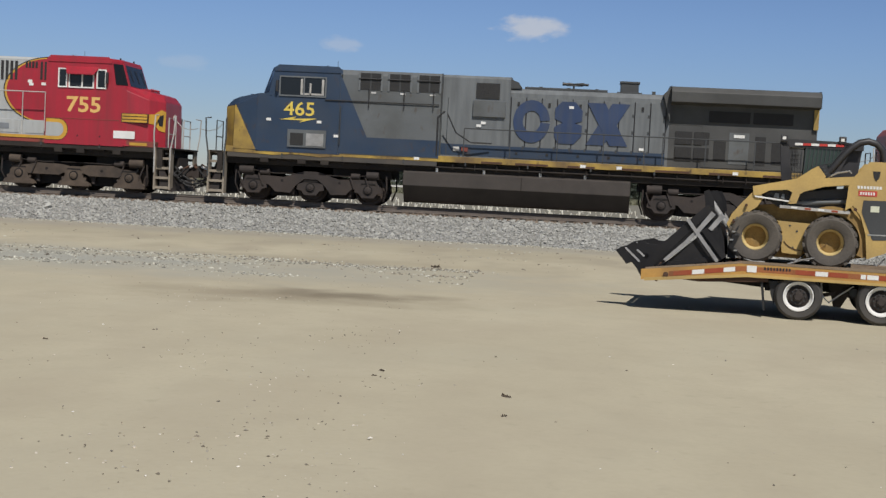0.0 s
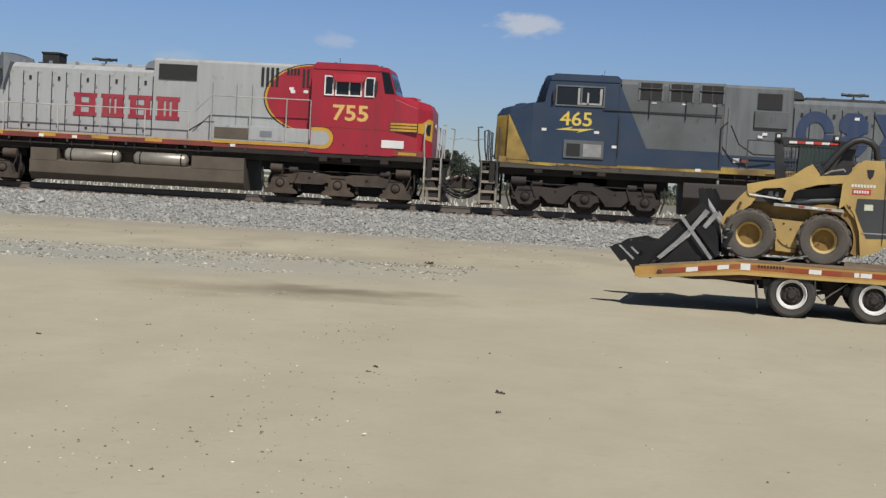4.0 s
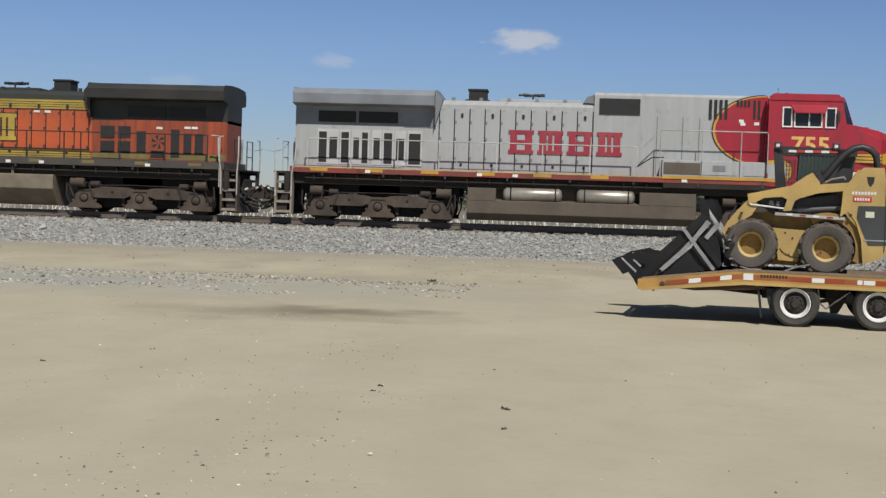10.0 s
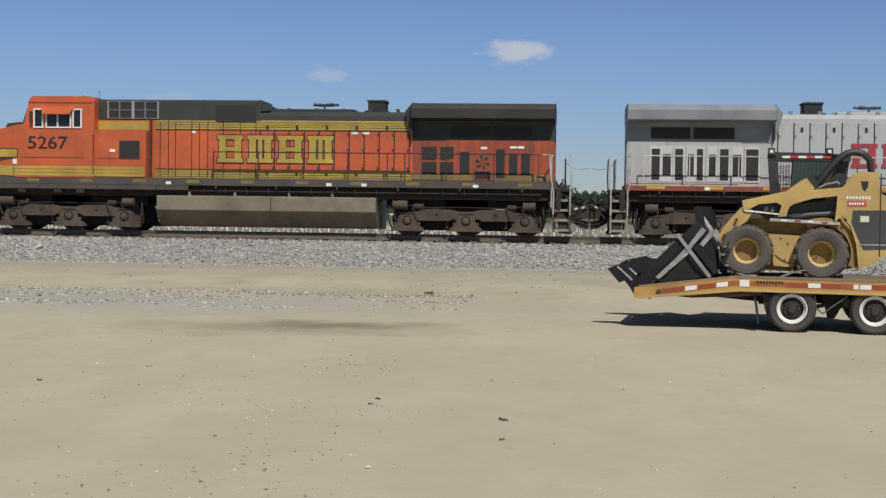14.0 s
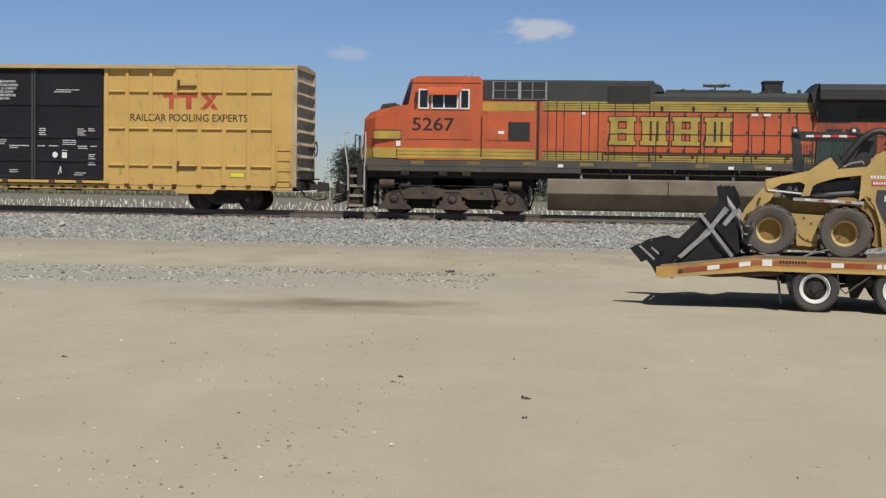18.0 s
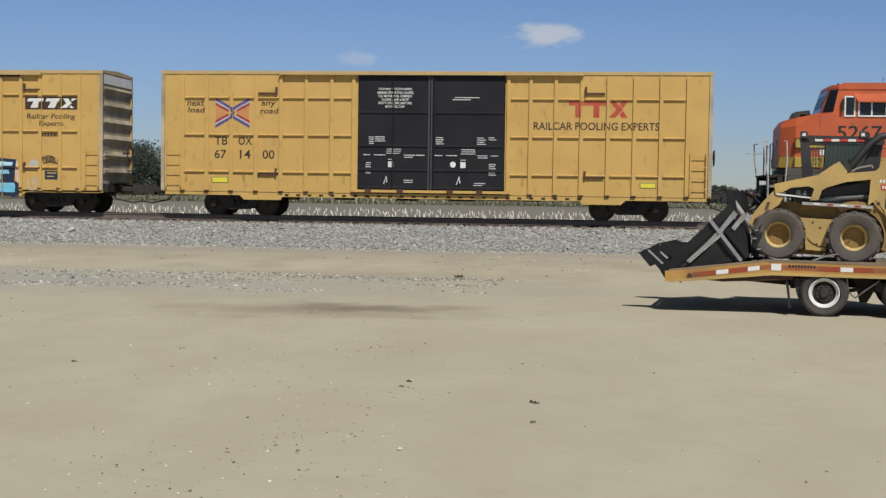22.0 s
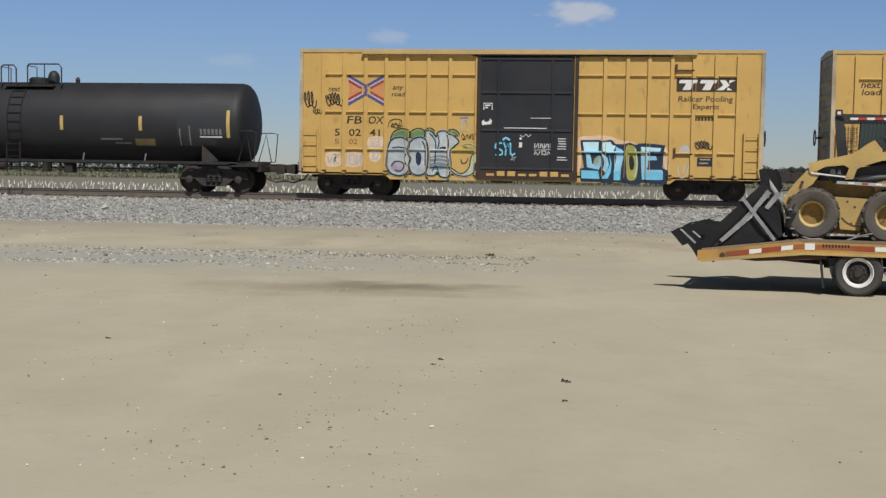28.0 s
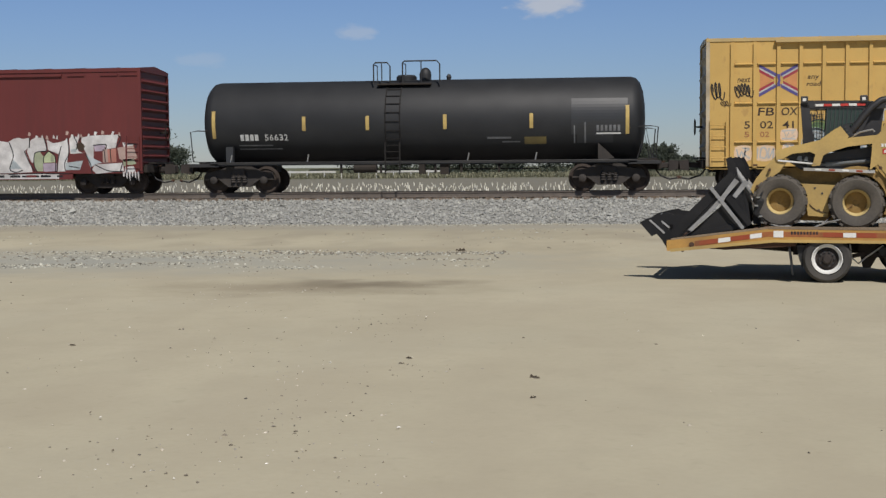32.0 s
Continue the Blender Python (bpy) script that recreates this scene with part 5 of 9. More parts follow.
    fu = part("exhaust_funnel", Geo(f).box(-4.05, -3.44, -0.36, 0.36, 4.2, 4.58), fm, t, bevel=0.02)
    part("funnel_rim", Geo(f).box(-4.08, -3.41, -0.39, 0.39, 4.58, 4.65), fm, fu, bevel=0.012)
    part("funnel_base", Geo(f).box(-4.16, -3.33, -0.45, 0.45, 4.2, 4.28), fm, fu, bevel=0.012)
    g = Geo(f).rod((-1.85, 0, 4.22), (-1.85, 0, 4.46), 0.03)
    g.rod((-2.1, 0, 4.46), (-1.6, 0, 4.46), 0.025)
    for y, x0, x1 in ((-0.14, -1.85, -2.2), (0, -1.85, -1.45), (0.14, -1.85, -2.16)):
        g.rod((x0, y, 4.5), (x1, y, 4.5), 0.022, 8, 0.058)
        g.rod((x0, y, 4.5), (2 * -1.85 - x1 * 0.93 - 0.13 * 0, y, 4.5), 0.022, 8, 0.045)
    part("horn", g, "black", t)
    part("roof_hatch", Geo(f).box(-3.0, -0.2, -0.6, 0.6, 4.2, 4.31), c["ub"] if kind != "silver" else "silver", t, bevel=0.02)
    # hood doors
    dw = 0.52
    dz0, dz1 = (1.9, 3.86) if kind == "orange" else (1.88, 3.9)
    dm = None
    for s in (-1, 1):
        for i in range(10):
            x = -4.98 + i * dw
            if dm is None:
                gg = Geo(f).box(0.02, dw - 0.02, -0.022, 0.0, dz0, dz1)
                dm = gg.mesh("hood_door", 0.006)
                dm.materials.append(M["orange" if kind == "orange" else c["body"]])
            o = part("hood_door", dm, c["body"], t)
            o.location = (f * x, -hood if s < 0 else hood + 0.022, 0)
            if i % 2:
                part("latch", Geo(f).box(x + 0.22, x + 0.3, *sorted((s * (hood + 0.022), s * (hood + 0.05))), dz1 - 0.28, dz1 - 0.14), "mesh", t)
                part("latch", Geo(f).box(x + 0.22, x + 0.3, *sorted((s * (hood + 0.022), s * (hood + 0.05))), dz0 + 0.1, dz0 + 0.18), "mesh", t)
        for i in range(11):
            x = -4.98 + i * dw
            patch("door_gap", rect(x - 0.014, x + 0.014, dz0 - 0.02, dz1 + 0.02), f, s, hood + 0.001, "line", t, 0.012)
        for x in (2.35, 3.2, 3.75):
            patch("panel_joint", rect(x, x + 0.025, 1.9, 3.8), f, s, hood + 0.02, "line" if kind == "orange" else c["ub"], t, 0.01)
    # hinges, roof fittings and cab furniture
    hinge_me = Geo(f).box(-0.03, 0.03, -0.012, 0.0, -0.05, 0.05).mesh("door_hinge")
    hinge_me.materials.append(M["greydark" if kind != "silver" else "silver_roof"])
    for i in range(10):
        for z in (dz0 + 0.35, (dz0 + dz1) / 2, dz1 - 0.45):
            h = part("door_hinge", hinge_me, "greydark", t)
            h.location = (f * (-4.98 + i * dw + 0.05), -hood - 0.022, z)
    for i in range(5):
        x = -4.6 + i * 0.95
        part("lifting_lug", Geo(f).box(x, x + 0.12, -0.72, -0.66, 4.2, 4.32), c["ub"], t)
    part("air_conditioner", Geo(f).box(6.3, 7.2, -0.45, 0.45, 4.58, 4.70), c["cab"] if kind != "silver" else "silver_roof", cab, bevel=0.03)
    part("antenna_dome", Geo(f).turned([(0, 0), (0.14, 0), (0.13, 0.07), (0.07, 0.12), (0, 0.13)], (7.7, -0.35, 4.59), 14, "z"), "white", cab, smooth=True)
    part("antenna_base", Geo(f).box(7.45, 7.95, -0.1, 0.5, 4.58, 4.63), "black", cab)
    part("whip_antenna", Geo(f).rod((6.5, 0.5, 4.58), (6.5, 0.5, 5.0), 0.008, 5), "black", cab)
    for s in (-1, 1):
        part("mirror", Geo(f).box(8.12, 8.2, *sorted((s * 1.56, s * 1.66)), 3.72, 4.1), "black", cab, bevel=0.01)
        part("cab_grab_iron", Geo(f).tube([(5.95, s * 1.5, 2.0), (5.95, s * 1.56, 2.0), (5.95, s * 1.56, 3.3), (5.95, s * 1.5, 3.3)], 0.016), c["rail"], cab)
        part("drip_rail", Geo(f).box(6.0, 8.3, *sorted((s * 1.49, s * 1.53)), 4.42, 4.45), c["cab"], cab)
        for x in (6.3, 7.1, 8.4):
            part("jacking_pad", Geo(f).box(x, x + 0.28, *sorted((s * 1.36, s * 1.49)), 1.30, 1.46), "underframe", t, bevel=0.01)
        for i in range(9):
            x = -8.9 + i * 2.1
            part("conduit_clip", Geo(f).box(x, x + 0.05, *sorted((s * 1.40, s * 1.50)), 1.50, 1.62), "greydark", t)
        part("bell", Geo(f).turned([(0, 0), (0.13, 0.0), (0.11, 0.08), (0.06, 0.16), (0, 0.18)], (-5.3, s * 0.5, 1.0), 12, "z"), "truckdark", t, smooth=True)
        for x in (9.2, -9.3):
            part("sand_hose", Geo(f).tube([(x, s * 1.15, 1.3), (x + 0.05, s * 1.2, 0.9), (x - 0.1, s * 1.1, 0.45), (x - 0.2, s * 0.85, 0.15)], 0.025), "hose", t)
    for yw in (-0.6, 0.0, 0.6):
        part("wiper", Geo(f).rod((8.60, yw, 4.30), (8.73, yw + 0.1, 3.86), 0.01, 5), "black", cab)
    # fuel tank
    tk = [(-1.42, 0.76), (-1.42, 1.22), (-1.3, 1.26), (1.3, 1.26), (1.42, 1.22), (1.42, 0.76), (1.0, 0.24), (0.8, 0.18), (-0.8, 0.18), (-1.0, 0.24)]
    if kind == "silver":
        tk = [(-0.95, 0.9), (-0.95, 1.22), (0.95, 1.22), (0.95, 0.9), (1.42, 0.84), (1.42, 0.4), (1.2, 0.16), (-1.2, 0.16), (-1.42, 0.4), (-1.42, 0.84)]
    part("fuel_tank", Geo(f).along(tk, -3.92, 3.72), dict(silver="tankmetal", blue="tankblack", orange="tanktan")[kind], t, bevel=0.02)
    if kind == "silver":
        for s in (-1, 1):
            for a, b in ((-3.9, -2.95), (1.85, 3.7)):
                part("tank_box", Geo(f).box(a, b, *sorted((s * 0.9, s * 1.43)), 0.82, 1.25), "tankmetal", t, bevel=0.015)
            for a, b in ((-2.72, -0.72), (-0.25, 1.7)):
                g = Geo(f).turned([(0, 0), (0.16, 0.03), (0.235, 0.12), (0.235, b - a - 0.12), (0.16, b - a - 0.03), (0, b - a)], (a, s * 1.22, 1.06), 18, "x")
                part("air_reservoir", g, "reservoir", t, "dusty silver cylindrical air reservoir", smooth=True)
                for x in (a + 0.25, b - 0.25):
                    part("strap", Geo(f).turned([(0.242, 0), (0.242, 0.05)], (x, s * 1.22, 1.06), 18, "x"), "underframe", t)
    else:
        for s in (-1, 1):
            part("tank_seam", Geo(f).box(-0.3, -0.27, *sorted((s * 1.42, s * 1.432)), 0.75, 1.2), "underframe", t)
            for x in (-2.4, -0.9, 1.0, 2.6):
                part("filler", Geo(f).rod((x, s * 1.3, 1.25), (x, s * 1.3, 1.42), 0.05), "steel", t)
    # running gear
    for cx in (6.94, -6.97):
        loco_truck(t, cx, f, "truck" if kind != "blue" else "truckdark", kind == "blue")
    for x in AXLES:
        wheelset(t, f * x, 0.53)
    stairs(t, 9.9, 10.5, f, c["rail"] if kind != "orange" else "railing", "treadtan" if kind != "orange" else "truck")
    stairs(t, -10.5, -9.9, f, c["rail"] if kind != "orange" else "railing", "treadtan" if kind != "orange" else "truck")
    end_gear(t, 10.0, f, c["rail"])
    end_gear(t, 10.0, -f, c["rail"])
    for s in (-1, 1):
        z0 = 1.8
        side_rail(t, [-9.4, -7.9, -6.3, -4.9, -4.3, -2.95, -1.42, 0.16, 1.72], z0, 2.76, f, c["rail"], s)
        if kind == "silver":
            part("handrail", Geo(f).tube([(1.72, s * 1.47, 2.1), (2.2, s * 1.47, 2.42), (2.6, s * 1.47, 2.44)], 0.022), "black", t)
            part("handrail", Geo(f).tube([(1.9, s * 1.47, 2.76), (2.48, s * 1.47, 3.34), (6.0, s * 1.47, 3.34)], 0.02), "railing", t)
            for x in (2.48, 3.85, 5.1):
                part("handrail_post", Geo(f).rod((x, s * 1.47, 1.8), (x, s * 1.47, 3.34), 0.02, 6), "railing", t)
        if kind == "blue":
            part("handrail", Geo(f).tube([(2.62, s * 1.5, 1.8), (2.62, s * 1.52, 3.1), (2.4, s * 1.5, 3.3)], 0.03), "black", t)
            part("handrail", Geo(f).tube([(2.3, s * 1.5, 3.2), (2.0, s * 1.4, 2.6), (1.5, s * 1.3, 2.3), (0.8, s * 1.2, 2.3)], 0.025), "black", t)
    return t


def slab_logo(parent, x0, x1, z0, z1, y, material, count, edge=None):
    """A company mark as plain barred frames with broad feet."""
    w = (x1 - x0) / (count - 0.14)
    h = z1 - z0
    for i in range(count):
        a = x0 + i * w
        b = a + w * 0.86
        st, br = w * 0.23, h * 0.15
        bars = [rect(a + w * 0.06, a + w * 0.06 + st, z0 + br, z1 - br), rect(b - w * 0.06 - st, b - w * 0.06, z0 + br, z1 - br)]
        bars += [rect(a, b, z0, z0 + br), rect(a, b, z1 - br, z1)]
        m0, m1 = a + w * 0.06 + st, b - w * 0.06 - st
        bars.append(rect((m0 + m1 - st * 0.6) / 2, (m0 + m1 + st * 0.6) / 2, z0 + br, z1 - br) if i % 2 else rect(m0, m1, (z0 + z1 - br) / 2, (z0 + z1 + br) / 2))
        for k, o in enumerate(bars):
            if edge:
                cx, cz = sum(p[0] for p in o) / len(o), sum(p[1] for p in o) / len(o)
                patch("logo_edge", [(x + (0.03 if x > cx else -0.03), z + (0.03 if z > cz else -0.03)) for x, z in o], 1, -1, y, edge, parent, 0.004 + 0.0003 * k)
            patch("logo_block", o, 1, -1, y + 0.007, material, parent, 0.004)


# Blue and grey unit, nose towards -x.
csx = locomotive(0.77, -1, "blue", "blue, grey and yellow freight locomotive with weathered paint on the track")
Y = 1.5
g = Geo(-1).along([(-1.5, 1.7), (-1.5, 4.4), (-1.36, 4.56), (1.36, 4.56), (1.5, 4.4), (1.5, 1.7)], 2.55, 6.0)
part("inverter_cab", g, "csxgrey", csx, bevel=0.02)
for s in (-1, 1):
    patch("blue_field", [(6.02, 1.73), (6.02, 4.42), (5.02, 2.3), (2.55, 2.3), (2.55, 1.73)], -1, s, 1.5, "blue", csx)
    for a in (5.32, 4.32, 3.32):
        patch("louvre", rect(a - 0.70, a, 3.90, 4.47), -1, s, 1.5, "mesh", csx, 0.012)
        for e in (a - 0.76, a):
            patch("louvre_frame", rect(e, e + 0.06, 3.88, 4.49), -1, s, 1.5, "hoodgrey", csx, 0.03)
        patch("louvre_bar", rect(a - 0.38, a - 0.33, 3.90, 4.47), -1, s, 1.512, "greydark", csx, 0.01)
        patch("louvre_plate", rect(a - 0.55, a - 0.38, 3.79, 3.84), -1, s, 1.5, "print", csx, 0.012)
        part("screen_bar", Geo(-1).rod((a - 0.73, s * 1.55, 4.28), (a + 0.05, s * 1.55, 4.28), 0.018), "black", csx)
    part("grab_rail", Geo(-1).tube([(6.5, s * 1.53, 3.5), (2.6, s * 1.55, 3.5)], 0.018), "black", csx)
    for a in (5.0, 3.8, 2.8):
        part("grab_rail", Geo(-1).tube([(a, s * 1.55, 3.3), (a, s * 1.55, 3.95)], 0.018), "black", csx)
    patch("hood_band", rect(-5.0, 2.55, 1.86, 2.24), -1, s, 0.964, "blue", csx, 0.004)
    patch("yellow_nose", [(9.64, 1.72), (9.62, 3.22), (8.85, 1.72)], -1, s, 1.37, "safety", csx, 0.135)
    part("yellow_nose", chamfer(-1, s, [(0.0, 1.72), (0.0, 3.20), (0.9, 3.16), (0.9, 1.72)]), "safety", csx)
    patch("number_board_frame", rect(6.42, 7.75, 1.86, 2.46), -1, s, 1.5, "csxgrey", csx, 0.05)
    patch("vent", rect(7.2, 7.65, 1.92, 2.34), -1, s, 1.55, "mesh", csx, 0.008)
    patch("vent", rect(6.5, 7.1, 1.92, 2.34), -1, s, 1.55, "greysteel", csx, 0.008)
    for a, b, z0, z1 in ((-5.32, -5.88, 2.05, 2.5), (-5.95, -6.45, 2.05, 2.5), (-5.32, -5.88, 2.6, 3.02), (-5.95, -6.45, 2.6, 3.02), (-6.6, -7.0, 2.08, 2.75), (-7.1, -7.75, 2.0, 3.05), (-7.95, -8.3, 2.0, 2.95), (-8.5, -8.85, 2.05, 2.8), (-9.0, -9.35, 2.05, 2.8)):
        patch("hood_vent", rect(b, a, z0, z1), -1, s, 0.962, "mesh" if b != -7.75 else "csxgrey", csx, 0.012)
    patch("panel_label", rect(-7.6, -7.25, 2.88, 2.98), -1, s, 0.98, "white", csx)
    patch("sill_stripe", [(6.1, 1.71), (9.7, 1.71), (9.6, 1.60), (8.2, 1.56), (7.5, 1.62), (6.6, 1.55), (6.1, 1.6)], -1, s, 1.486, "safety", csx, 0.004)
    for i in range(7):
        patch("sill_scuff", rect(-8.9 + i * 1.55, -8.2 + i * 1.55 + 0.2 * (i % 3), 1.61, 1.68), -1, s, 1.486, "rust", csx, 0.003)
    patch("yellow_end", rect(-9.96, -9.8, 3.25, 3.95), -1, s, 1.05, "safety", csx, 0.02)
    for x, z in ((1.9, 2.0), (1.62, 2.0)):
        patch("warning_plate", rect(x, x + 0.22, z, z + 0.15), -1, s, 1.0, "sill_red" if x < 1.8 else "print", csx)
    for x, z in ((1.2, 2.85), (1.05, 2.95), (-1.9, 3.6), (6.6, 2.7), (6.0, 2.25), (8.35, 2.72), (-4.3, 2.3)):
        patch("panel_label", rect(x, x + 0.16, z, z + 0.09), -1, s, 1.51 if x > 5 else 0.99, "white", csx)
    part("body_step", Geo(-1).box(0.4, 1.5, *sorted((s * 0.95, s * 1.05)), 3.2, 3.75), "csxgrey", csx, bevel=0.01)
patch("lightning", [(-8.05, 2.78), (-7.45, 2.90), (-7.58, 2.82), (-6.75, 2.86), (-7.35, 2.70), (-7.25, 2.77)], 1, -1, 1.503, "numyel", csx)
words("road_number", "465", -7.92, -6.86, 2.93, 3.40, -1.5, "numyel", csx, 0.0, bold=0.012)
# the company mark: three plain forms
g = Geo()
ring = arc(0.5, 3.12, 0.62, 0.72, 4, 356, 26) + list(reversed(arc(0.5, 3.12, 0.30, 0.36, 4, 356, 26)))
g.side(ring, -0.992, -0.98)
g.side([(1.42, 2.42), (1.95, 2.42), (2.2, 2.7), (2.2, 3.05), (1.95, 3.12), (2.2, 3.2), (2.2, 3.55), (1.95, 3.83), (1.5, 3.83), (1.28, 3.6), (1.28, 3.25), (1.55, 3.12), (1.28, 2.98), (1.28, 2.65)], -0.992, -0.98)
g.side([(2.35, 2.42), (2.95, 2.42), (3.78, 3.83), (3.18, 3.83)], -0.992, -0.98)
g.side([(3.15, 2.42), (3.75, 2.42), (2.95, 3.83), (2.35, 3.83)], -0.997, -0.9925)
part("logo_shape", g, "logoblue", csx)

# Silver and red unit, nose towards +x.
bn = locomotive(-21.53, 1, "silver", "silver and red freight locomotive with yellow striping and dusty trucks")
for s in (-1, 1):
    out = arc(5.9, 3.42, 1.62, 1.12, 92, 262, 22)
    field = [(5.98, 2.33), (5.98, 4.54)] + out
    patch("arch_line", [(5.98, 2.25), (5.98, 4.57)] + arc(5.9, 3.42, 1.74, 1.19, 92, 262, 22), 1, s, 0.972, "line", bn, 0.004)
    patch("arch_stripe", [(5.98, 2.28), (5.98, 4.56)] + arc(5.9, 3.42, 1.70, 1.16, 92, 262, 22), 1, s, 0.974, "stripe", bn, 0.004)
    patch("red_arch", field, 1, s, 0.977, "red", bn, 0.005)
    # lower equipment lockers with the looped stripe
    part("side_locker", Geo().box(2.55, 5.98, *sorted((s * 0.9, s * 1.42)), 1.8, 2.36), "silver", bn, bevel=0.015)
    patch("locker_door", rect(2.6, 3.8, 1.9, 2.28), 1, s, 1.42, "tankmetal", bn, 0.015)
    patch("locker_door", rect(3.86, 5.0, 1.9, 2.30), 1, s, 1.42, "silver", bn, 0.015)
    patch("locker_vent", rect(4.2, 4.62, 2.02, 2.22), 1, s, 1.435, "silver_roof", bn, 0.01)
    patch("locker_door", rect(5.22, 5.95, 1.9, 2.30), 1, s, 1.42, "silver", bn, 0.015)
    patch("stripe_low", rect(2.55, 6.1, 1.74, 1.84), 1, s, 1.503, "stripe", bn, 0.008)
    patch("loop_line", [(5.98, 1.70)] + arc(6.42, 2.08, 0.36, 0.38, -90, 90, 10) + [(5.98, 2.46)], 1, s, 1.5, "line", bn, 0.003)
    patch("loop_stripe", [(5.98, 1.72)] + arc(6.42, 2.08, 0.34, 0.36, -90, 90, 10) + [(5.98, 2.44)], 1, s, 1.503, "stripe", bn, 0.003)
    patch("loop_field", [(5.98, 1.84)] + arc(6.40, 2.08, 0.22, 0.24, -90, 90, 10) + [(5.98, 2.32)], 1, s, 1.506, "silver", bn, 0.003)
    patch("cab_edge_shadow_gap", rect(5.9, 5.98, 2.4, 4.4), 1, s, 0.99, "red", bn, 0.3)
    for i in range(4):
        patch("hood_slot", rect(4.05 + i * 0.17, 4.15 + i * 0.17, 3.76, 4.42), 1, s, 0.972, "mesh", bn, 0.014)
    for i in range(4):
        patch("hood_slot", rect(4.95 + i * 0.12, 5.03 + i * 0.12, 4.2, 4.42), 1, s, 0.984, "mesh", bn, 0.012)
    for i in range(2):
        patch("hood_slot", rect(5.5 + i * 0.15, 5.58 + i * 0.15, 3.8, 4.42), 1, s, 0.986, "mesh", bn, 0.012)
    for x, z in ((5.05, 3.68), (5.1, 3.58), (5.55, 3.6)):
        patch("panel_label", rect(x, x + 0.16, z, z + 0.1), 1, s, 0.984, "white", bn)
    w = [(-9.12, -8.85), (-8.75, -8.48), (-8.34, -8.08), (-7.92, -7.72), (-7.62, -7.42), (-7.22, -7.0), (-6.86, -6.58), (-6.44, -6.16), (-6.0, -5.6)]
    for i, (a, b) in enumerate(w):
        patch("radiator_door", rect(a - 0.05, b + 0.05, 1.92, 3.12), 1, s, 0.962, "palesilver", bn, 0.012)
        patch("hood_vent", rect(a, b, 1.98 if i % 2 == 0 else 2.12, 3.02 if i % 2 == 0 else 2.84), 1, s, 0.974, "mesh", bn, 0.012)
    patch("nose_stripe", rect(8.68, 9.62, 2.42, 2.74), 1, s, 1.42, "line", bn, 0.09)
    for z in (2.44, 2.545, 2.65):
        patch("nose_stripe", rect(8.70, 9.60, z, z + 0.075), 1, s, 1.51, "stripe", bn, 0.006)
    patch("stripe_low", rect(9.0, 9.62, 1.64, 1.74), 1, s, 1.38, "stripe", bn, 0.12)
    patch("white_plate", rect(8.42, 9.18, 1.86, 2.12), 1, s, 1.5, "white", bn, 0.02)
    patch("cab_seam", rect(6.05, 8.6, 2.46, 2.48), 1, s, 1.5, "sill_red", bn, 0.008)
    for x in (7.1, 7.9):
        patch("panel_label", rect(x, x + 0.05, 1.86, 1.92), 1, s, 1.5, "line", bn)
part("nose_emblem", chamfer(1, -1, [(0.95, 2.15), (0.98, 2.85), (0.72, 2.92), (0.3, 2.75), (0.0, 2.74), (0.0, 2.42), (0.3, 2.40), (0.6, 2.2)]), "stripe", bn)
part("emblem_line", chamfer(1, -1, [(0.80, 2.35), (0.84, 2.75), (0.62, 2.72), (0.5, 2.55), (0.6, 2.36)], 0.014), "line", bn)
words("road_number", "755", 6.70, 7.92, 2.70, 3.24, -1.5, "numamber", bn, 0.0, bold=0.022)
slab_logo(bn, -2.6, 1.22, 2.45, 3.24, 0.984, "logored", 4)

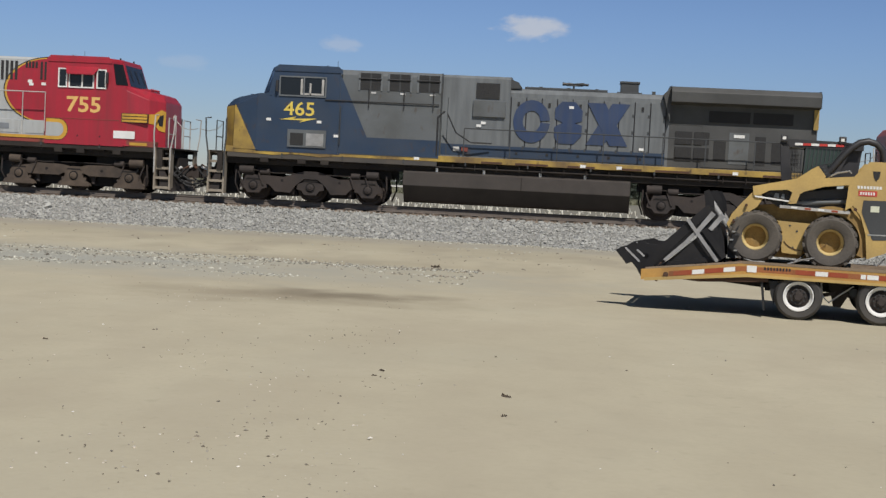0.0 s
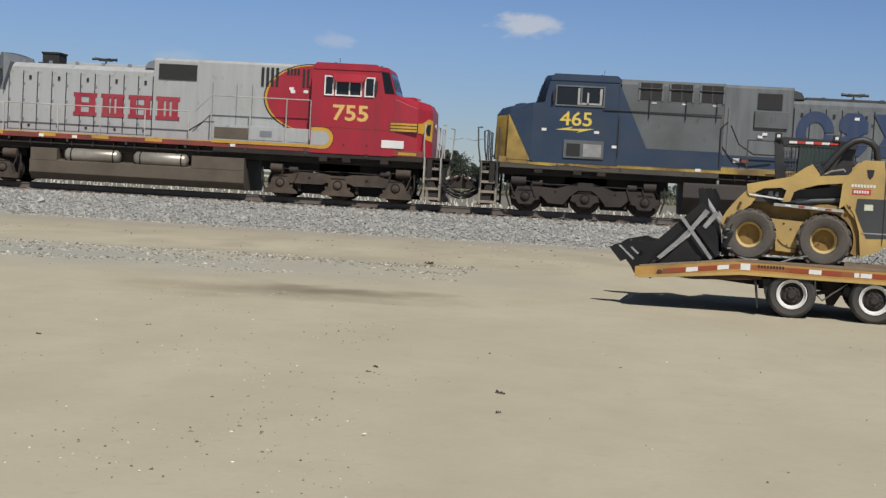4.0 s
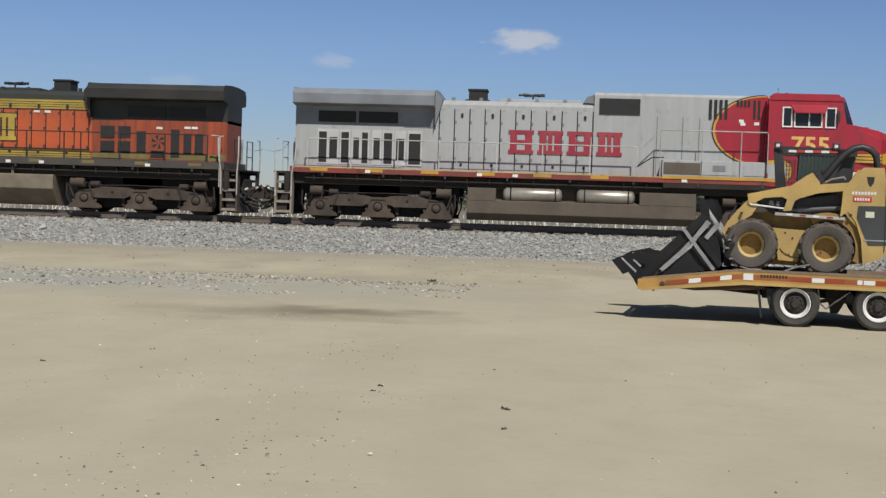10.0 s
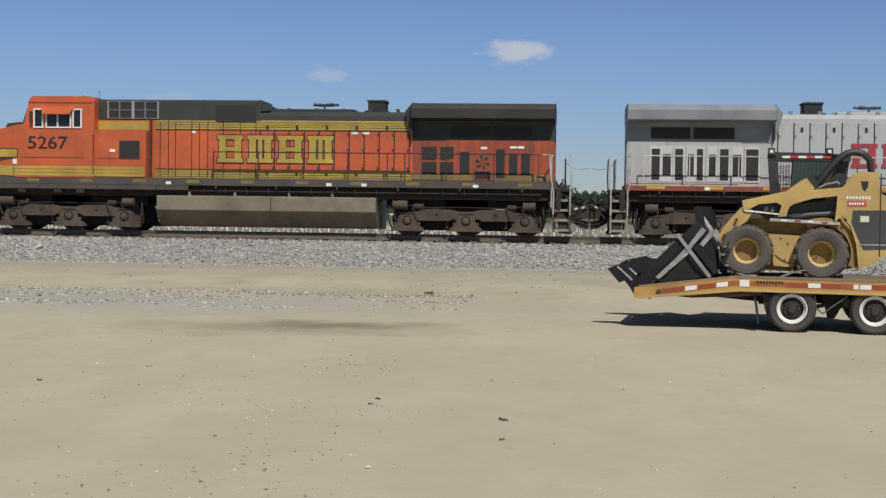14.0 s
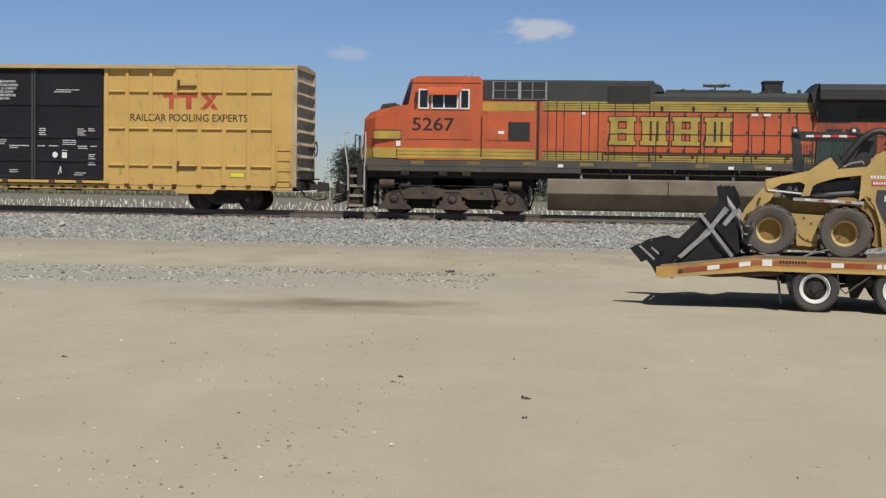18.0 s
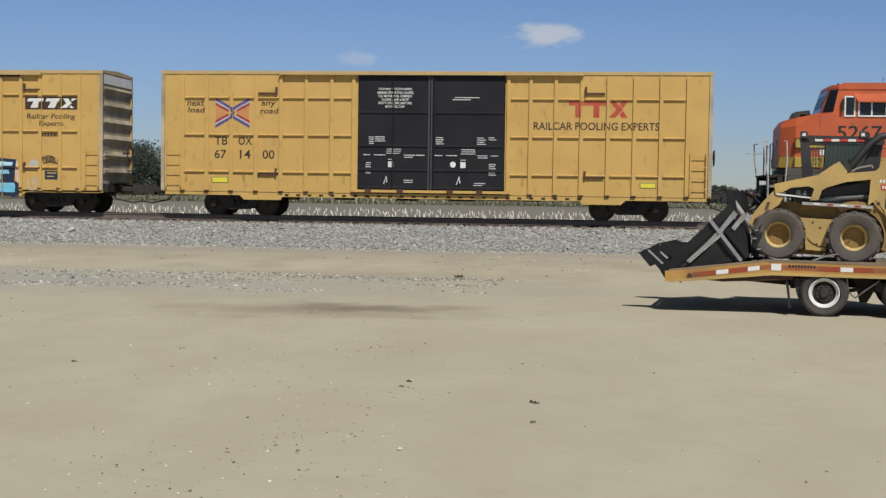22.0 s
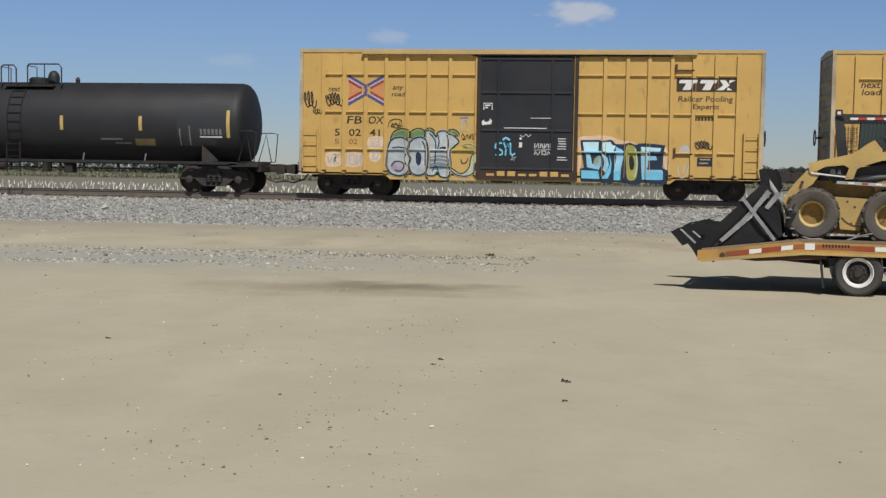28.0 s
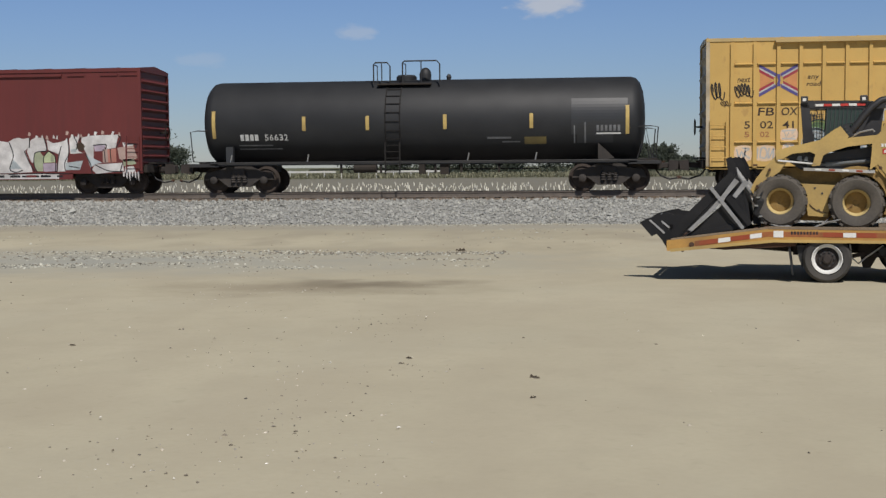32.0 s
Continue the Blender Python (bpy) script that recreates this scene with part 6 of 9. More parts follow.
def orange_dress(og):
    """Bands, vents, panels and plates of an orange unit, nose towards -x."""
    for s in (-1, 1):
        for z0, z1 in ((3.56, 3.88), (1.84, 2.14)):
            patch("yellow_band", rect(-5.05, 3.95, z0, z1), -1, s, 0.964, "goldband", og, 0.004)
            for dz in (0.07, 0.15, 0.23):
                patch("band_line", rect(-5.05, 3.95, z0 + dz, z0 + dz + 0.016), -1, s, 0.97, "line", og, 0.003)
        patch("yellow_band", rect(-9.9, -5.1, 1.90, 2.10), -1, s, 0.963, "dullband", og, 0.003)
        patch("orange_side", rect(0.25, 6.04, 1.87, 3.87), -1, s, 0.9605, "orange", og, 0.003)
        patch("upper_green", rect(0.2, 6.04, 3.87, 4.52), -1, s, 0.964, "green", og, 0.012)
        patch("yellow_band", rect(4.2, 6.0, 3.52, 3.82), -1, s, 0.966, "goldband", og, 0.01)
        part("rear_cab_side", Geo(-1).box(4.12, 5.98, *sorted((s * 0.9, s * 1.42)), 1.86, 3.48), "orange", og, bevel=0.02)
        patch("equipment_door", rect(4.3, 5.8, 2.52, 3.42), -1, s, 1.42, "orange", og, 0.02)
        patch("intake", rect(4.34, 5.06, 2.52, 3.12), -1, s, 1.44, "mesh", og, 0.02)
        for a, b in ((5.6, 4.78), (4.68, 3.86)):
            patch("louvre", rect(b, a, 3.94, 4.5), -1, s, 0.976, "mesh", og, 0.012)
            for z in (3.91, 4.20, 4.49):
                patch("louvre_frame", rect(b - 0.03, a + 0.03, z, z + 0.03), -1, s, 0.976, "hoodgrey", og, 0.03)
            for e in (b - 0.05, a, (a + b) / 2):
                patch("louvre_frame", rect(e, e + 0.05, 3.91, 4.52), -1, s, 0.976, "steel" if e != (a + b) / 2 else "hoodgrey", og, 0.032)
        patch("brake_grille", rect(0.37, 1.74, 3.84, 4.38), -1, s, 0.985, "mesh", og, 0.02)
        for z in (1.88, 2.0, 2.12):
            patch("cab_band", rect(4.14, 8.82, z, z + 0.10), -1, s, 1.505, "goldband", og, 0.004)
        patch("cab_band", rect(8.8, 9.63, 1.88, 2.22), -1, s, 1.38, "goldband", og, 0.12)
        part("cab_band", chamfer(-1, s, [(0.0, 1.88), (0.0, 2.22), (1.0, 2.22), (1.0, 1.88)]), "goldband", og)
        patch("post_cover", rect(4.04, 4.11, 1.88, 3.9), -1, s, 0.98, "shadegreen", og, 0.06)
        for x in (0.35, 0.9, 1.5, 2.05, 2.62, 3.45):
            patch("panel_joint", rect(x, x + 0.025, 1.9, 3.86), -1, s, 0.974, "line", og, 0.006)
        for z in (2.16, 3.53):
            patch("panel_joint", rect(-5.05, 3.92, z, z + 0.025), -1, s, 0.974, "line", og, 0.006)
        patch("nose_stripe", rect(8.68, 9.64, 2.49, 2.82), -1, s, 1.40, "line", og, 0.11)
        patch("nose_stripe", rect(8.70, 9.62, 2.52, 2.79), -1, s, 1.51, "goldband", og, 0.006)
        patch("nose_top_green", [(9.0, 3.62), (9.6, 3.55), (9.5, 3.75), (9.05, 3.8)], -1, s, 0.2, "green", og, 0.3)
        patch("panel_label", rect(8.7, 8.85, 2.28, 2.45), -1, s, 1.512, "white", og)
        patch("panel_label", rect(5.2, 5.4, 2.72, 2.82), -1, s, 1.45, "white", og)
        patch("panel_label", rect(2.5, 2.65, 3.42, 3.5), -1, s, 0.97, "white", og)
        patch("cab_seam", rect(6.3, 8.5, 2.5, 2.525), -1, s, 1.5, "rust", og, 0.008)
        for a, b, z0, z1 in ((-5.42, -5.92, 2.08, 2.5), (-6.05, -6.5, 2.08, 2.5), (-5.42, -5.92, 2.62, 3.02), (-6.05, -6.5, 2.62, 3.02), (-6.72, -7.05, 2.12, 2.86), (-7.95, -8.25, 1.98, 2.95), (-8.40, -8.68, 2.1, 2.82), (-8.80, -9.1, 2.1, 2.82)):
            patch("hood_vent", rect(b, a, z0, z1), -1, s, 0.964, "mesh", og, 0.012)
        patch("fan_door", rect(-7.83, -7.18, 1.9, 3.1), -1, s, 0.964, "orangesoot", og, 0.012)
        for k in range(6):
            a = k * 1.0472 + 0.3
            part("fan_blade", Geo(-1).side([(-7.5 + 0.05 * math.cos(a - 0.5), 2.5 + 0.05 * math.sin(a - 0.5)), (-7.5 + 0.24 * math.cos(a - 0.25), 2.5 + 0.24 * math.sin(a - 0.25)), (-7.5 + 0.24 * math.cos(a + 0.25), 2.5 + 0.24 * math.sin(a + 0.25))], *sorted((s * 0.977, s * 0.985))), "mesh", og)
        patch("fan_panel", rect(-7.75, -7.25, 1.95, 2.2), -1, s, 0.977, "mesh", og, 0.01)
        for x, z in ((-7.65, 2.95), (-8.9, 2.98), (-8.65, 2.98), (-3.2, 3.42), (-3.6, 3.42)):
            patch("panel_label", rect(x, x + 0.22, z, z + 0.08), -1, s, 0.98, "white", og)
        part("white_grab", Geo(-1).tube([(-9.85, s * 1.52, 1.0), (-9.85, s * 1.54, 2.75), (-9.55, s * 1.52, 2.76)], 0.024), "railing", og)


# Orange and dark green unit, nose towards -x, and its twin at the head of what is seen.
og = locomotive(-43.83, -1, "orange", "orange and dark green freight locomotive with yellow bands and sooty, shade-darkened roof")
orange_dress(og)
words("road_number", "5267", -8.31, -6.88, 2.80, 3.25, -1.5, "line", og, 0.0, bold=0.012)
slab_logo(og, -1.72, 2.36, 2.42, 3.36, 0.98, "goldband", 4, "line")
orange_dress(locomotive(23.07, -1, "orange", "orange and dark green freight locomotive leading the blue unit"))

# ---- freight cars ----
def freight_truck(parent, cx, material="truckdark", r=0.43):
    for s in (-1, 1):
        y = s * 1.0
        g = Geo()
        g.side([(cx - 1.2, 0.48), (cx - 1.15, 0.68), (cx - 0.75, 0.74), (cx - 0.4, 0.9), (cx + 0.4, 0.9), (cx + 0.75, 0.74), (cx + 1.15, 0.68), (cx + 1.2, 0.48), (cx + 0.72, 0.5), (cx + 0.38, 0.24), (cx - 0.38, 0.24), (cx - 0.72, 0.5)], y - 0.07, y + 0.07)
        fr = part("side_frame", g, material, parent, "cast steel truck side frame", 0.025)
        g = Geo().box(cx - 0.3, cx + 0.3, *sorted((y + s * 0.07, y + s * 0.075)), 0.36, 0.72)
        part("frame_window", g, "line", fr)
        for a in (-0.2, 0, 0.2):
            sp = Geo().turned([(0.05, 0), (0.085, 0.02), (0.06, 0.06), (0.085, 0.10), (0.06, 0.14), (0.085, 0.18), (0.06, 0.22), (0.085, 0.26), (0.05, 0.28)], (cx + a, y + s * 0.1, 0.36), 10, "z")
            part("spring", sp, material, fr)
        for a in (-0.89, 0.89):
            b = Geo().turned([(0, 0), (0.13, 0), (0.13, s * 0.1), (0.06, s * 0.13), (0, s * 0.13)], (cx + a, y + s * 0.06, r), 14)
            part("bearing", b, material, fr, smooth=True)
    part("bolster", Geo().box(cx - 0.22, cx + 0.22, -1.15, 1.15, 0.55, 0.85), material, parent, bevel=0.02)
    part("brake_beam", Geo().box(cx - 0.55, cx - 0.45, -0.7, 0.7, 0.3, 0.42).box(cx + 0.45, cx + 0.55, -0.7, 0.7, 0.3, 0.42), material, parent)
    for a in (-0.89, 0.89):
        wheelset(parent, cx + a, r)


def draft_gear(parent, x, d, reach=0.72):
    """Coupler, its shank and an air hose beyond a car end; d is the way out."""
    g = Geo(d)
    x *= d
    e = x + reach
    g.box(x - 0.6, e - 0.27, -0.09, 0.09, 0.76, 0.94).side([(e - 0.32, 0.70), (e - 0.30, 1.0), (e - 0.02, 0.97), (e, 0.74)], -0.2, 0.16)
    part("coupler", g, "truckdark", parent, "grimy knuckle coupler", 0.03)
    part("air_hose", Geo(d).tube([(x - 0.1, -0.35, 0.75), (x + 0.1, -0.36, 0.5), (e - 0.32, -0.34, 0.38), (e - 0.02, -0.3, 0.43)], 0.03), "hose", parent)
    part("hose_end", Geo(d).rod((e - 0.06, -0.3, 0.42), (e + 0.02, -0.3, 0.46), 0.045, 8), "rust", parent)
    part("end_sill", Geo(d).box(x - 0.04, x + 0.10, -1.25, 1.25, 0.74, 1.02), "underframe", parent, bevel=0.01)
    part("uncoupling_lever", Geo(d).tube([(x - 0.05, -1.35, 0.95), (x + 0.05, -0.6, 0.92), (x + 0.25, -0.25, 0.98)], 0.015), "rust", parent)


def ladder(parent, x0, x1, z0, z1, y, material, rungs, face="side"):
    g = Geo()
    for x in (x0, x1):
        g.box(x - 0.022, x + 0.022, y - 0.02, y + 0.02, z0, z1)
    ld = part("ladder", g, material, parent)
    for i in range(rungs):
        z = z0 + (i + 0.5) * (z1 - z0) / rungs
        part("rung", Geo().rod((x0, y - 0.01, z), (x1, y - 0.01, z), 0.014, 6), material, ld)


def car_end(parent, x, d, z0, z1, material, ribs, half=1.44):
    """A corrugated end wall with its ribs, brake platform and grab irons."""
    g = Geo(d).box(x * d - 0.06, x * d, -half, half, z0, z1)
    e = part("end_wall", g, material, parent)
    n = ribs
    for i in range(n):
        z = z0 + 0.35 + (z1 - z0 - 0.55) * (i + 0.5) / n
        h = (z1 - z0 - 0.55) / n * 0.52
        r = Geo(d).add([(x * d, -half + 0.04, z - h / 2), (x * d, half - 0.04, z - h / 2), (x * d, half - 0.04, z + h / 2), (x * d, -half + 0.04, z + h / 2), (x * d + 0.10, -half + 0.12, z), (x * d + 0.10, half - 0.12, z)],
                       [(0, 1, 5, 4), (4, 5, 2, 3), (0, 4, 3), (1, 2, 5), (0, 3, 2, 1)])
        part("end_rib", r, material, e)
    part("corner_post", Geo(d).box(x * d - 0.06, x * d + 0.06, -half - 0.03, -half + 0.05, z0, z1), material, e)
    part("corner_post", Geo(d).box(x * d - 0.06, x * d + 0.06, half - 0.05, half + 0.03, z0, z1), material, e)
    part("brake_platform", Geo(d).box(x * d, x * d + 0.3, -0.7, 1.2, z0 + 0.25, z0 + 0.3), "underframe", e)
    w = Geo(d).turned([(0.24, 0), (0.28, 0.02), (0.28, 0.04), (0.24, 0.04)], (x * d + 0.26, 0.6, z0 + 1.35), 18, "x", True)
    w.rod((x * d, 0.6, z0 + 1.35), (x * d + 0.28, 0.6, z0 + 1.35), 0.03)
    part("brake_wheel", w, "underframe", e)
    gr = Geo(d)
    for i in range(4):
        z = z0 + 0.3 + i * 0.4
        gr.tube([(x * d, -half + 0.1, z), (x * d + 0.08, -half + 0.1, z), (x * d + 0.08, -half + 0.55, z), (x * d, -half + 0.55, z)], 0.014)
    part("grab_irons", gr, material, e)


def boxcar_body(t, half, posts, doorway, z0, z1, roof, side_mat, sill_mat, rows, name_rows=True):
    """Side walls with posts and pressed panels, roof with ribs, floor and side sill."""
    d0, d1 = doorway
    part("floor", Geo().box(-half + 0.05, half - 0.05, -1.38, 1.38, z0 + 0.1, z0 + 0.3), "underframe", t)
    for s in (-1, 1):
        for a, b in ((-half, d0), (d1, half)):
            w = part("side_wall", Geo().box(a, b, *sorted((s * 1.38, s * 1.43)), z0, z1), side_mat, t)
            xs = [p for p in posts if a - 0.01 <= p <= b + 0.01]
            edges = [a + 0.02] + xs + [b - 0.02]
            for p in xs:
                part("side_post", Geo().side([(p - 0.055, z0 + 0.04), (p + 0.055, z0 + 0.04), (p + 0.045, z1 - 0.1), (p - 0.045, z1 - 0.1)], *sorted((s * 1.43, s * 1.50))), side_mat, w, bevel=0.012)
            for p, q in zip(edges, edges[1:]):
                if q - p < 0.4:
                    continue
                for z in rows:
                    if (p == edges[0] and p < 0) or (q == edges[-1] and q > 0):
                        if abs(p) > half - 0.2 or abs(q) > half - 0.2:
                            continue
                    g = Geo().along([(s * 1.43, z - 0.005), (s * 1.43, z + 0.055), (s * 1.492, z + 0.035), (s * 1.504, z + 0.024), (s * 1.50, z)], p + 0.08, q - 0.08)
                    part("stiffener", g, side_mat, w)
    r = [(-1.46, z1 - 0.06), (-1.46, z1 + 0.05), (0, roof), (1.46, z1 + 0.05), (1.46, z1 - 0.06)]
    ro = part("roof", Geo().along(r, -half, half), "boxroof" if side_mat == "box" else side_mat, t)
    n = int(half * 2 / 1.2)
    for i in range(n + 1):
        x = -half + 0.03 + (2 * half - 0.09) * i / n
        g = Geo().along([(-1.45, z1 + 0.05), (-1.45, z1 + 0.065), (0, roof + 0.015), (1.45, z1 + 0.065), (1.45, z1 + 0.05), (0, roof)], x, x + 0.06)
        part("roof_rib", g, "boxroof" if side_mat == "box" else side_mat, ro)
    part("centre_sill", Geo().box(-half + 0.2, half - 0.2, -0.35, 0.35, z0 - 0.12, z0 + 0.12), "underframe", t)
    part("brake_rigging", Geo().rod((-half * 0.4, -0.6, z0 - 0.1), (half * 0.4, -0.5, z0 - 0.16), 0.025).box(-1.2, -0.5, -0.9, -0.5, z0 - 0.22, z0 + 0.05).rod((0.6, -0.9, z0 - 0.05), (1.5, -0.9, z0 - 0.05), 0.16, 10).rod((-3.4, -0.7, z0 - 0.1), (-2.7, -0.7, z0 - 0.1), 0.12, 10), "underframe", t)


def paint(name, outlines, material, parent, posts=(), y=1.4335, raised=1.5045, layer=0):
    """Flat paint on the side facing the camera; it steps out where it crosses a post."""
    bm = bmesh.new()
    if isinstance(outlines, bpy.types.Mesh):
        bm.from_mesh(outlines)
    else:
        for o in outlines:
            bm.faces.new([bm.verts.new((x, 0, z)) for x, z in o])
    bm.normal_update()
    bmesh.ops.triangulate(bm, faces=bm.faces, ngon_method="EAR_CLIP")
    for p in posts:
        for e in (p - 0.05, p + 0.05):
            bmesh.ops.bisect_plane(bm, geom=bm.verts[:] + bm.edges[:] + bm.faces[:], plane_co=(e, 0, 0), plane_no=(1, 0, 0))
    v, q = [], []
    for fc in bm.faces:
        cx = sum(k.vert.co.x for k in fc.loops) / len(fc.loops)
        d = -(raised if any(abs(cx - p) < 0.05 for p in posts) else y) - 0.0012 * layer
        q.append(tuple(range(len(v), len(v) + len(fc.loops))))
        v += [(k.vert.co.x, d, k.vert.co.z) for k in fc.loops]
    bm.free()
    g = Geo()
    g.v, g.q = v, q
    me = bpy.data.meshes.new(name)
    me.from_pydata(v, [], q)
    bm = bmesh.new()
    bm.from_mesh(me)
    bmesh.ops.remove_doubles(bm, verts=bm.verts, dist=1e-5)
    bm.to_mesh(me)
    bm.free()
    return part(name, me, material, parent)


def painted_words(body, x0, x1, z0, z1, material, parent, posts=(), slant=0.0, name="lettering"):
    cu = bpy.data.curves.new(name, "FONT")
    cu.body, cu.resolution_u = body, 3
    cu.offset = 0.012
    tmp = new(name, cu)
    me = bpy.data.meshes.new_from_object(tmp.evaluated_get(bpy.context.evaluated_depsgraph_get()))
    bpy.data.objects.remove(tmp)
    co = np.array([k.co[:] for k in me.vertices])
    lo, hi = co.min(0), co.max(0)
    for k in me.vertices:
        s_, t_ = (k.co.x - lo[0]) / (hi[0] - lo[0]), (k.co.y - lo[1]) / (hi[1] - lo[1])
        k.co = (x0 + s_ * (x1 - x0) + slant * (t_ - 0.5) * (z1 - z0), 0, z0 + t_ * (z1 - z0))
    ob = paint(name, me, material, parent, posts, layer=1)
    return ob


def small_print(parent, x, z, rows, w, y, material="print", h=0.026, gap=0.07, seed=1):
    """Lines too small to read, as plain bars."""
    r = random.Random(seed)
    for i in range(rows):
        a = x + r.uniform(0, 0.1) * w
        patch("small_print", rect(a, a + w * r.uniform(0.7, 1.0), z - i * gap - h, z - i * gap), 1, -1, y, material, parent, 0.004)


def rail_mark(parent, x0, x1, z0, z1, posts):
    """Crossed-track emblem: two bent bands that meet, each with a purple, white and red stripe."""
    cx, cz = (x0 + x1) / 2, (z0 + z1) / 2
    w = (z1 - z0)
    u, v = (x1 - x0) / 2, w / 2
    for sx in (-1, 1):
        paint("emblem_field", [[(cx + sx * 0.30 * u, cz), (cx + sx * 0.92 * u, cz + 0.52 * v), (cx + sx * 0.92 * u, cz - 0.52 * v)]], "logoorange", parent, posts)
        for sz in (-1, 1):
            for m, (o0, o1, ma) in enumerate(((-0.30, -0.10, "logored"), (-0.12, 0.02, "spraywhite"), (0.0, 0.20, "logopurple"))):
                # each leg runs from the middle outwards and up or down, in three parallel stripes
                a0, a1 = (0.0 if m == 2 else 0.14 - o0 * 0.3), 0.96
                paint("emblem_band", [[(cx + sx * a0 * u, cz + sz * v * (o0 + 0.16 + a0 * 0.75)), (cx + sx * a1 * u, cz + sz * v * (o0 + 0.10 + a1 * 0.75)), (cx + sx * a1 * u, cz + sz * v * (o1 + 0.10 + a1 * 0.75)), (cx + sx * a0 * u, cz + sz * v * (o1 + 0.16 + a0 * 0.75))]], ma, parent, posts, layer=1 + m)
    paint("emblem_knot", [[(cx - 0.14 * u, cz + 0.34 * v), (cx + 0.02 * u, cz + 0.30 * v), (cx + 0.12 * u, cz), (cx + 0.02 * u, cz - 0.30 * v), (cx - 0.14 * u, cz - 0.34 * v), (cx - 0.02 * u, cz)]], "logopurple", parent, posts, layer=4)


# Sixty-foot yellow boxcar with black double doors.
POSTS = (-8.63, -7.77, -6.90, -6.03, -5.15, -4.27, -3.38, -2.62, 2.66, 3.40, 4.24, 5.10, 5.98, 6.85, 7.72, 8.59)
tb = thing("boxcar", "long yellow boxcar with black double plug doors", "boxcar", pose(-65.52, 0, RAIL), "cars of the goods train")
CARS.append((tb, -65.52))
boxcar_body(tb, 9.40, POSTS, (-2.48, 2.54), 0.80, 4.92, 5.06, "box", "box", (4.03, 2.76, 1.49))
for d in (-1, 1):
    car_end(tb, d * 9.34, d, 0.85, 4.85, "boxend", 8)
    draft_gear(tb, d * 9.4, d, 1.03 if d < 0 else 0.8)
    freight_truck(tb, d * 6.72)
for s in (-1, 1):
    g = Geo().side([(-9.25, 0.70), (-9.25, 0.82), (9.25, 0.82), (9.25, 0.70), (6.6, 0.70), (6.45, 0.55), (5.15, 0.55), (5.1, 0.66), (-5.1, 0.66), (-5.15, 0.55), (-6.45, 0.55), (-6.6, 0.70)], *sorted((s * 1.36, s * 1.43)))
    part("side_sill", g, "box", tb)
    g = Geo()
    for i in range(26):
        x = -5.0 + i * 0.4
        g.box(x, x + 0.13, *sorted((s * 1.40, s * 1.445)), 0.70, 0.76)
    part("sill_slots", g, "underframe", tb)
    part("door_track", Geo().box(-5.2, 5.15, *sorted((s * 1.43, s * 1.62)), 4.83, 4.90), "boxroof", tb)
    part("door_track", Geo().box(-2.6, 2.7, *sorted((s * 1.40, s * 1.55)), 0.86, 0.95), "box", tb)
    for a, b in ((-2.46, 0.0), (0.03, 2.52)):
        dr = part("plug_door", Geo().box(a, b, *sorted((s * 1.40, s * 1.47)), 0.97, 4.82), "doorblack", tb, "black painted steel plug door", 0.01)
        for z in (1.0, 1.6, 2.42, 3.55, 4.76):
            part("door_rib", Geo().along([(s * 1.47, z - 0.02), (s * 1.47, z + 0.08), (s * 1.50, z + 0.06), (s * 1.505, z)], a + 0.06, b - 0.06), "doorblack", dr)
        part("lock_bar", Geo().rod((a + 1.2 if a < -1 else a + 0.12, s * 1.52, 1.0), (a + 1.2 if a < -1 else a + 0.12, s * 1.52, 4.75), 0.022), "doorblack", dr)
        part("door_edge", Geo().box(b - 0.06 if a < -1 else a, b if a < -1 else a + 0.05, *sorted((s * 1.47, s * 1.50)), 0.97, 4.82), "greydark", dr)
        part("door_handle", Geo().tube([(a + 0.9, s * 1.5, 1.15), (a + 1.0, s * 1.55, 1.42), (a + 1.02, s * 1.55, 1.2)], 0.02), "white", dr)
    for x in (-2.2, -1.1, 0.6, 1.6):
        part("door_roller", Geo().box(x, x + 0.22, *sorted((s * 1.46, s * 1.56)), 0.84, 0.98), "rust", tb)
    for x0, x1 in ((-9.20, -8.68), (8.7, 9.22)):
        ladder(tb, x0, x1, 0.95, 2.35, s * 1.52, "box", 4)
    for x, z in ((-5.95, 4.2), (-5.95, 1.42), (5.2, 4.24), (5.2, 1.44)):
        part("tow_bracket", Geo().box(x, x + 0.66, *sorted((s * 1.43, s * 1.5)), z - 0.03, z + 0.03).box(x + (0.6 if x < 0 else 0), x + (0.66 if x < 0 else 0.06), *sorted((s * 1.43, s * 1.52)), z - 0.05, z + 0.22), "rust", tb)
    patch("reflector_edge", rect(-7.6, -7.02, 1.12, 1.32), 1, s, 1.434, "spraygreen", tb)
    patch("reflector", rect(-7.57, -7.04, 1.14, 1.30), 1, s, 1.438, "brightplate", tb)
    patch("reflector_edge", rect(7.06, 7.6, 1.12, 1.30), 1, s, 1.434, "spraygreen", tb)
    patch("reflector", rect(7.08, 7.57, 1.14, 1.28), 1, s, 1.438, "brightplate", tb)
    # rusty feet whose brown also paints the dark shadow below each post
    for x in POSTS:
        part("post_foot", Geo().box(x - 0.08, x + 0.08, *sorted((s * 1.43, s * 1.51)), 0.825, 0.865), "rust", tb)
    for x in (-8.55, -6.5, -3.0, 3.1, 6.7):
        patch("scuff", rect(x, x + 0.09, 1.15, 1.42), 1, s, 1.434, "goldband", tb, 0.003)
yy = -1.434
painted_words("next", -8.47, -7.88, 3.76, 3.95, "brownink", tb, POSTS, 0.15)
painted_words("load", -8.44, -7.86, 3.53, 3.72, "brownink", tb, POSTS, 0.15)
painted_words("any", -5.86, -5.36, 3.72, 3.92, "brownink", tb, POSTS, 0.15)
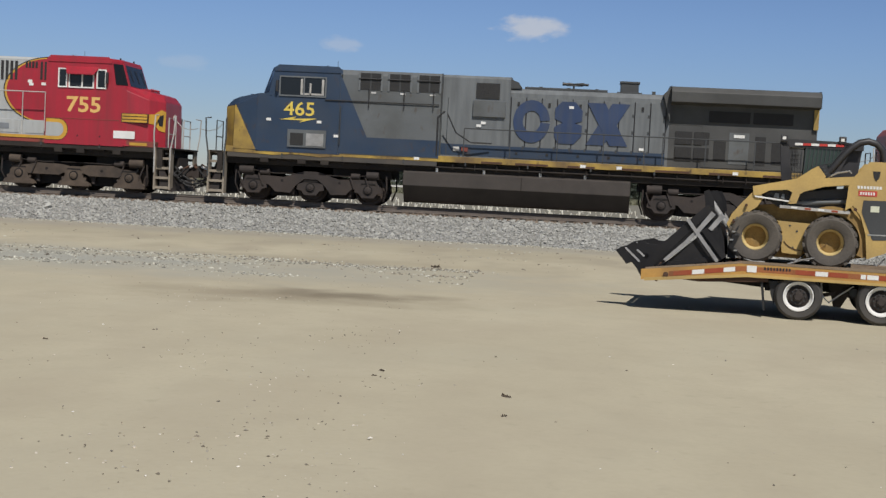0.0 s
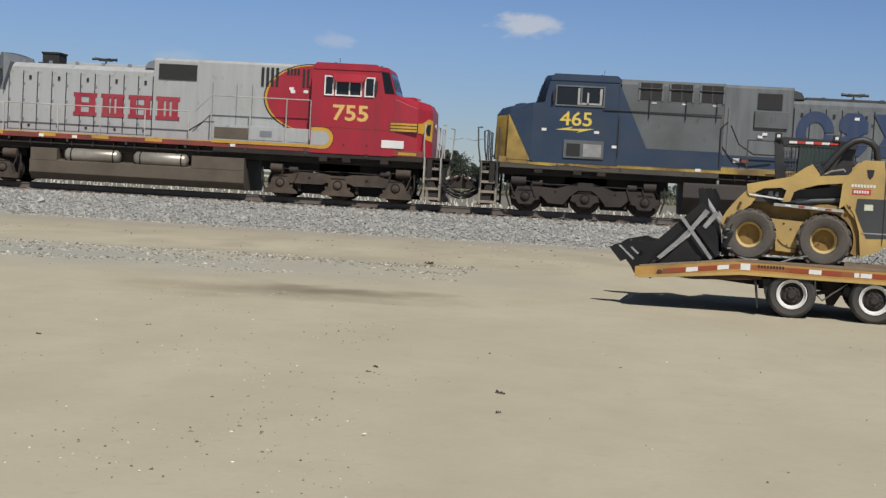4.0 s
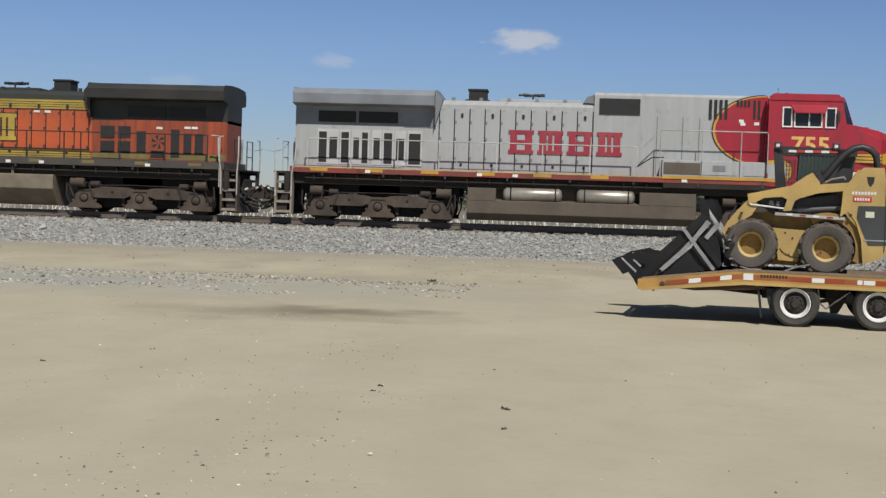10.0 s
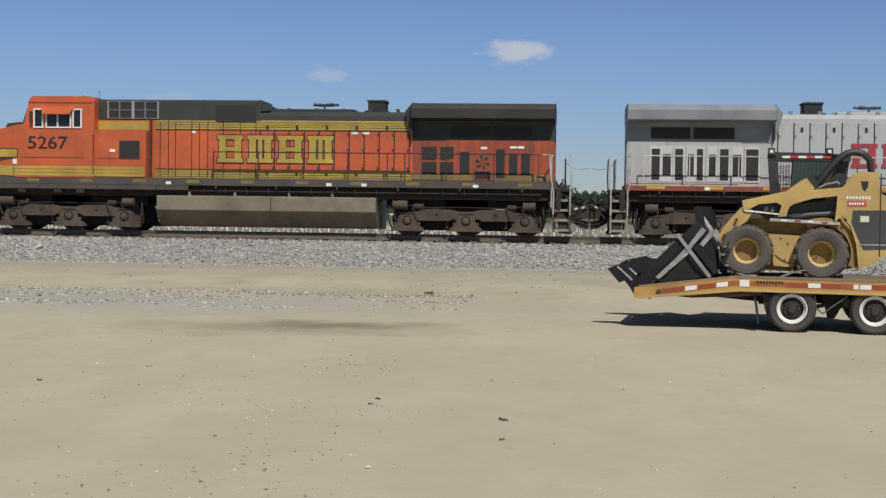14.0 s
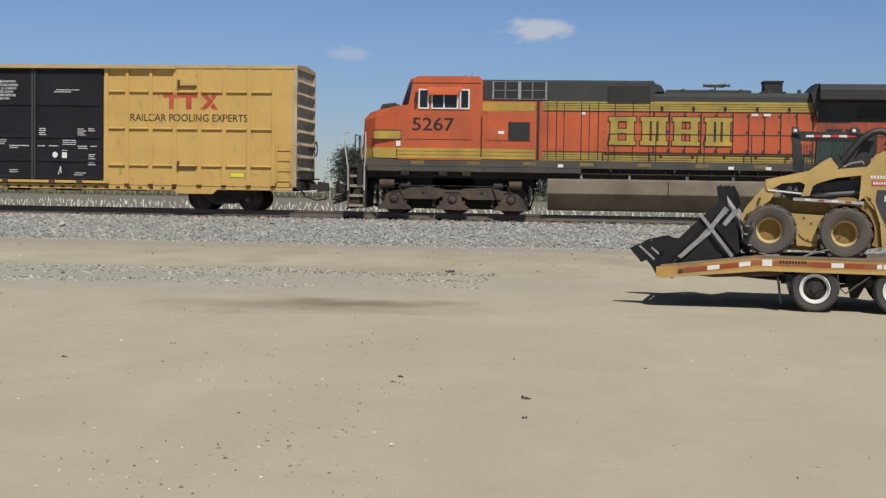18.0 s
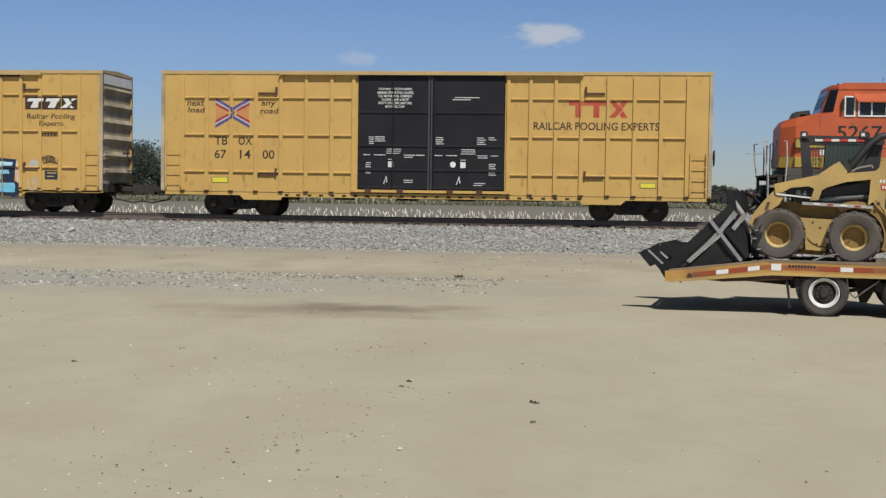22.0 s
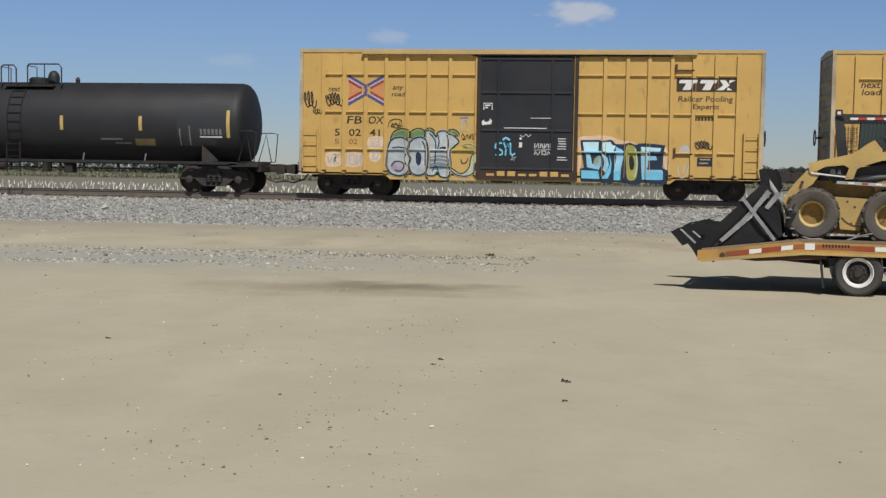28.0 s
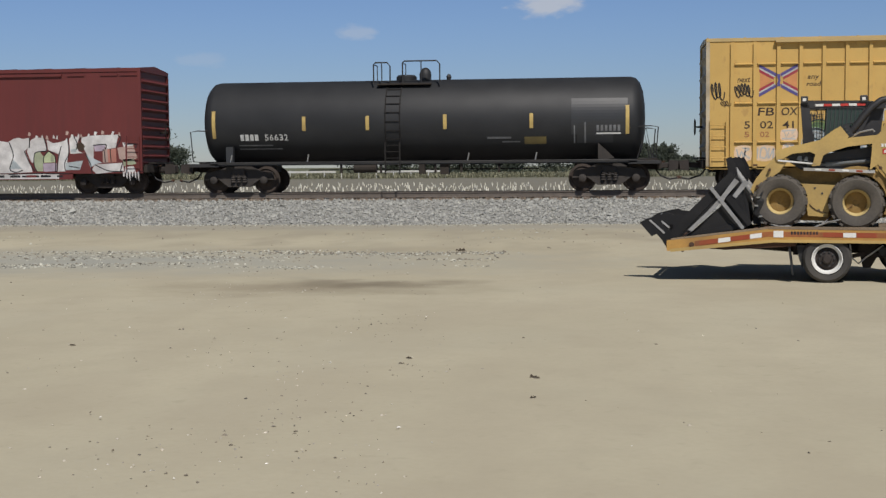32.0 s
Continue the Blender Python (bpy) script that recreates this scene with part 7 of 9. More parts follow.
painted_words("road", -5.88, -5.26, 3.51, 3.70, "brownink", tb, POSTS, 0.15)
rail_mark(tb, -7.50, -6.24, 3.02, 4.04, POSTS)
painted_words("RAILCAR POOLING EXPERTS", 3.50, 7.66, 3.03, 3.29, "brownink", tb, POSTS, 0.0)
painted_words("TB", -7.50, -7.04, 2.43, 2.71, "brownink", tb, POSTS, 0.0, "reporting_mark")
painted_words("OX", -6.66, -6.17, 2.43, 2.71, "brownink", tb, POSTS, 0.0, "reporting_mark")
for x0, x1, body in ((-7.50, -7.08, "67"), (-6.60, -6.22, "14"), (-5.80, -5.38, "00")):
    painted_words(body, x0, x1, 1.96, 2.26, "brownink", tb, (), 0.0, "car_number")
for pts_ in (rect(4.66, 5.90, 3.85, 4.0), rect(4.88, 5.08, 3.45, 3.85), rect(5.48, 5.68, 3.45, 3.85), [(5.98, 4.0), (6.24, 3.72), (5.98, 3.45), (6.2, 3.45), (6.46, 3.72), (6.2, 4.0)], [(6.34, 3.56), (6.46, 3.68), (6.62, 3.45), (6.42, 3.45)], [(6.34, 3.88), (6.46, 3.76), (6.62, 4.0), (6.42, 4.0)]):
    paint("logo_shape", [pts_], "ttxred", tb, POSTS)
for i, line in enumerate(("CERRAR Y BLOQUEAR", "AMBAS PUERTAS ANTES", "DE MOVER EL CARRO", "CLOSE AND LOCK", "BOTH DOORS BEFORE", "MOVING CAR")):
    w = 0.067 * len(line)
    words("door_notice", line, -1.20 - w / 2, -1.20 + w / 2, 4.325 - i * 0.118, 4.405 - i * 0.118, -1.472, "white", tb)
small_print(tb, 0.75, 4.10, 2, 0.85, 1.472, seed=2)
for k, (x, z, n, w) in enumerate(((-2.1, 2.75, 4, 0.18), (-1.9, 2.76, 3, 0.4), (-2.3, 2.15, 1, 0.3), (-1.95, 2.15, 1, 0.4), (-1.5, 2.35, 3, 0.5), (-0.9, 2.15, 2, 0.4), (-0.5, 2.15, 1, 0.4), (-2.2, 1.88, 6, 0.2), (-1.42, 2.0, 1, 0.22), (-0.9, 1.3, 2, 0.4), (0.2, 2.75, 5, 0.3), (1.6, 2.75, 4, 0.33), (2.0, 2.76, 2, 0.25), (0.15, 2.15, 1, 0.3), (0.55, 2.15, 1, 0.4), (1.05, 2.35, 3, 0.5), (1.6, 2.15, 2, 0.35), (2.05, 2.15, 1, 0.35), (2.0, 1.86, 6, 0.28), (1.05, 2.0, 1, 0.22), (1.5, 1.22, 2, 0.4))):
    small_print(tb, x, z, n, w, 1.472, seed=20 + k)
for x in (-1.42, 1.05):
    patch("inspection_card", rect(x, x + 0.18, 1.72, 1.92), 1, -1, 1.474, "white", tb)
part("round_mark", Geo().turned([(0, 0), (0.1, 0), (0.1, -0.005), (0, -0.005)], (0.8, -1.474, 1.83), 16), "white", tb)

# Fifty-foot yellow boxcar with a single black door and painted tags.
FP = (-6.96, -6.23, -5.48, -4.77, -4.04, -3.31, -2.57, -1.66, 1.66, 2.62, 3.36, 4.07, 4.81, 5.52, 6.24, 6.95)
fb = thing("boxcar", "faded yellow boxcar with a black sliding door and painted tags", "boxcar", pose(-84.83, 0, RAIL), "cars of the goods train")
CARS.append((fb, -84.83))
boxcar_body(fb, 7.80, FP, (-1.55, 1.55), 0.72, 4.92, 5.04, "box", "box", (4.10, 2.83, 1.56))
for d in (-1, 1):
    car_end(fb, d * 7.74, d, 0.8, 4.85, "boxend", 6)
    draft_gear(fb, d * 7.8, d, 1.03 if d > 0 else 0.8)
    freight_truck(fb, d * 5.98)
for s in (-1, 1):
    g = Geo().side([(-7.7, 0.70), (-7.7, 0.78), (7.7, 0.78), (7.7, 0.70), (5.0, 0.70), (4.8, 0.56), (-4.6, 0.56), (-4.8, 0.70)], *sorted((s * 1.36, s * 1.43)))
    part("side_sill", g, "box", fb)
    part("door_track", Geo().box(-5.6, 5.6, *sorted((s * 1.43, s * 1.60)), 4.80, 4.88), "boxroof", fb)
    part("door_shade_rail", Geo().box(-1.8, 4.8, *sorted((s * 1.44, s * 1.54)), 4.74, 4.81), "darkrust", fb)
    part("door_sill", Geo().box(-1.6, 1.75, *sorted((s * 1.42, s * 1.54)), 0.62, 0.92), "darkrust", fb)
    for i in range(8):
        patch("sill_plate", rect(-1.3 + i * 0.36, -1.04 + i * 0.36, 0.74, 0.90 if i in (1, 2, 5, 6) else 0.82), 1, s, 1.54, "box", fb)
    dr = part("sliding_door", Geo().box(-1.55, 1.58, *sorted((s * 1.40, s * 1.50)), 0.92, 4.72), "doorgrey", fb, "black painted sliding door", 0.01)
    for z in (0.95, 2.24, 3.50, 4.62):
        part("door_rib", Geo().along([(s * 1.5, z - 0.03), (s * 1.5, z + 0.08), (s * 1.535, z + 0.05), (s * 1.54, z)], -1.5, 1.52), "doorgrey", dr)
    for x in (-0.96, 0.85):
        part("door_post", Geo().box(x, x + 0.08, *sorted((s * 1.5, s * 1.545)), 0.95, 4.66), "doorgrey", dr)
    for x in (-1.66, 1.62):
        part("door_post_frame", Geo().box(x, x + 0.12, *sorted((s * 1.42, s * 1.52)), 0.7, 4.78), "darkrust", fb)
    for x0, x1 in ((-7.66, -7.14), (7.18, 7.66)):
        ladder(fb, x0, x1, 0.9, 2.32, s * 1.52, "box", 4)
    for x, z in ((4.9, 4.3), (4.9, 1.55)):
        part("tow_bracket", Geo().box(x, x + 0.62, *sorted((s * 1.43, s * 1.5)), z - 0.03, z + 0.02).box(x, x + 0.07, *sorted((s * 1.43, s * 1.52)), z - 0.05, z + 0.2), "rust", fb)
    for x in (-6.9, -6.2, -5.45, -4.75, 4.8, 5.5, 6.2, 6.9):
        part("post_foot", Geo().box(x - 0.08, x + 0.06, *sorted((s * 1.43, s * 1.51)), 0.80, 0.86), "rust", fb)
part("end_header", Geo().box(7.742, 7.80, -1.40, 1.40, 4.52, 4.90), "white", fb, "white painted top of the end wall", 0.01)
painted_words("next", -6.78, -6.38, 3.53, 3.69, "brownink", fb, FP, 0.15)
painted_words("any", -4.56, -4.20, 3.56, 3.72, "brownink", fb, FP, 0.15)
painted_words("road", -4.58, -4.14, 3.38, 3.53, "brownink", fb, FP, 0.15)
rail_mark(fb, -6.12, -4.84, 3.06, 4.10, FP)
painted_words("FB", -6.12, -5.60, 2.44, 2.70, "brownink", fb, FP, 0.12, "reporting_mark")
painted_words("OX", -5.38, -4.86, 2.44, 2.70, "brownink", fb, FP, 0.12, "reporting_mark")
for x0, x1, body in ((-6.56, -6.38, "5"), (-6.06, -5.64, "02"), (-5.34, -4.98, "41")):
    painted_words(body, x0, x1, 2.02, 2.26, "brownink", fb, (), 0.0, "car_number")
paint("logo_board", [rect(4.95, 6.90, 3.60, 4.05)], "brownink", fb, FP)
for pts_ in ([(5.06, 3.99), (5.02, 3.88), (5.60, 3.88), (5.64, 3.99)], [(5.26, 3.88), (5.14, 3.66), (5.40, 3.66), (5.50, 3.88)], [(5.74, 3.99), (5.70, 3.88), (6.22, 3.88), (6.26, 3.99)], [(5.90, 3.88), (5.78, 3.66), (6.04, 3.66), (6.14, 3.88)],
             [(6.34, 3.99), (6.46, 3.82), (6.24, 3.66), (6.46, 3.66), (6.66, 3.82), (6.54, 3.99)], [(6.60, 3.76), (6.76, 3.66), (6.58, 3.66)], [(6.64, 3.88), (6.86, 3.99), (6.66, 3.99)]):
    paint("logo_shape", [pts_], "white", fb, FP, layer=2)
painted_words("Railcar Pooling", 5.02, 6.78, 3.22, 3.46, "brownink", fb, FP, 0.12)
painted_words("Experts", 5.50, 6.34, 2.98, 3.20, "brownink", fb, FP, 0.12)
for i in range(7):
    patch("small_print", rect(5.55 + i * 0.11, 5.63 + i * 0.11, 2.66, 2.77), 1, -1, 1.434, "brownink", fb)
patch("data_plate", rect(5.68, 6.16, 1.16, 1.45), 1, -1, 1.434, "navy", fb)
small_print(fb, 5.74, 1.40, 2, 0.36, 1.442, "strip", 0.04, 0.12, 6)
small_print(fb, 1.08, 2.02, 5, 0.34, 1.502, "white", 0.028, 0.085, 7)
small_print(fb, 1.06, 1.40, 2, 0.36, 1.502, "white", 0.028, 0.085, 9)
patch("chalk_line", rect(-0.73, 0.70, 2.335, 2.36), 1, -1, 1.502, "white", fb)
patch("chalk_line", rect(0.17, 0.88, 2.675, 2.695), 1, -1, 1.502, "white", fb)


def ribbon(pts, w, closed=False):
    """A sprayed line of width w along pts, as abutting four-sided pieces."""
    k, side = len(pts), []
    for i in range(k):
        a, b = (pts[i - 1], pts[(i + 1) % k]) if closed else (pts[max(i - 1, 0)], pts[min(i + 1, k - 1)])
        dx, dz = b[0] - a[0], b[1] - a[1]
        m = math.hypot(dx, dz) or 1
        side.append((-dz / m * w / 2, dx / m * w / 2))
    out = []
    for i in range(k if closed else k - 1):
        j = (i + 1) % k
        out.append([(pts[i][0] + side[i][0], pts[i][1] + side[i][1]), (pts[i][0] - side[i][0], pts[i][1] - side[i][1]), (pts[j][0] - side[j][0], pts[j][1] - side[j][1]), (pts[j][0] + side[j][0], pts[j][1] + side[j][1])])
    return out


def grown(pts, e):
    cx, cz = sum(p[0] for p in pts) / len(pts), sum(p[1] for p in pts) / len(pts)
    return [(x + e * (x - cx) / (math.hypot(x - cx, z - cz) or 1), z + e * (z - cz) / (math.hypot(x - cx, z - cz) or 1)) for x, z in pts]


def form(parent, pts, fill, posts, layer, halo="spraywhite", line="line", w=0.035, soft=True, marks=()):
    """One sprayed form: pale halo, fill, dark outline and a few inner lines or patches."""
    o = smooth(pts, 4, True) if soft else pts
    if halo:
        paint("paint_halo", [grown(o, 0.045)], halo, parent, posts, layer=layer)
    paint("paint_fill", [o], fill, parent, posts, layer=layer + 1)
    paint("paint_outline", ribbon(o, w, True), line, parent, posts, layer=layer + 3)
    for kind, ma, q in marks:
        if kind == "line":
            paint("paint_stroke", ribbon(smooth(q, 4), w * 0.75), ma, parent, posts, layer=layer + 4)
        else:
            paint("paint_patch", [smooth(q, 3, True)], ma, parent, posts, layer=layer + 2)


def at(pts, ox, oz, k):
    return [(ox + a / k, oz - b / k) for a, b in pts]


# silver and green tag: four clouds behind, three swelling forms and a curl in front
sv = lambda *p: at(p, -5.218, 2.992, 154)
for q in (sv((95, 168), (108, 128), (150, 108), (188, 116), (198, 150), (165, 165), (125, 162)), sv((195, 152), (205, 120), (238, 106), (268, 114), (278, 150), (240, 158)), sv((275, 118), (300, 103), (326, 118), (312, 140), (285, 138)), sv((398, 122), (420, 108), (450, 122), (455, 142), (420, 140))):
    form(fb, q, "spraygreen", FP, 0, None, "line", 0.035, True, (("line", "olive", [(x, z - 0.05) for x, z in q[1:4]]),))
form(fb, sv((78, 240), (86, 190), (108, 162), (148, 154), (185, 168), (196, 190), (184, 222), (197, 262), (196, 312), (180, 344), (140, 355), (100, 344), (76, 308)), "spraysilver", FP, 3, "palegrey", "teal", 0.062, True,
     (("patch", "palegrey", sv((105, 185), (140, 168), (170, 178), (165, 200), (120, 208))), ("patch", "lilac", sv((100, 290), (130, 275), (160, 290), (165, 320), (140, 340), (105, 325))), ("line", "teal", sv((100, 305), (118, 282), (150, 282), (168, 300), (150, 330), (118, 325))), ("line", "spraywhite", sv((100, 205), (112, 180), (145, 170), (172, 182))), ("line", "teal", sv((100, 212), (140, 205), (178, 214))), ("line", "spraywhite", sv((92, 250), (86, 290), (104, 330))), ("line", "teal", sv((178, 240), (170, 268), (182, 300)))))
form(fb, sv((190, 240), (194, 188), (215, 162), (250, 152), (280, 164), (293, 200), (296, 260), (290, 320), (270, 345), (236, 351), (206, 336), (192, 300), (202, 266)), "spraysilver", FP, 9, "palegrey", "teal", 0.062, True,
     (("patch", "navy", sv((230, 240), (244, 230), (258, 246), (256, 288), (242, 300), (231, 280))), ("line", "spraywhite", sv((208, 300), (214, 230), (218, 190), (245, 170))), ("patch", "palegrey", sv((262, 180), (280, 200), (284, 260), (276, 310), (266, 250))), ("line", "teal", sv((262, 172), (278, 210), (280, 300)))))
form(fb, sv((282, 190), (276, 136), (296, 117), (322, 130), (336, 150), (346, 124), (380, 118), (405, 134), (424, 140), (456, 172), (430, 200), (412, 226), (416, 290), (406, 356), (362, 356), (346, 332), (326, 352), (290, 346), (286, 300), (302, 250)), "spraysilver", FP, 3, "spraywhite", "teal", 0.055, True,
     (("patch", "palegrey", sv((296, 140), (318, 145), (330, 180), (326, 215), (306, 200))), ("patch", "palegrey", sv((352, 145), (380, 135), (395, 170), (388, 215), (356, 200))), ("patch", "steelblue", sv((304, 256), (398, 250), (400, 310), (300, 316))), ("line", "teal", sv((300, 130), (330, 168), (334, 222), (330, 290))), ("line", "teal", sv((345, 138), (352, 180), (340, 222))), ("line", "teal", sv((392, 140), (404, 180), (396, 240), (404, 320))), ("line", "spraywhite", sv((310, 245), (350, 240), (392, 246))), ("line", "spraywhite", sv((308, 263), (350, 258), (394, 264))), ("line", "spraywhite", sv((306, 284), (350, 278), (396, 284))), ("line", "navy", sv((302, 312), (350, 306), (404, 312))), ("line", "teal", sv((318, 330), (335, 300), (350, 330))), ("line", "spraywhite", sv((410, 152), (432, 172), (414, 196))), ("patch", "navy", sv((356, 205), (384, 200), (386, 222), (358, 224)))))
form(fb, sv((404, 306), (430, 318), (462, 338), (492, 330), (514, 300), (518, 268), (530, 238), (552, 232), (556, 268), (546, 318), (520, 344), (484, 352), (440, 342)), "palegreen", FP, 9, "spraywhite", "teal", 0.04, True,
     (("line", "spraywhite", sv((430, 330), (470, 344), (512, 326), (536, 280))), ("line", "teal", sv((468, 262), (474, 282), (496, 280), (506, 256))), ("patch", "navy", sv((540, 290), (552, 280), (548, 312), (536, 316)))))
for q, ma, w in ((((470, 190), (500, 180), (530, 188), (500, 202), (478, 196), (520, 206), (548, 190)), "palegreen", 0.03), (((468, 150), (476, 132), (486, 150), (474, 160), (490, 158), (500, 134), (506, 156), (516, 134), (514, 158), (528, 130), (530, 162), (544, 126)), "line", 0.022), (((472, 118), (472, 66), (500, 64), (500, 118)), "spraywhite", 0.05), (((460, 44), (502, 44)), "lilac", 0.07), (((80, 100), (90, 70), (120, 58), (150, 66), (146, 90), (110, 84), (96, 96), (130, 104), (160, 92)), "brownink", 0.024), (((100, 76), (112, 100), (122, 76), (134, 100), (142, 74)), "brownink", 0.02)):
    paint("paint_stroke", ribbon(smooth(sv(*q), 3), w), ma, fb, FP, layer=13)
# blue tag: dark ground with a pink haze round it, four forms
bl = lambda *p: at(p, 1.504, 2.479, 159)
paint("paint_glow", [smooth(bl((40, 82), (56, 62), (110, 58), (165, 54), (222, 62), (262, 78), (300, 84), (345, 92), (300, 104), (230, 100), (150, 96), (70, 100), (60, 160), (56, 230), (42, 250), (44, 160)), 3, True)], "haloed", fb, FP)
paint("paint_glow", [smooth(bl((488, 110), (504, 118), (518, 180), (522, 240), (516, 250), (500, 230), (488, 180)), 3, True)], "haloed", fb, FP)
paint("paint_shade", [bl((52, 80), (156, 78), (162, 84), (216, 76), (240, 99), (285, 99), (312, 90), (345, 104), (362, 94), (415, 94), (498, 102), (490, 142), (486, 222), (516, 236), (512, 302), (490, 311), (380, 301), (350, 316), (300, 306), (240, 301), (186, 309), (165, 301), (58, 301), (52, 232), (74, 226), (60, 150))], "navy", fb, FP, layer=1)


def blue_fill(material, layer, *q):
    paint("paint_fill", [bl(*q)], material, fb, FP, layer=layer)


blue_fill("pale", 4, (66, 91), (150, 89), (148, 141), (74, 142))
blue_fill("paleblue", 2, (82, 152), (105, 152), (118, 206), (136, 205), (152, 168), (162, 165), (166, 210), (152, 236), (90, 223))
blue_fill("dullgreen", 4, (122, 204), (130, 175), (156, 158), (152, 200), (136, 216))
blue_fill("cyan", 3, (60, 240), (150, 242), (158, 284), (62, 283))
blue_fill("pale", 4, (168, 92), (210, 88), (222, 106), (240, 109), (226, 140), (172, 140))
blue_fill("paleblue", 2, (170, 152), (196, 170), (206, 210), (190, 252), (172, 236), (182, 204))
blue_fill("cyan", 3, (205, 152), (220, 200), (216, 250), (200, 282), (164, 283), (188, 258), (212, 206))
blue_fill("paleblue", 2, (240, 114), (276, 130), (281, 165), (269, 230), (266, 290), (232, 290), (232, 240), (244, 170))
blue_fill("cyan", 4, (234, 244), (267, 240), (266, 290), (232, 290))
blue_fill("paleblue", 2, (370, 111), (478, 117), (470, 141), (404, 143), (406, 160), (452, 160), (456, 181), (410, 183), (412, 204), (404, 232), (482, 232), (490, 242), (488, 285), (380, 285), (374, 200))
blue_fill("pale", 4, (372, 113), (476, 119), (472, 134), (376, 132))
blue_fill("cyan", 3, (380, 244), (488, 246), (488, 285), (380, 285))
ov = bl((289, 122), (310, 101), (340, 110), (355, 150), (360, 220), (350, 280), (322, 293), (301, 281), (293, 210))
form(fb, ov, "olive", FP, 4, None, "navy", 0.03, True, (("patch", "line", bl((312, 166), (325, 158), (338, 190), (336, 226), (321, 236), (311, 200))), ("line", "pale", bl((340, 120), (350, 160), (352, 220), (342, 270))), ("line", "spraygreen", bl((302, 130), (300, 180), (306, 240)))))
for q in (((80, 146), (92, 190), (94, 220)), ((168, 100), (166, 146), (186, 196)), ((242, 120), (236, 170), (236, 230)), ((372, 118), (380, 180), (382, 250))):
    paint("paint_stroke", ribbon(smooth(bl(*q), 4), 0.018), "spraywhite", fb, FP, layer=8)
# old white tag low on the wall, on wiped patches between the posts
wt = lambda *p: at(p, -7.165, 4.14, 154)
for q in (((48, 418), (124, 414), (126, 484), (52, 488)), ((150, 418), (240, 416), (242, 482), (152, 486)), ((276, 334), (352, 330), (350, 384), (274, 386)), ((284, 406), (338, 404), (336, 456), (288, 458))):
    paint("wiped_patch", [smooth(wt(*q), 2, True)], "haloed", fb, ())
for q in (((56, 430), (68, 476), (80, 440), (92, 476), (100, 424)), ((84, 424), (118, 428), (92, 450), (120, 476)), ((160, 424), (156, 478)), ((172, 476), (176, 430), (196, 424), (206, 450), (196, 476), (178, 470)), ((216, 424), (212, 478), (228, 450), (238, 426), (236, 478)), ((254, 430), (262, 456), (252, 484)), ((290, 412), (310, 414), (298, 430), (312, 446), (290, 450)), ((318, 412), (334, 416), (318, 448), (338, 448)), ((280, 340), (346, 336)), ((280, 378), (346, 380))):
    paint("paint_stroke", ribbon(smooth(wt(*q), 3), 0.05), "spraywhite", fb, (), layer=2)
for q in (((290, 344), (300, 374), (312, 346)), ((322, 346), (340, 344), (324, 358), (342, 366), (322, 374))):
    paint("paint_stroke", ribbon(wt(*q), 0.025), "spraygrey", fb, (), layer=3)
for x0, x1, body in ((-6.56, -6.40, "5"), (-6.06, -5.76, "02")):
    painted_words(body, x0, x1, 1.74, 1.92, "faded", fb, (), 0.0, "old_number")
# the sprayed parts of the pressed ridge that crosses both tags
for p, q in zip(FP, FP[1:]):
    for a, b, ma in ((-4.66, -4.10, "spraygrey"), (-3.96, -3.38, "spraygrey"), (-3.24, -2.64, "palegrey"), (-2.42, -1.72, "olive"), (1.96, 2.54, "cyan"), (2.70, 3.28, "paleblue"), (3.44, 3.99, "olive"), (4.15, 4.64, "navy")):
        if p < a and b < q:
            part("paint_ridge", Geo().along([(-1.4365, 1.618), (-1.4935, 1.5985), (-1.5075, 1.5855), (-1.5035, 1.562), (-1.5005, 1.562), (-1.5045, 1.585), (-1.4925, 1.5955), (-1.434, 1.6145)], a, b), ma, fb)
# small scrawls: rows of leaning pen loops
for x, z, w, h, ma, thick in ((-6.86, 3.06, 0.52, 0.46, "line", 0.034), (-7.62, 2.95, 0.36, 0.62, "line", 0.036), (5.60, 1.73, 0.5, 0.28, "line", 0.03), (-7.30, 2.76, 0.25, 0.18, "brownink", 0.02)):
    n = max(3, int(w / 0.10))
    run = []
    for k in range(n * 8 + 1):
        a = k * 0.7854
        tall = 0.5 + 0.5 * abs(math.sin(k * 0.31 + x))
        run.append((x + w * k / (n * 8) + 0.055 * math.cos(a) - 0.03 * math.sin(a), z + h * 0.45 + h * 0.5 * tall * math.sin(a)))
    paint("scrawl", ribbon(smooth(run, 2), thick), ma, fb, FP, layer=13)
wb = lambda *p: [(a / 100, b / 100) for a, b in p]
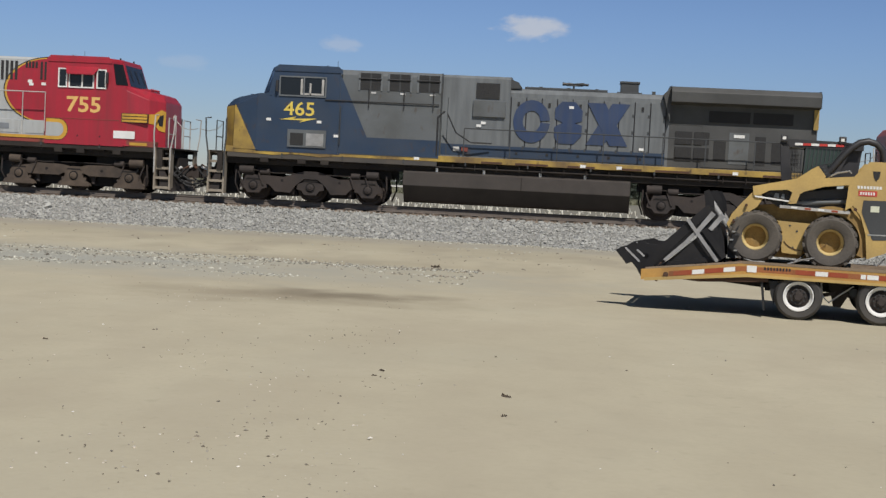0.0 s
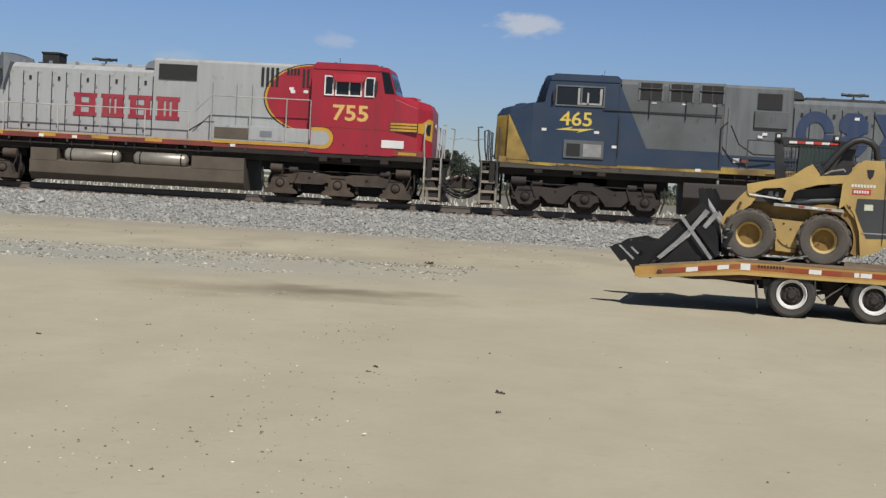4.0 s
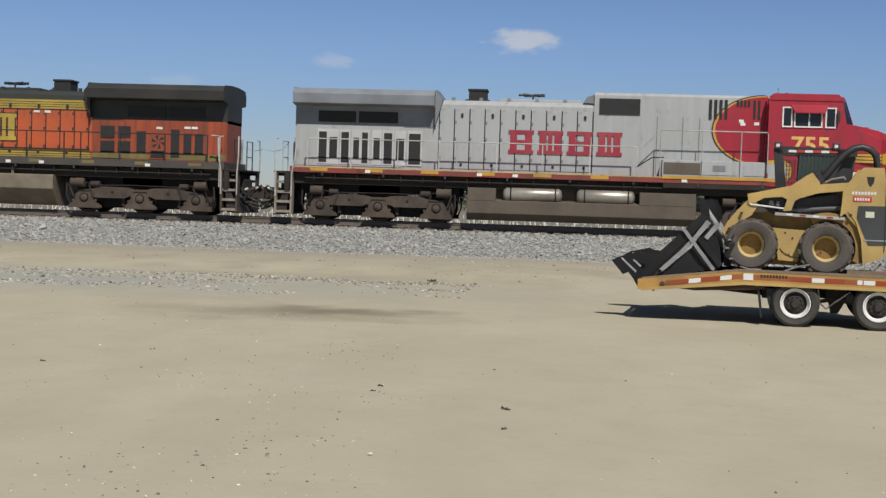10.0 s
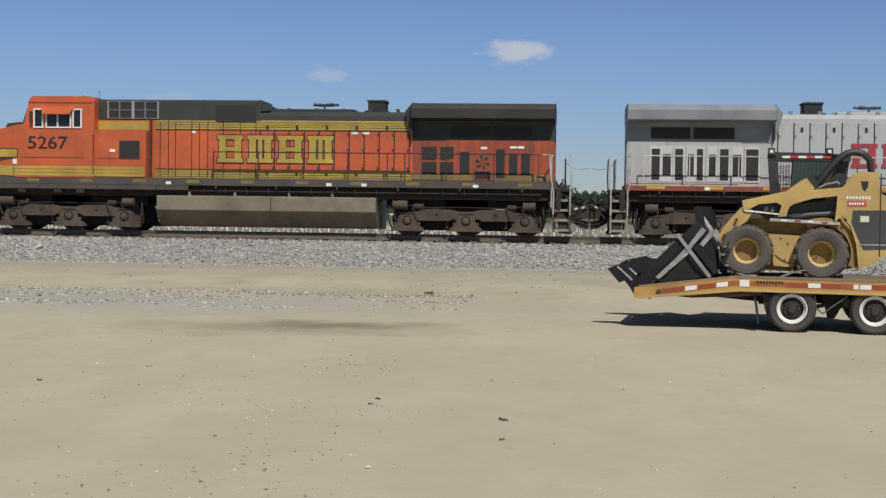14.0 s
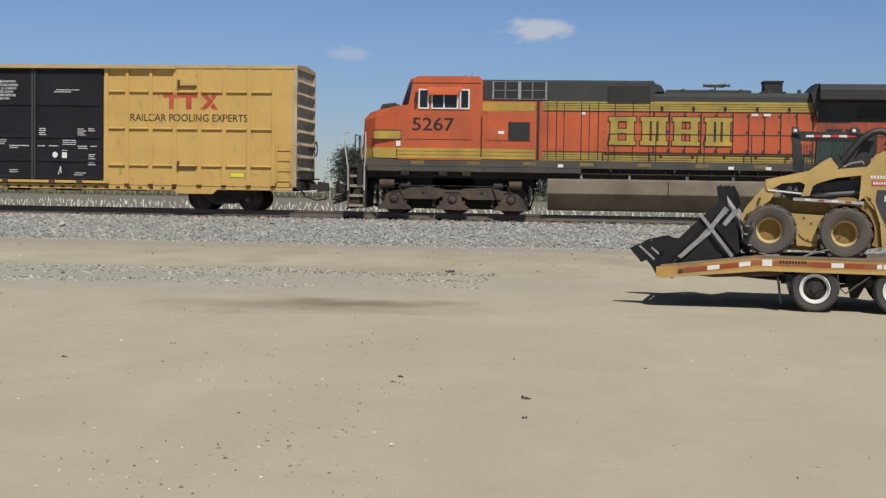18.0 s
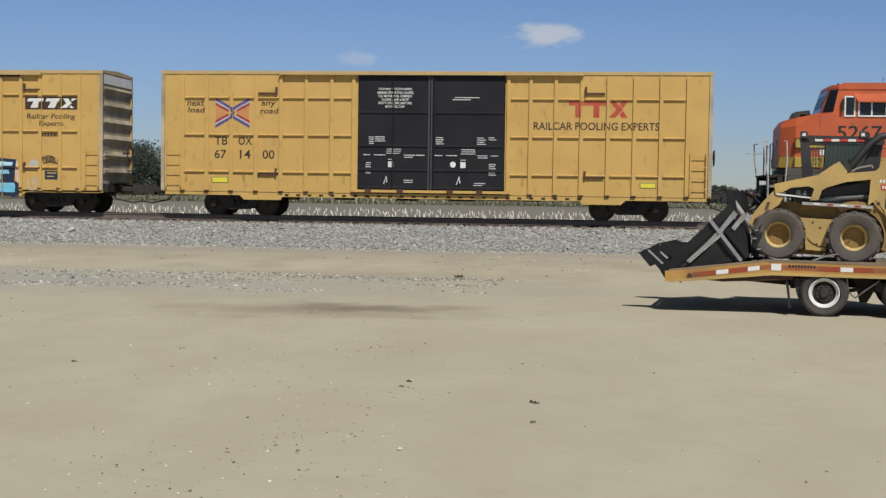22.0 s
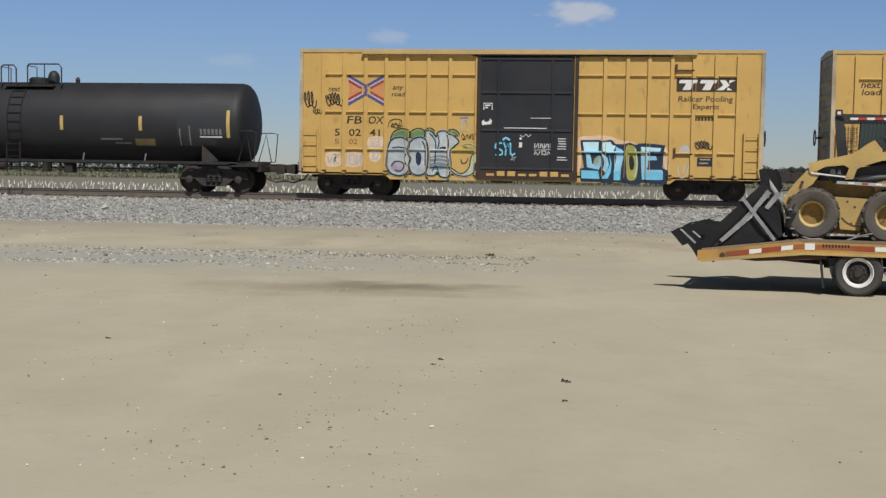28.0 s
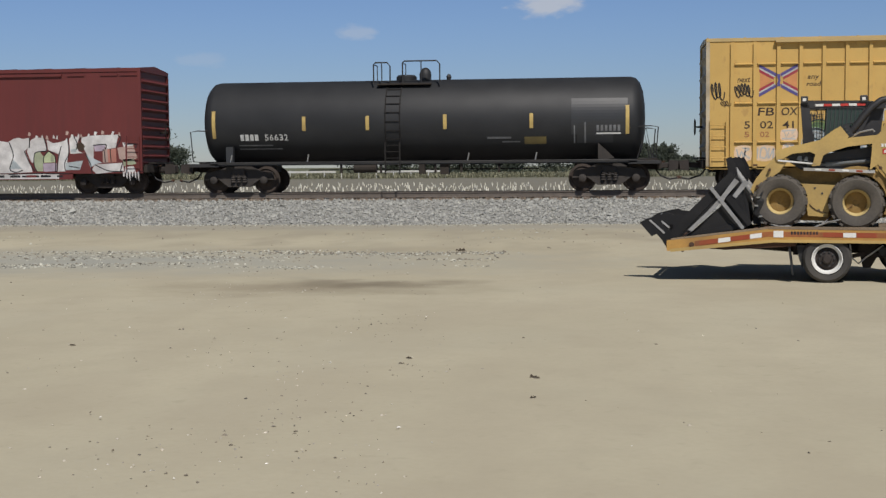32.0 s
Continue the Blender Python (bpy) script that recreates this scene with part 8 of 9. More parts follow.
for q, ma, thick, door in (
        (((-78, 184), (-96, 182), (-100, 168), (-80, 160), (-78, 146), (-100, 144)), "cyan", 0.06, True), (((-72, 186), (-64, 166), (-54, 186), (-64, 166), (-66, 142)), "cyan", 0.055, True), (((-50, 186), (-48, 146), (-34, 150)), "cyan", 0.055, True), (((-76, 194), (-66, 202), (-52, 194)), "cyan", 0.07, True), (((-44, 140), (-36, 126)), "spraygrey", 0.05, True), (((-48, 128), (-30, 138)), "spraygrey", 0.04, True),
        (((32, 184), (32, 168), (44, 184), (44, 168)), "spraywhite", 0.035, True), (((50, 168), (54, 184), (60, 168)), "spraywhite", 0.035, True), (((66, 184), (64, 168), (76, 184), (78, 168)), "spraywhite", 0.035, True), (((84, 168), (84, 184), (93, 182)), "spraywhite", 0.03, True), (((30, 162), (92, 164)), "spraywhite", 0.025, True), (((32, 146), (34, 158), (42, 146), (50, 158)), "spraywhite", 0.035, True), (((58, 146), (56, 158), (68, 158), (68, 146), (58, 150)), "spraywhite", 0.035, True), (((74, 146), (78, 158), (84, 148), (90, 158)), "spraywhite", 0.03, True),
        (((-18, 212), (-8, 206), (2, 214), (10, 206), (18, 214)), "spraywhite", 0.03, True),
        (((504, 118), (512, 80), (532, 82), (540, 118), (528, 116), (524, 92)), "spraywhite", 0.04, False)):
    paint("scrawl", ribbon(smooth(wb(*q), 3), thick), ma, fb, () if door else FP, y=1.503 if door else 1.4335, layer=3)
paint("paint_patch", [smooth(wb((508, 160), (516, 180), (530, 186), (542, 176), (544, 160), (526, 156)), 3, True)], "spraywhite", fb, FP)
paint("round_mark", [smooth(wb((-20, 200), (-16, 204), (-12, 200), (-16, 196)), 3, True)], "white", fb, (), y=1.503)
paint("inspection_card", ribbon([(-1.42, 2.95), (-1.42, 3.17), (-1.14, 3.17), (-1.14, 2.95)], 0.03) + ribbon([(-1.38, 3.10), (-1.20, 3.10)], 0.05) + ribbon([(-1.38, 3.02), (-1.28, 3.02)], 0.04), "white", fb, (), y=1.503)
paint("stencil_mark", [[(-1.47, 2.44), (-1.16, 2.47), (-1.14, 2.58), (-1.20, 2.66), (-1.24, 2.56), (-1.38, 2.54), (-1.42, 2.62), (-1.48, 2.56)]], "white", fb, (), y=1.503)
patch("inspection_card", rect(-0.21, -0.11, 1.70, 1.87), 1, -1, 1.502, "white", fb)

# Black tank car.
TC = -102.15
tk = thing("tank_car", "black tank car with yellow reflector strips and top platform", "tank car", pose(TC, 0, RAIL), "cars of the goods train")
CARS.append((tk, TC))
R, AX = 1.44, 2.43
prof = [(0, -7.69), (0.5, -7.67), (0.95, -7.61), (1.24, -7.51), (1.39, -7.38), (R, -7.20), (R, 7.10), (1.39, 7.27), (1.24, 7.40), (0.95, 7.51), (0.5, 7.57), (0, 7.59)]
part("tank_shell", Geo().turned(prof, (0, 0, AX), 64, "x"), "tank", tk, "black steel tank shell with grey repaint patch", smooth=True)


def tank_patch(name, x0, x1, z0, z1, material, d=0.006, label=""):
    """A painted area that follows the shell."""
    n = 12
    y = lambda z: -math.sqrt(max(0.0, (R + d) ** 2 - (z - AX) ** 2))
    vs = [(x, y(z0 + (z1 - z0) * i / n), z0 + (z1 - z0) * i / n) for i in range(n + 1) for x in (x0, x1)]
    fs = [(2 * i, 2 * i + 1, 2 * i + 3, 2 * i + 2) for i in range(n)]
    vs2 = [(x, yy_ + d * 0.9, z) for x, yy_, z in vs]
    k = len(vs)
    fs2 = [tuple(k + i for i in reversed(f_)) for f_ in fs]
    rim = [(2 * i, 2 * i + 2, k + 2 * i + 2, k + 2 * i) for i in range(n)] + [(2 * i + 1, k + 2 * i + 1, k + 2 * i + 3, 2 * i + 3) for i in range(n)] + [(0, k, k + 1, 1), (2 * n, 2 * n + 1, k + 2 * n + 1, k + 2 * n)]
    return part(name, Geo().add(vs + vs2, fs + fs2 + rim), material, tk, label)


tank_patch("repaint_patch", 5.12, 6.98, 1.9, 3.1, "tankgrey")
tank_patch("repaint_patch", 5.3, 6.5, 1.62, 1.9, "tankgrey")
for x, z0, z1 in ((-7.14, 1.88, 2.82), (-3.97, 2.12, 2.60), (-1.77, 2.12, 2.60), (0.88, 2.12, 2.62), (3.79, 2.12, 2.62), (6.97, 1.9, 2.85)):
    tank_patch("reflector_strip", x - 0.06, x + 0.06, z0, z1, "strip", 0.012)
for i in range(4):
    tank_patch("reporting_mark", -6.22 + i * 0.17, -6.10 + i * 0.17, 1.80, 2.01, "print", 0.009)
for i, ch in enumerate("56632"):
    o = painted_words(ch, -5.36 + i * 0.17, -5.23 + i * 0.17, 1.80, 2.01, "print", tk, (), 0.0, "car_number")
    for k in o.data.vertices:
        k.co.y = -math.sqrt((R + 0.008) ** 2 - (k.co.z - AX) ** 2)
for i in range(2):
    tank_patch("small_print", -6.3, -5.1 + 0.3 * i, 1.62 - i * 0.12, 1.66 - i * 0.12, "dimprint", 0.008)
tank_patch("small_print", 2.3, 3.1, 1.78, 1.85, "dimprint", 0.008)
tank_patch("small_print", 2.8, 3.4, 1.66, 1.70, "dimprint", 0.008)
tank_patch("data_plate", 3.55, 4.28, 1.60, 1.84, "dullband", 0.008)
for i in range(6):
    tank_patch("small_print", 5.95 + i * 0.14, 6.03 + i * 0.14, 2.0, 2.2, "dimprint", 0.012)
tank_patch("small_print", 5.95, 6.75, 1.90, 1.95, "white", 0.012)
tank_patch("wear_line", 5.55, 5.6, 1.62, 2.3, "dimprint", 0.012)
tank_patch("wear_line", 5.2, 5.24, 1.62, 2.2, "dimprint", 0.012)
part("tank_saddle", Geo().side([(6.0, 1.02), (6.55, 1.1), (6.35, 1.3), (6.0, 1.62)], -1.32, -1.16), "tanktruck", tk)
part("tank_saddle", Geo().side([(-6.75, 1.02), (-6.5, 1.02), (-6.5, 1.6), (-6.75, 1.6)], -1.32, -1.12), "tankgrey", tk)
for x in (-3.9, 1.62, 3.9, -6.6):
    part("strap_bracket", Geo().tube([(x, -1.30, 1.05), (x + 0.06, -1.32, 1.32)], 0.025), "steel", tk)
for s in (-1, 1):
    part("side_sill", Geo().box(-7.3, 7.3, *sorted((s * 1.25, s * 1.40)), 0.95, 1.06), "black", tk, bevel=0.01)
    part("side_handrail", Geo().rod((-7.1, s * 1.47, 1.05), (7.1, s * 1.47, 1.05), 0.016), "black", tk)
    for d in (-1, 1):
        part("end_rail", Geo(d).tube([(7.35, s * 1.38, 1.05), (7.9, s * 1.38, 1.1), (7.98, s * 1.38, 2.12), (7.72, s * 1.38, 2.16), (7.35, s * 1.3, 2.14)], 0.02), "black", tk)
        if d > 0:
            part("end_brace", Geo(d).tube([(7.3, s * 1.25, 1.1), (7.58, s * 1.25, 2.1), (7.78, s * 1.25, 1.1)], 0.022), "black", tk)
for d in (-1, 1):
    part("end_platform", Geo(d).box(7.0, 8.05, -1.4, 1.4, 0.90, 1.02), "black", tk, bevel=0.01)
    part("draft_sill", Geo(d).box(5.2, 8.0, -0.4, 0.4, 0.72, 1.1), "underframe", tk, bevel=0.02)
    draft_gear(tk, d * 8.0, d)
    freight_truck(tk, d * 6.37, "tanktruck", 0.45)
g = Geo().box(-0.1, 0.1, -0.9, -0.5, 0.62, 1.0).rod((-2.4, -0.6, 0.82), (-1.6, -0.6, 0.82), 0.15, 12).box(0.6, 0.9, -0.6, -0.2, 0.6, 1.0).rod((-4.0, -0.5, 0.78), (4.0, -0.5, 0.78), 0.02)
for x in (-2.9, -2.2, -1.5, 0.4, 1.3, 2.6):
    g.box(x, x + 0.07, -0.6, -0.5, 0.66, 1.0)
part("brake_rigging", g, "underframe", tk)
ladder(tk, -1.16, -0.66, 0.62, 1.7, -1.47, "caster", 5)
lt = Geo()
for x in (-1.16, -0.66):
    lt.tube([(x, -(R + 0.03) * math.cos(radians(a)), AX + (R + 0.03) * math.sin(radians(a))) for a in (-30, -10, 10, 30, 50, 70)], 0.022)
for a in range(-25, 75, 12):
    lt.rod((-1.16, -(R + 0.03) * math.cos(radians(a)), AX + (R + 0.03) * math.sin(radians(a))), (-0.66, -(R + 0.03) * math.cos(radians(a)), AX + (R + 0.03) * math.sin(radians(a))), 0.014, 6)
part("tank_ladder", lt, "caster", tk)
part("platform", Geo().box(-1.5, 0.35, -1.0, 1.0, 3.66, 3.71), "underframe", tk)
for x0, x1, zt in ((-1.62, -1.05, 4.42), (-0.62, 0.66, 4.46)):
    rl = part("platform_rail", Geo().tube([(x0, -0.95, 3.7), (x0, -0.95, zt - 0.06), (x0 + 0.06, -0.95, zt), (x1 - 0.1, -0.95, zt), (x1, -0.95, zt - 0.12), (x1, -0.95, 3.7)], 0.026), "black", tk)
    part("rail_post", Geo().rod(((x0 + x1) / 2, -0.95, 3.7), ((x0 + x1) / 2, -0.95, zt), 0.02), "black", rl)
    part("rail_end", Geo().tube([(x0, -0.95, zt - 0.06), (x0, -0.2, zt - 0.06), (x0, -0.2, 3.7)], 0.018), "black", rl)
part("manway", Geo().turned([(0, 0), (0.36, 0), (0.36, 0.16), (0.30, 0.22), (0, 0.24)], (-0.62, 0, 3.82), 18, "z"), "tank", tk, smooth=True)
part("valve_dome", Geo().turned([(0, 0), (0.2, 0), (0.21, 0.22), (0.17, 0.36), (0.08, 0.44), (0, 0.46)], (0.08, -0.3, 3.82), 18, "z"), "tank", tk, smooth=True)
part("vent_valve", Geo().turned([(0, 0), (0.07, 0), (0.09, 0.12), (0.05, 0.2), (0, 0.22)], (0.86, 0, 3.85), 10, "z"), "black", tk)

# Dark red boxcar at the tail of what is seen.
rc = -111.85 - 7.75
rb = thing("boxcar", "dark red boxcar with a corrugated end and white painted tags", "boxcar", pose(rc, 0, RAIL), "cars of the goods train")
CARS.append((rb, rc))
boxcar_body(rb, 7.75, (-1.7, 1.7), (-1.6, 1.6), 0.72, 4.30, 4.48, "oxide", "oxide", ())
for d in (-1, 1):
    car_end(rb, d * 7.69, d, 0.8, 4.26, "oxide", 9)
    draft_gear(rb, d * 7.75, d)
    freight_truck(rb, d * 6.35)
for s in (-1, 1):
    part("side_sill", Geo().box(-7.6, 5.2, *sorted((s * 1.36, s * 1.43)), 0.52, 0.74), "oxide", rb)
    part("sliding_door", Geo().box(-1.6, 1.6, *sorted((s * 1.42, s * 1.5)), 0.8, 4.2), "oxide", rb)
    part("eave_rail", Geo().box(-7.7, 4.9, *sorted((s * 1.43, s * 1.50)), 4.10, 4.19), "oxide", rb)
    for a in (5.1, 6.3, 7.0):
        part("eave_rail", Geo().box(a, a + 0.62, *sorted((s * 1.43, s * 1.47)), 4.10, 4.16), "oxide", rb)
    ladder(rb, 7.2, 7.65, 0.85, 2.0, s * 1.52, "oxide", 4)
# ragged white tag with grey, olive and pink patches
rt = lambda *p: at(p, 7.75 - 750 / 153, 0.72 + 360 / 153, 153)
paint("paint_fill", [rt((-520, 200), (-300, 175), (-200, 190), (-120, 170), (-20, 185), (0, 190), (0, 355), (-520, 355))], "tagwhite", rb)


def ragged(material, layer, *q):
    paint("paint_patch", [rt(*q)], material, rb, layer=layer)


def ragged_line(*q):
    paint("paint_stroke", ribbon(smooth(rt(*q), 4), 0.035), "line", rb, layer=3)


ragged("tagwhite", 0, (0, 190), (30, 172), (60, 165), (90, 172), (120, 166), (124, 212), (96, 236), (126, 310), (136, 350), (0, 355))
ragged("tagwhite", 0, (130, 178), (150, 168), (200, 165), (214, 188), (216, 236), (182, 238), (152, 244), (146, 296), (132, 300), (106, 240))
ragged("tagwhite", 0, (219, 175), (252, 196), (290, 192), (318, 184), (336, 168), (340, 250), (322, 347), (276, 348), (288, 256), (226, 232))
ragged("tagwhite", 0, (345, 172), (372, 162), (402, 166), (392, 196), (396, 240), (422, 250), (350, 254))
ragged("tagwhite", 0, (415, 168), (470, 158), (620, 154), (602, 224), (548, 230), (545, 210), (482, 208), (478, 300), (442, 258), (412, 200))
ragged("tagwhite", 0, (484, 312), (640, 304), (646, 346), (492, 362), (470, 340))
ragged("tagwhite", 0, (640, 196), (704, 206), (690, 226), (648, 224))
ragged("tagwhite", 0, (654, 326), (700, 322), (710, 350), (650, 356))
ragged("spraygrey", 1, (8, 332), (28, 284), (48, 300), (76, 332))
ragged("dullgreen", 1, (150, 250), (180, 240), (200, 270), (194, 346), (164, 346), (144, 310))
ragged("palegreen", 1, (200, 268), (230, 242), (262, 266), (264, 298), (200, 300))
ragged("dullgreen", 2, (240, 262), (256, 258), (258, 296), (238, 296))
ragged("spraygrey", 1, (322, 302), (420, 290), (402, 340), (322, 340))
ragged("lilac", 1, (196, 304), (272, 302), (270, 346), (198, 348))
ragged("brownink", 1, (384, 204), (410, 190), (434, 212), (420, 240), (392, 232))
ragged("lilac", 1, (482, 208), (545, 210), (540, 240), (486, 242))
ragged("dustpink", 1, (530, 232), (602, 228), (606, 300), (530, 302))
ragged("spraypink", 2, (556, 232), (604, 228), (606, 300), (560, 302))
ragged("dustpink", 1, (612, 224), (700, 212), (722, 280), (650, 300), (622, 282))
ragged("dullgreen", 1, (640, 286), (700, 282), (716, 310), (646, 322))
ragged("palegrey", 1, (440, 262), (526, 302), (484, 312), (462, 330))
ragged("spraygrey", 1, (352, 232), (382, 226), (384, 246), (356, 248))
ragged_line((8, 190), (30, 260), (8, 330), (40, 350), (80, 340))
ragged_line((92, 236), (120, 300), (148, 346))
ragged_line((124, 165), (122, 220))
ragged_line((205, 168), (218, 232), (182, 240), (150, 252), (146, 312), (162, 350))
ragged_line((200, 300), (202, 268), (232, 240), (264, 268), (264, 350))
ragged_line((300, 212), (282, 280), (272, 350))
ragged_line((336, 168), (342, 250), (318, 300), (320, 345))
ragged_line((372, 162), (390, 200), (384, 232))
ragged_line((412, 166), (400, 190))
ragged_line((432, 252), (462, 310), (470, 360), (488, 368))
ragged_line((478, 210), (548, 206), (546, 232))
ragged_line((618, 158), (632, 176), (606, 222))
ragged_line((650, 204), (712, 206), (712, 230))
ragged_line((640, 302), (626, 350))
ragged_line((484, 312), (560, 346), (640, 350))
ragged_line((0, 362), (120, 358), (340, 360))
ragged_line((340, 320), (400, 330))
ragged_line((540, 240), (544, 300))
ragged_line((572, 230), (576, 300))
r = random.Random(5)
for i in range(16):
    x = 110 + i * 34 + r.uniform(-12, 12)
    y = 160 - r.uniform(0, 26) + (0 if x < 620 else 20)
    paint("paint_fleck", [rt((x, y + 14), (x + r.uniform(3, 8), y - 6), (x + r.uniform(10, 20), y), (x + r.uniform(8, 18), y + 16))], "tagwhite" if i % 3 else "dustpink", rb, layer=2)
for i in range(5):
    paint("paint_foot", [rt((8 + i * 66, 368), (40 + i * 66, 368), (40 + i * 66, 378), (8 + i * 66, 378))], "line", rb, y=1.4335, layer=2)
patch("paint_sill", rect(-7.3, 4.7, 0.545, 0.715), 1, -1, 1.43, "tagwhite", rb, 0.004)
for i in range(22):
    patch("sill_mark", rect(-7.1 + i * 0.53, -6.85 + i * 0.53 + 0.06 * (i % 3), 0.60, 0.68), 1, -1, 1.434, "line" if i % 4 else "oxide", rb, 0.003)
for i in range(6):
    paint("paint_drip", [rt((640 + i * 16, 352), (650 + i * 16, 352), (648 + i * 16, 376 + 14 * (i % 3)), (642 + i * 16, 380))], "tagwhite", rb, layer=1)


# ---- equipment trailer and loader on the lot ----
TR = thing("equipment_trailer", "orange-yellow flatbed equipment trailer with wooden deck and dovetail", "trailer", pose(4.0, -23.4, 0, 0, 0, -8))
# side rails follow the deck and drop at the tail
for s, y in ((-1, 0.0), (1, 2.5)):
    y0, y1 = (y, y + 0.10) if s < 0 else (y - 0.10, y)
    sr = part("side_rail", Geo().side([(-2.96, 0.52), (-2.96, 0.68), (-1.29, 0.885), (5.6, 0.835), (5.6, 0.65), (-1.25, 0.69)], y0, y1), "trailer", TR, bevel=0.008)
    for x0, x1, ma in ((-2.42, -2.12, "tapered"), (-2.11, -1.91, "white"), (-1.90, -1.60, "tapered"), (-1.59, -1.40, "white"), (-0.42, -0.11, "tapered"), (-0.10, 0.10, "white"), (0.11, 0.42, "tapered"), (0.62, 0.70, "white"), (0.72, 0.90, "white"), (0.91, 1.23, "tapered"), (1.24, 1.44, "white"), (1.45, 1.79, "tapered"), (1.8, 2.0, "white"), (2.01, 2.6, "tapered"), (2.92, 3.1, "white")):
        z = lambda x: (0.68 + (x + 2.96) * 0.1377 if x < -1.29 else 0.91 - (x + 1.29) * 0.00726) - 0.115
        part("reflector", Geo().side([(x0, z(x0) - 0.03), (x1, z(x1) - 0.03), (x1, z(x1) + 0.045), (x0, z(x0) + 0.045)], *((y0 - 0.006, y0) if s < 0 else (y1, y1 + 0.006))), ma, sr)
    zt = lambda x: (0.68 + (x + 2.96) * 0.1377 if x < -1.29 else 0.91 - (x + 1.29) * 0.00726) - 0.115
    part("strip_backing", Geo().side([(-2.5, zt(-2.5) - 0.035), (-1.29, zt(-1.29) - 0.035), (5.5, zt(5.5) - 0.035), (5.5, zt(5.5) + 0.05), (-1.29, zt(-1.29) + 0.05), (-2.5, zt(-2.5) + 0.05)], *((y0 - 0.003, y0) if s < 0 else (y1, y1 + 0.003))), "rustband", sr)
    part("number_card", Geo().box(-1.21, -1.05, *((y0 - 0.008, y0) if s < 0 else (y1, y1 + 0.008)), 0.75, 0.86), "white", sr)
for i in range(9):
    part("maker_bar", Geo().box(-0.93 + i * 0.05, -0.90 + i * 0.05, -0.006, 0.0, 0.80, 0.85), "line", TR)
# flange takes the paler machine yellow so that it looks sunlit
part("lower_flange", Geo().side([(-2.9, 0.50), (-1.2, 0.672), (5.6, 0.637), (5.6, 0.672), (-1.2, 0.712), (-2.9, 0.545)], -0.03, 0.0), "cat", TR, bevel=0.004)
# deck planks run along the bed; cross ribs on the sloping tail
for i in range(12):
    y = 0.12 + i * 0.19
    part("deck_plank", Geo().box(-1.25, 5.55, y, y + 0.18, 0.85, 0.895), "plank", TR)
for i in range(10):
    x = -2.85 + i * 0.165
    z = 0.66 + (x + 2.9) * 0.137
    part("tail_cleat", Geo().box(x, x + 0.06, 0.1, 2.4, z, z + 0.05), "rust", TR)
part("tail_plate", Geo().side([(-2.95, 0.56), (-2.95, 0.66), (-1.27, 0.87), (-1.27, 0.78)], 0.1, 2.4), "underframe", TR)
part("tail_plank_edge", Geo().side([(-2.9, 0.69), (-1.29, 0.889), (-1.29, 0.925), (-2.9, 0.72)], 0.0, 0.11), "plank", TR)
part("deck_edge_plank", Geo().side([(-1.29, 0.888), (5.58, 0.838), (5.58, 0.893), (-1.29, 0.93)], -0.006, 0.10), "plank", TR)
for y in (0.75, 1.65):
    part("main_beam", Geo().side([(-2.2, 0.58), (-1.2, 0.74), (5.5, 0.72), (5.5, 0.42), (-0.9, 0.46), (-1.7, 0.52)], y, y + 0.12), "underframe", TR)
for i in range(14):
    x = -1.1 + i * 0.5
    part("cross_member", Geo().box(x, x + 0.06, 0.1, 2.4, 0.70, 0.82), "underframe", TR)
part("axle_hanger", Geo().side([(0.10, 0.72), (0.52, 0.72), (0.46, 0.40), (0.36, 0.22), (0.24, 0.22), (0.20, 0.40)], 0.55, 0.65), "underframe", TR)
for x0, x1 in ((-0.35, 0.26), (0.36, 0.97)):
    part("leaf_spring", Geo().side([(x0, 0.42), ((x0 + x1) / 2, 0.36), (x1, 0.42), (x1, 0.48), ((x0 + x1) / 2, 0.43), (x0, 0.48)], 0.52, 0.6), "truckdark", TR)
part("air_line", Geo().tube([(0.02, 0.42, 0.62), (0.05, 0.40, 0.40), (0.16, 0.40, 0.30), (0.30, 0.42, 0.42), (0.55, 0.42, 0.60)], 0.014), "print", TR)
part("brake_chamber", Geo().turned([(0, 0), (0.07, 0), (0.085, 0.03), (0.085, 0.09), (0.05, 0.14), (0, 0.14)], (0.56, 0.36, 0.50), 14), "greydark", TR, smooth=True)
part("mud_flap", Geo().side([(-0.98, 0.62), (-0.94, 0.62), (-0.88, 0.12), (-0.91, 0.12)], 0.05, 0.75), "hose", TR)
part("mud_flap_brace", Geo().side([(-0.84, 0.62), (-0.66, 0.62), (-0.70, 0.40), (-0.74, 0.22), (-0.80, 0.40)], 0.10, 0.7), "hose", TR)
for y0 in (0.02, 2.42):
    part("tail_web", Geo().side([(-2.45, 0.57), (-1.25, 0.685), (-0.85, 0.685), (-0.85, 0.605), (-2.0, 0.535)], y0, y0 + 0.05), "rust", TR)
part("mud_flap_bracket", Geo().box(-0.9, -0.62, 0.2, 0.3, 0.45, 0.66), "underframe", TR)
part("marker_light", Geo().turned([(0, 0), (0.045, 0), (0.045, -0.02), (0, -0.025)], (-2.55, 0.0, 0.62), 12), "rust", TR)
part("marker_light", Geo().turned([(0, 0), (0.025, 0), (0.025, -0.02), (0, -0.025)], (-2.7, 0.0, 0.52), 10), "rust", TR)
part("landing_leg", Geo().box(5.0, 5.16, 0.3, 0.46, 0.03, 0.8).box(4.9, 5.26, 0.2, 0.56, 0.0, 0.03), "underframe", TR)
part("landing_leg", Geo().box(5.0, 5.16, 2.0, 2.16, 0.03, 0.8).box(4.9, 5.26, 1.9, 2.26, 0.0, 0.03), "underframe", TR)


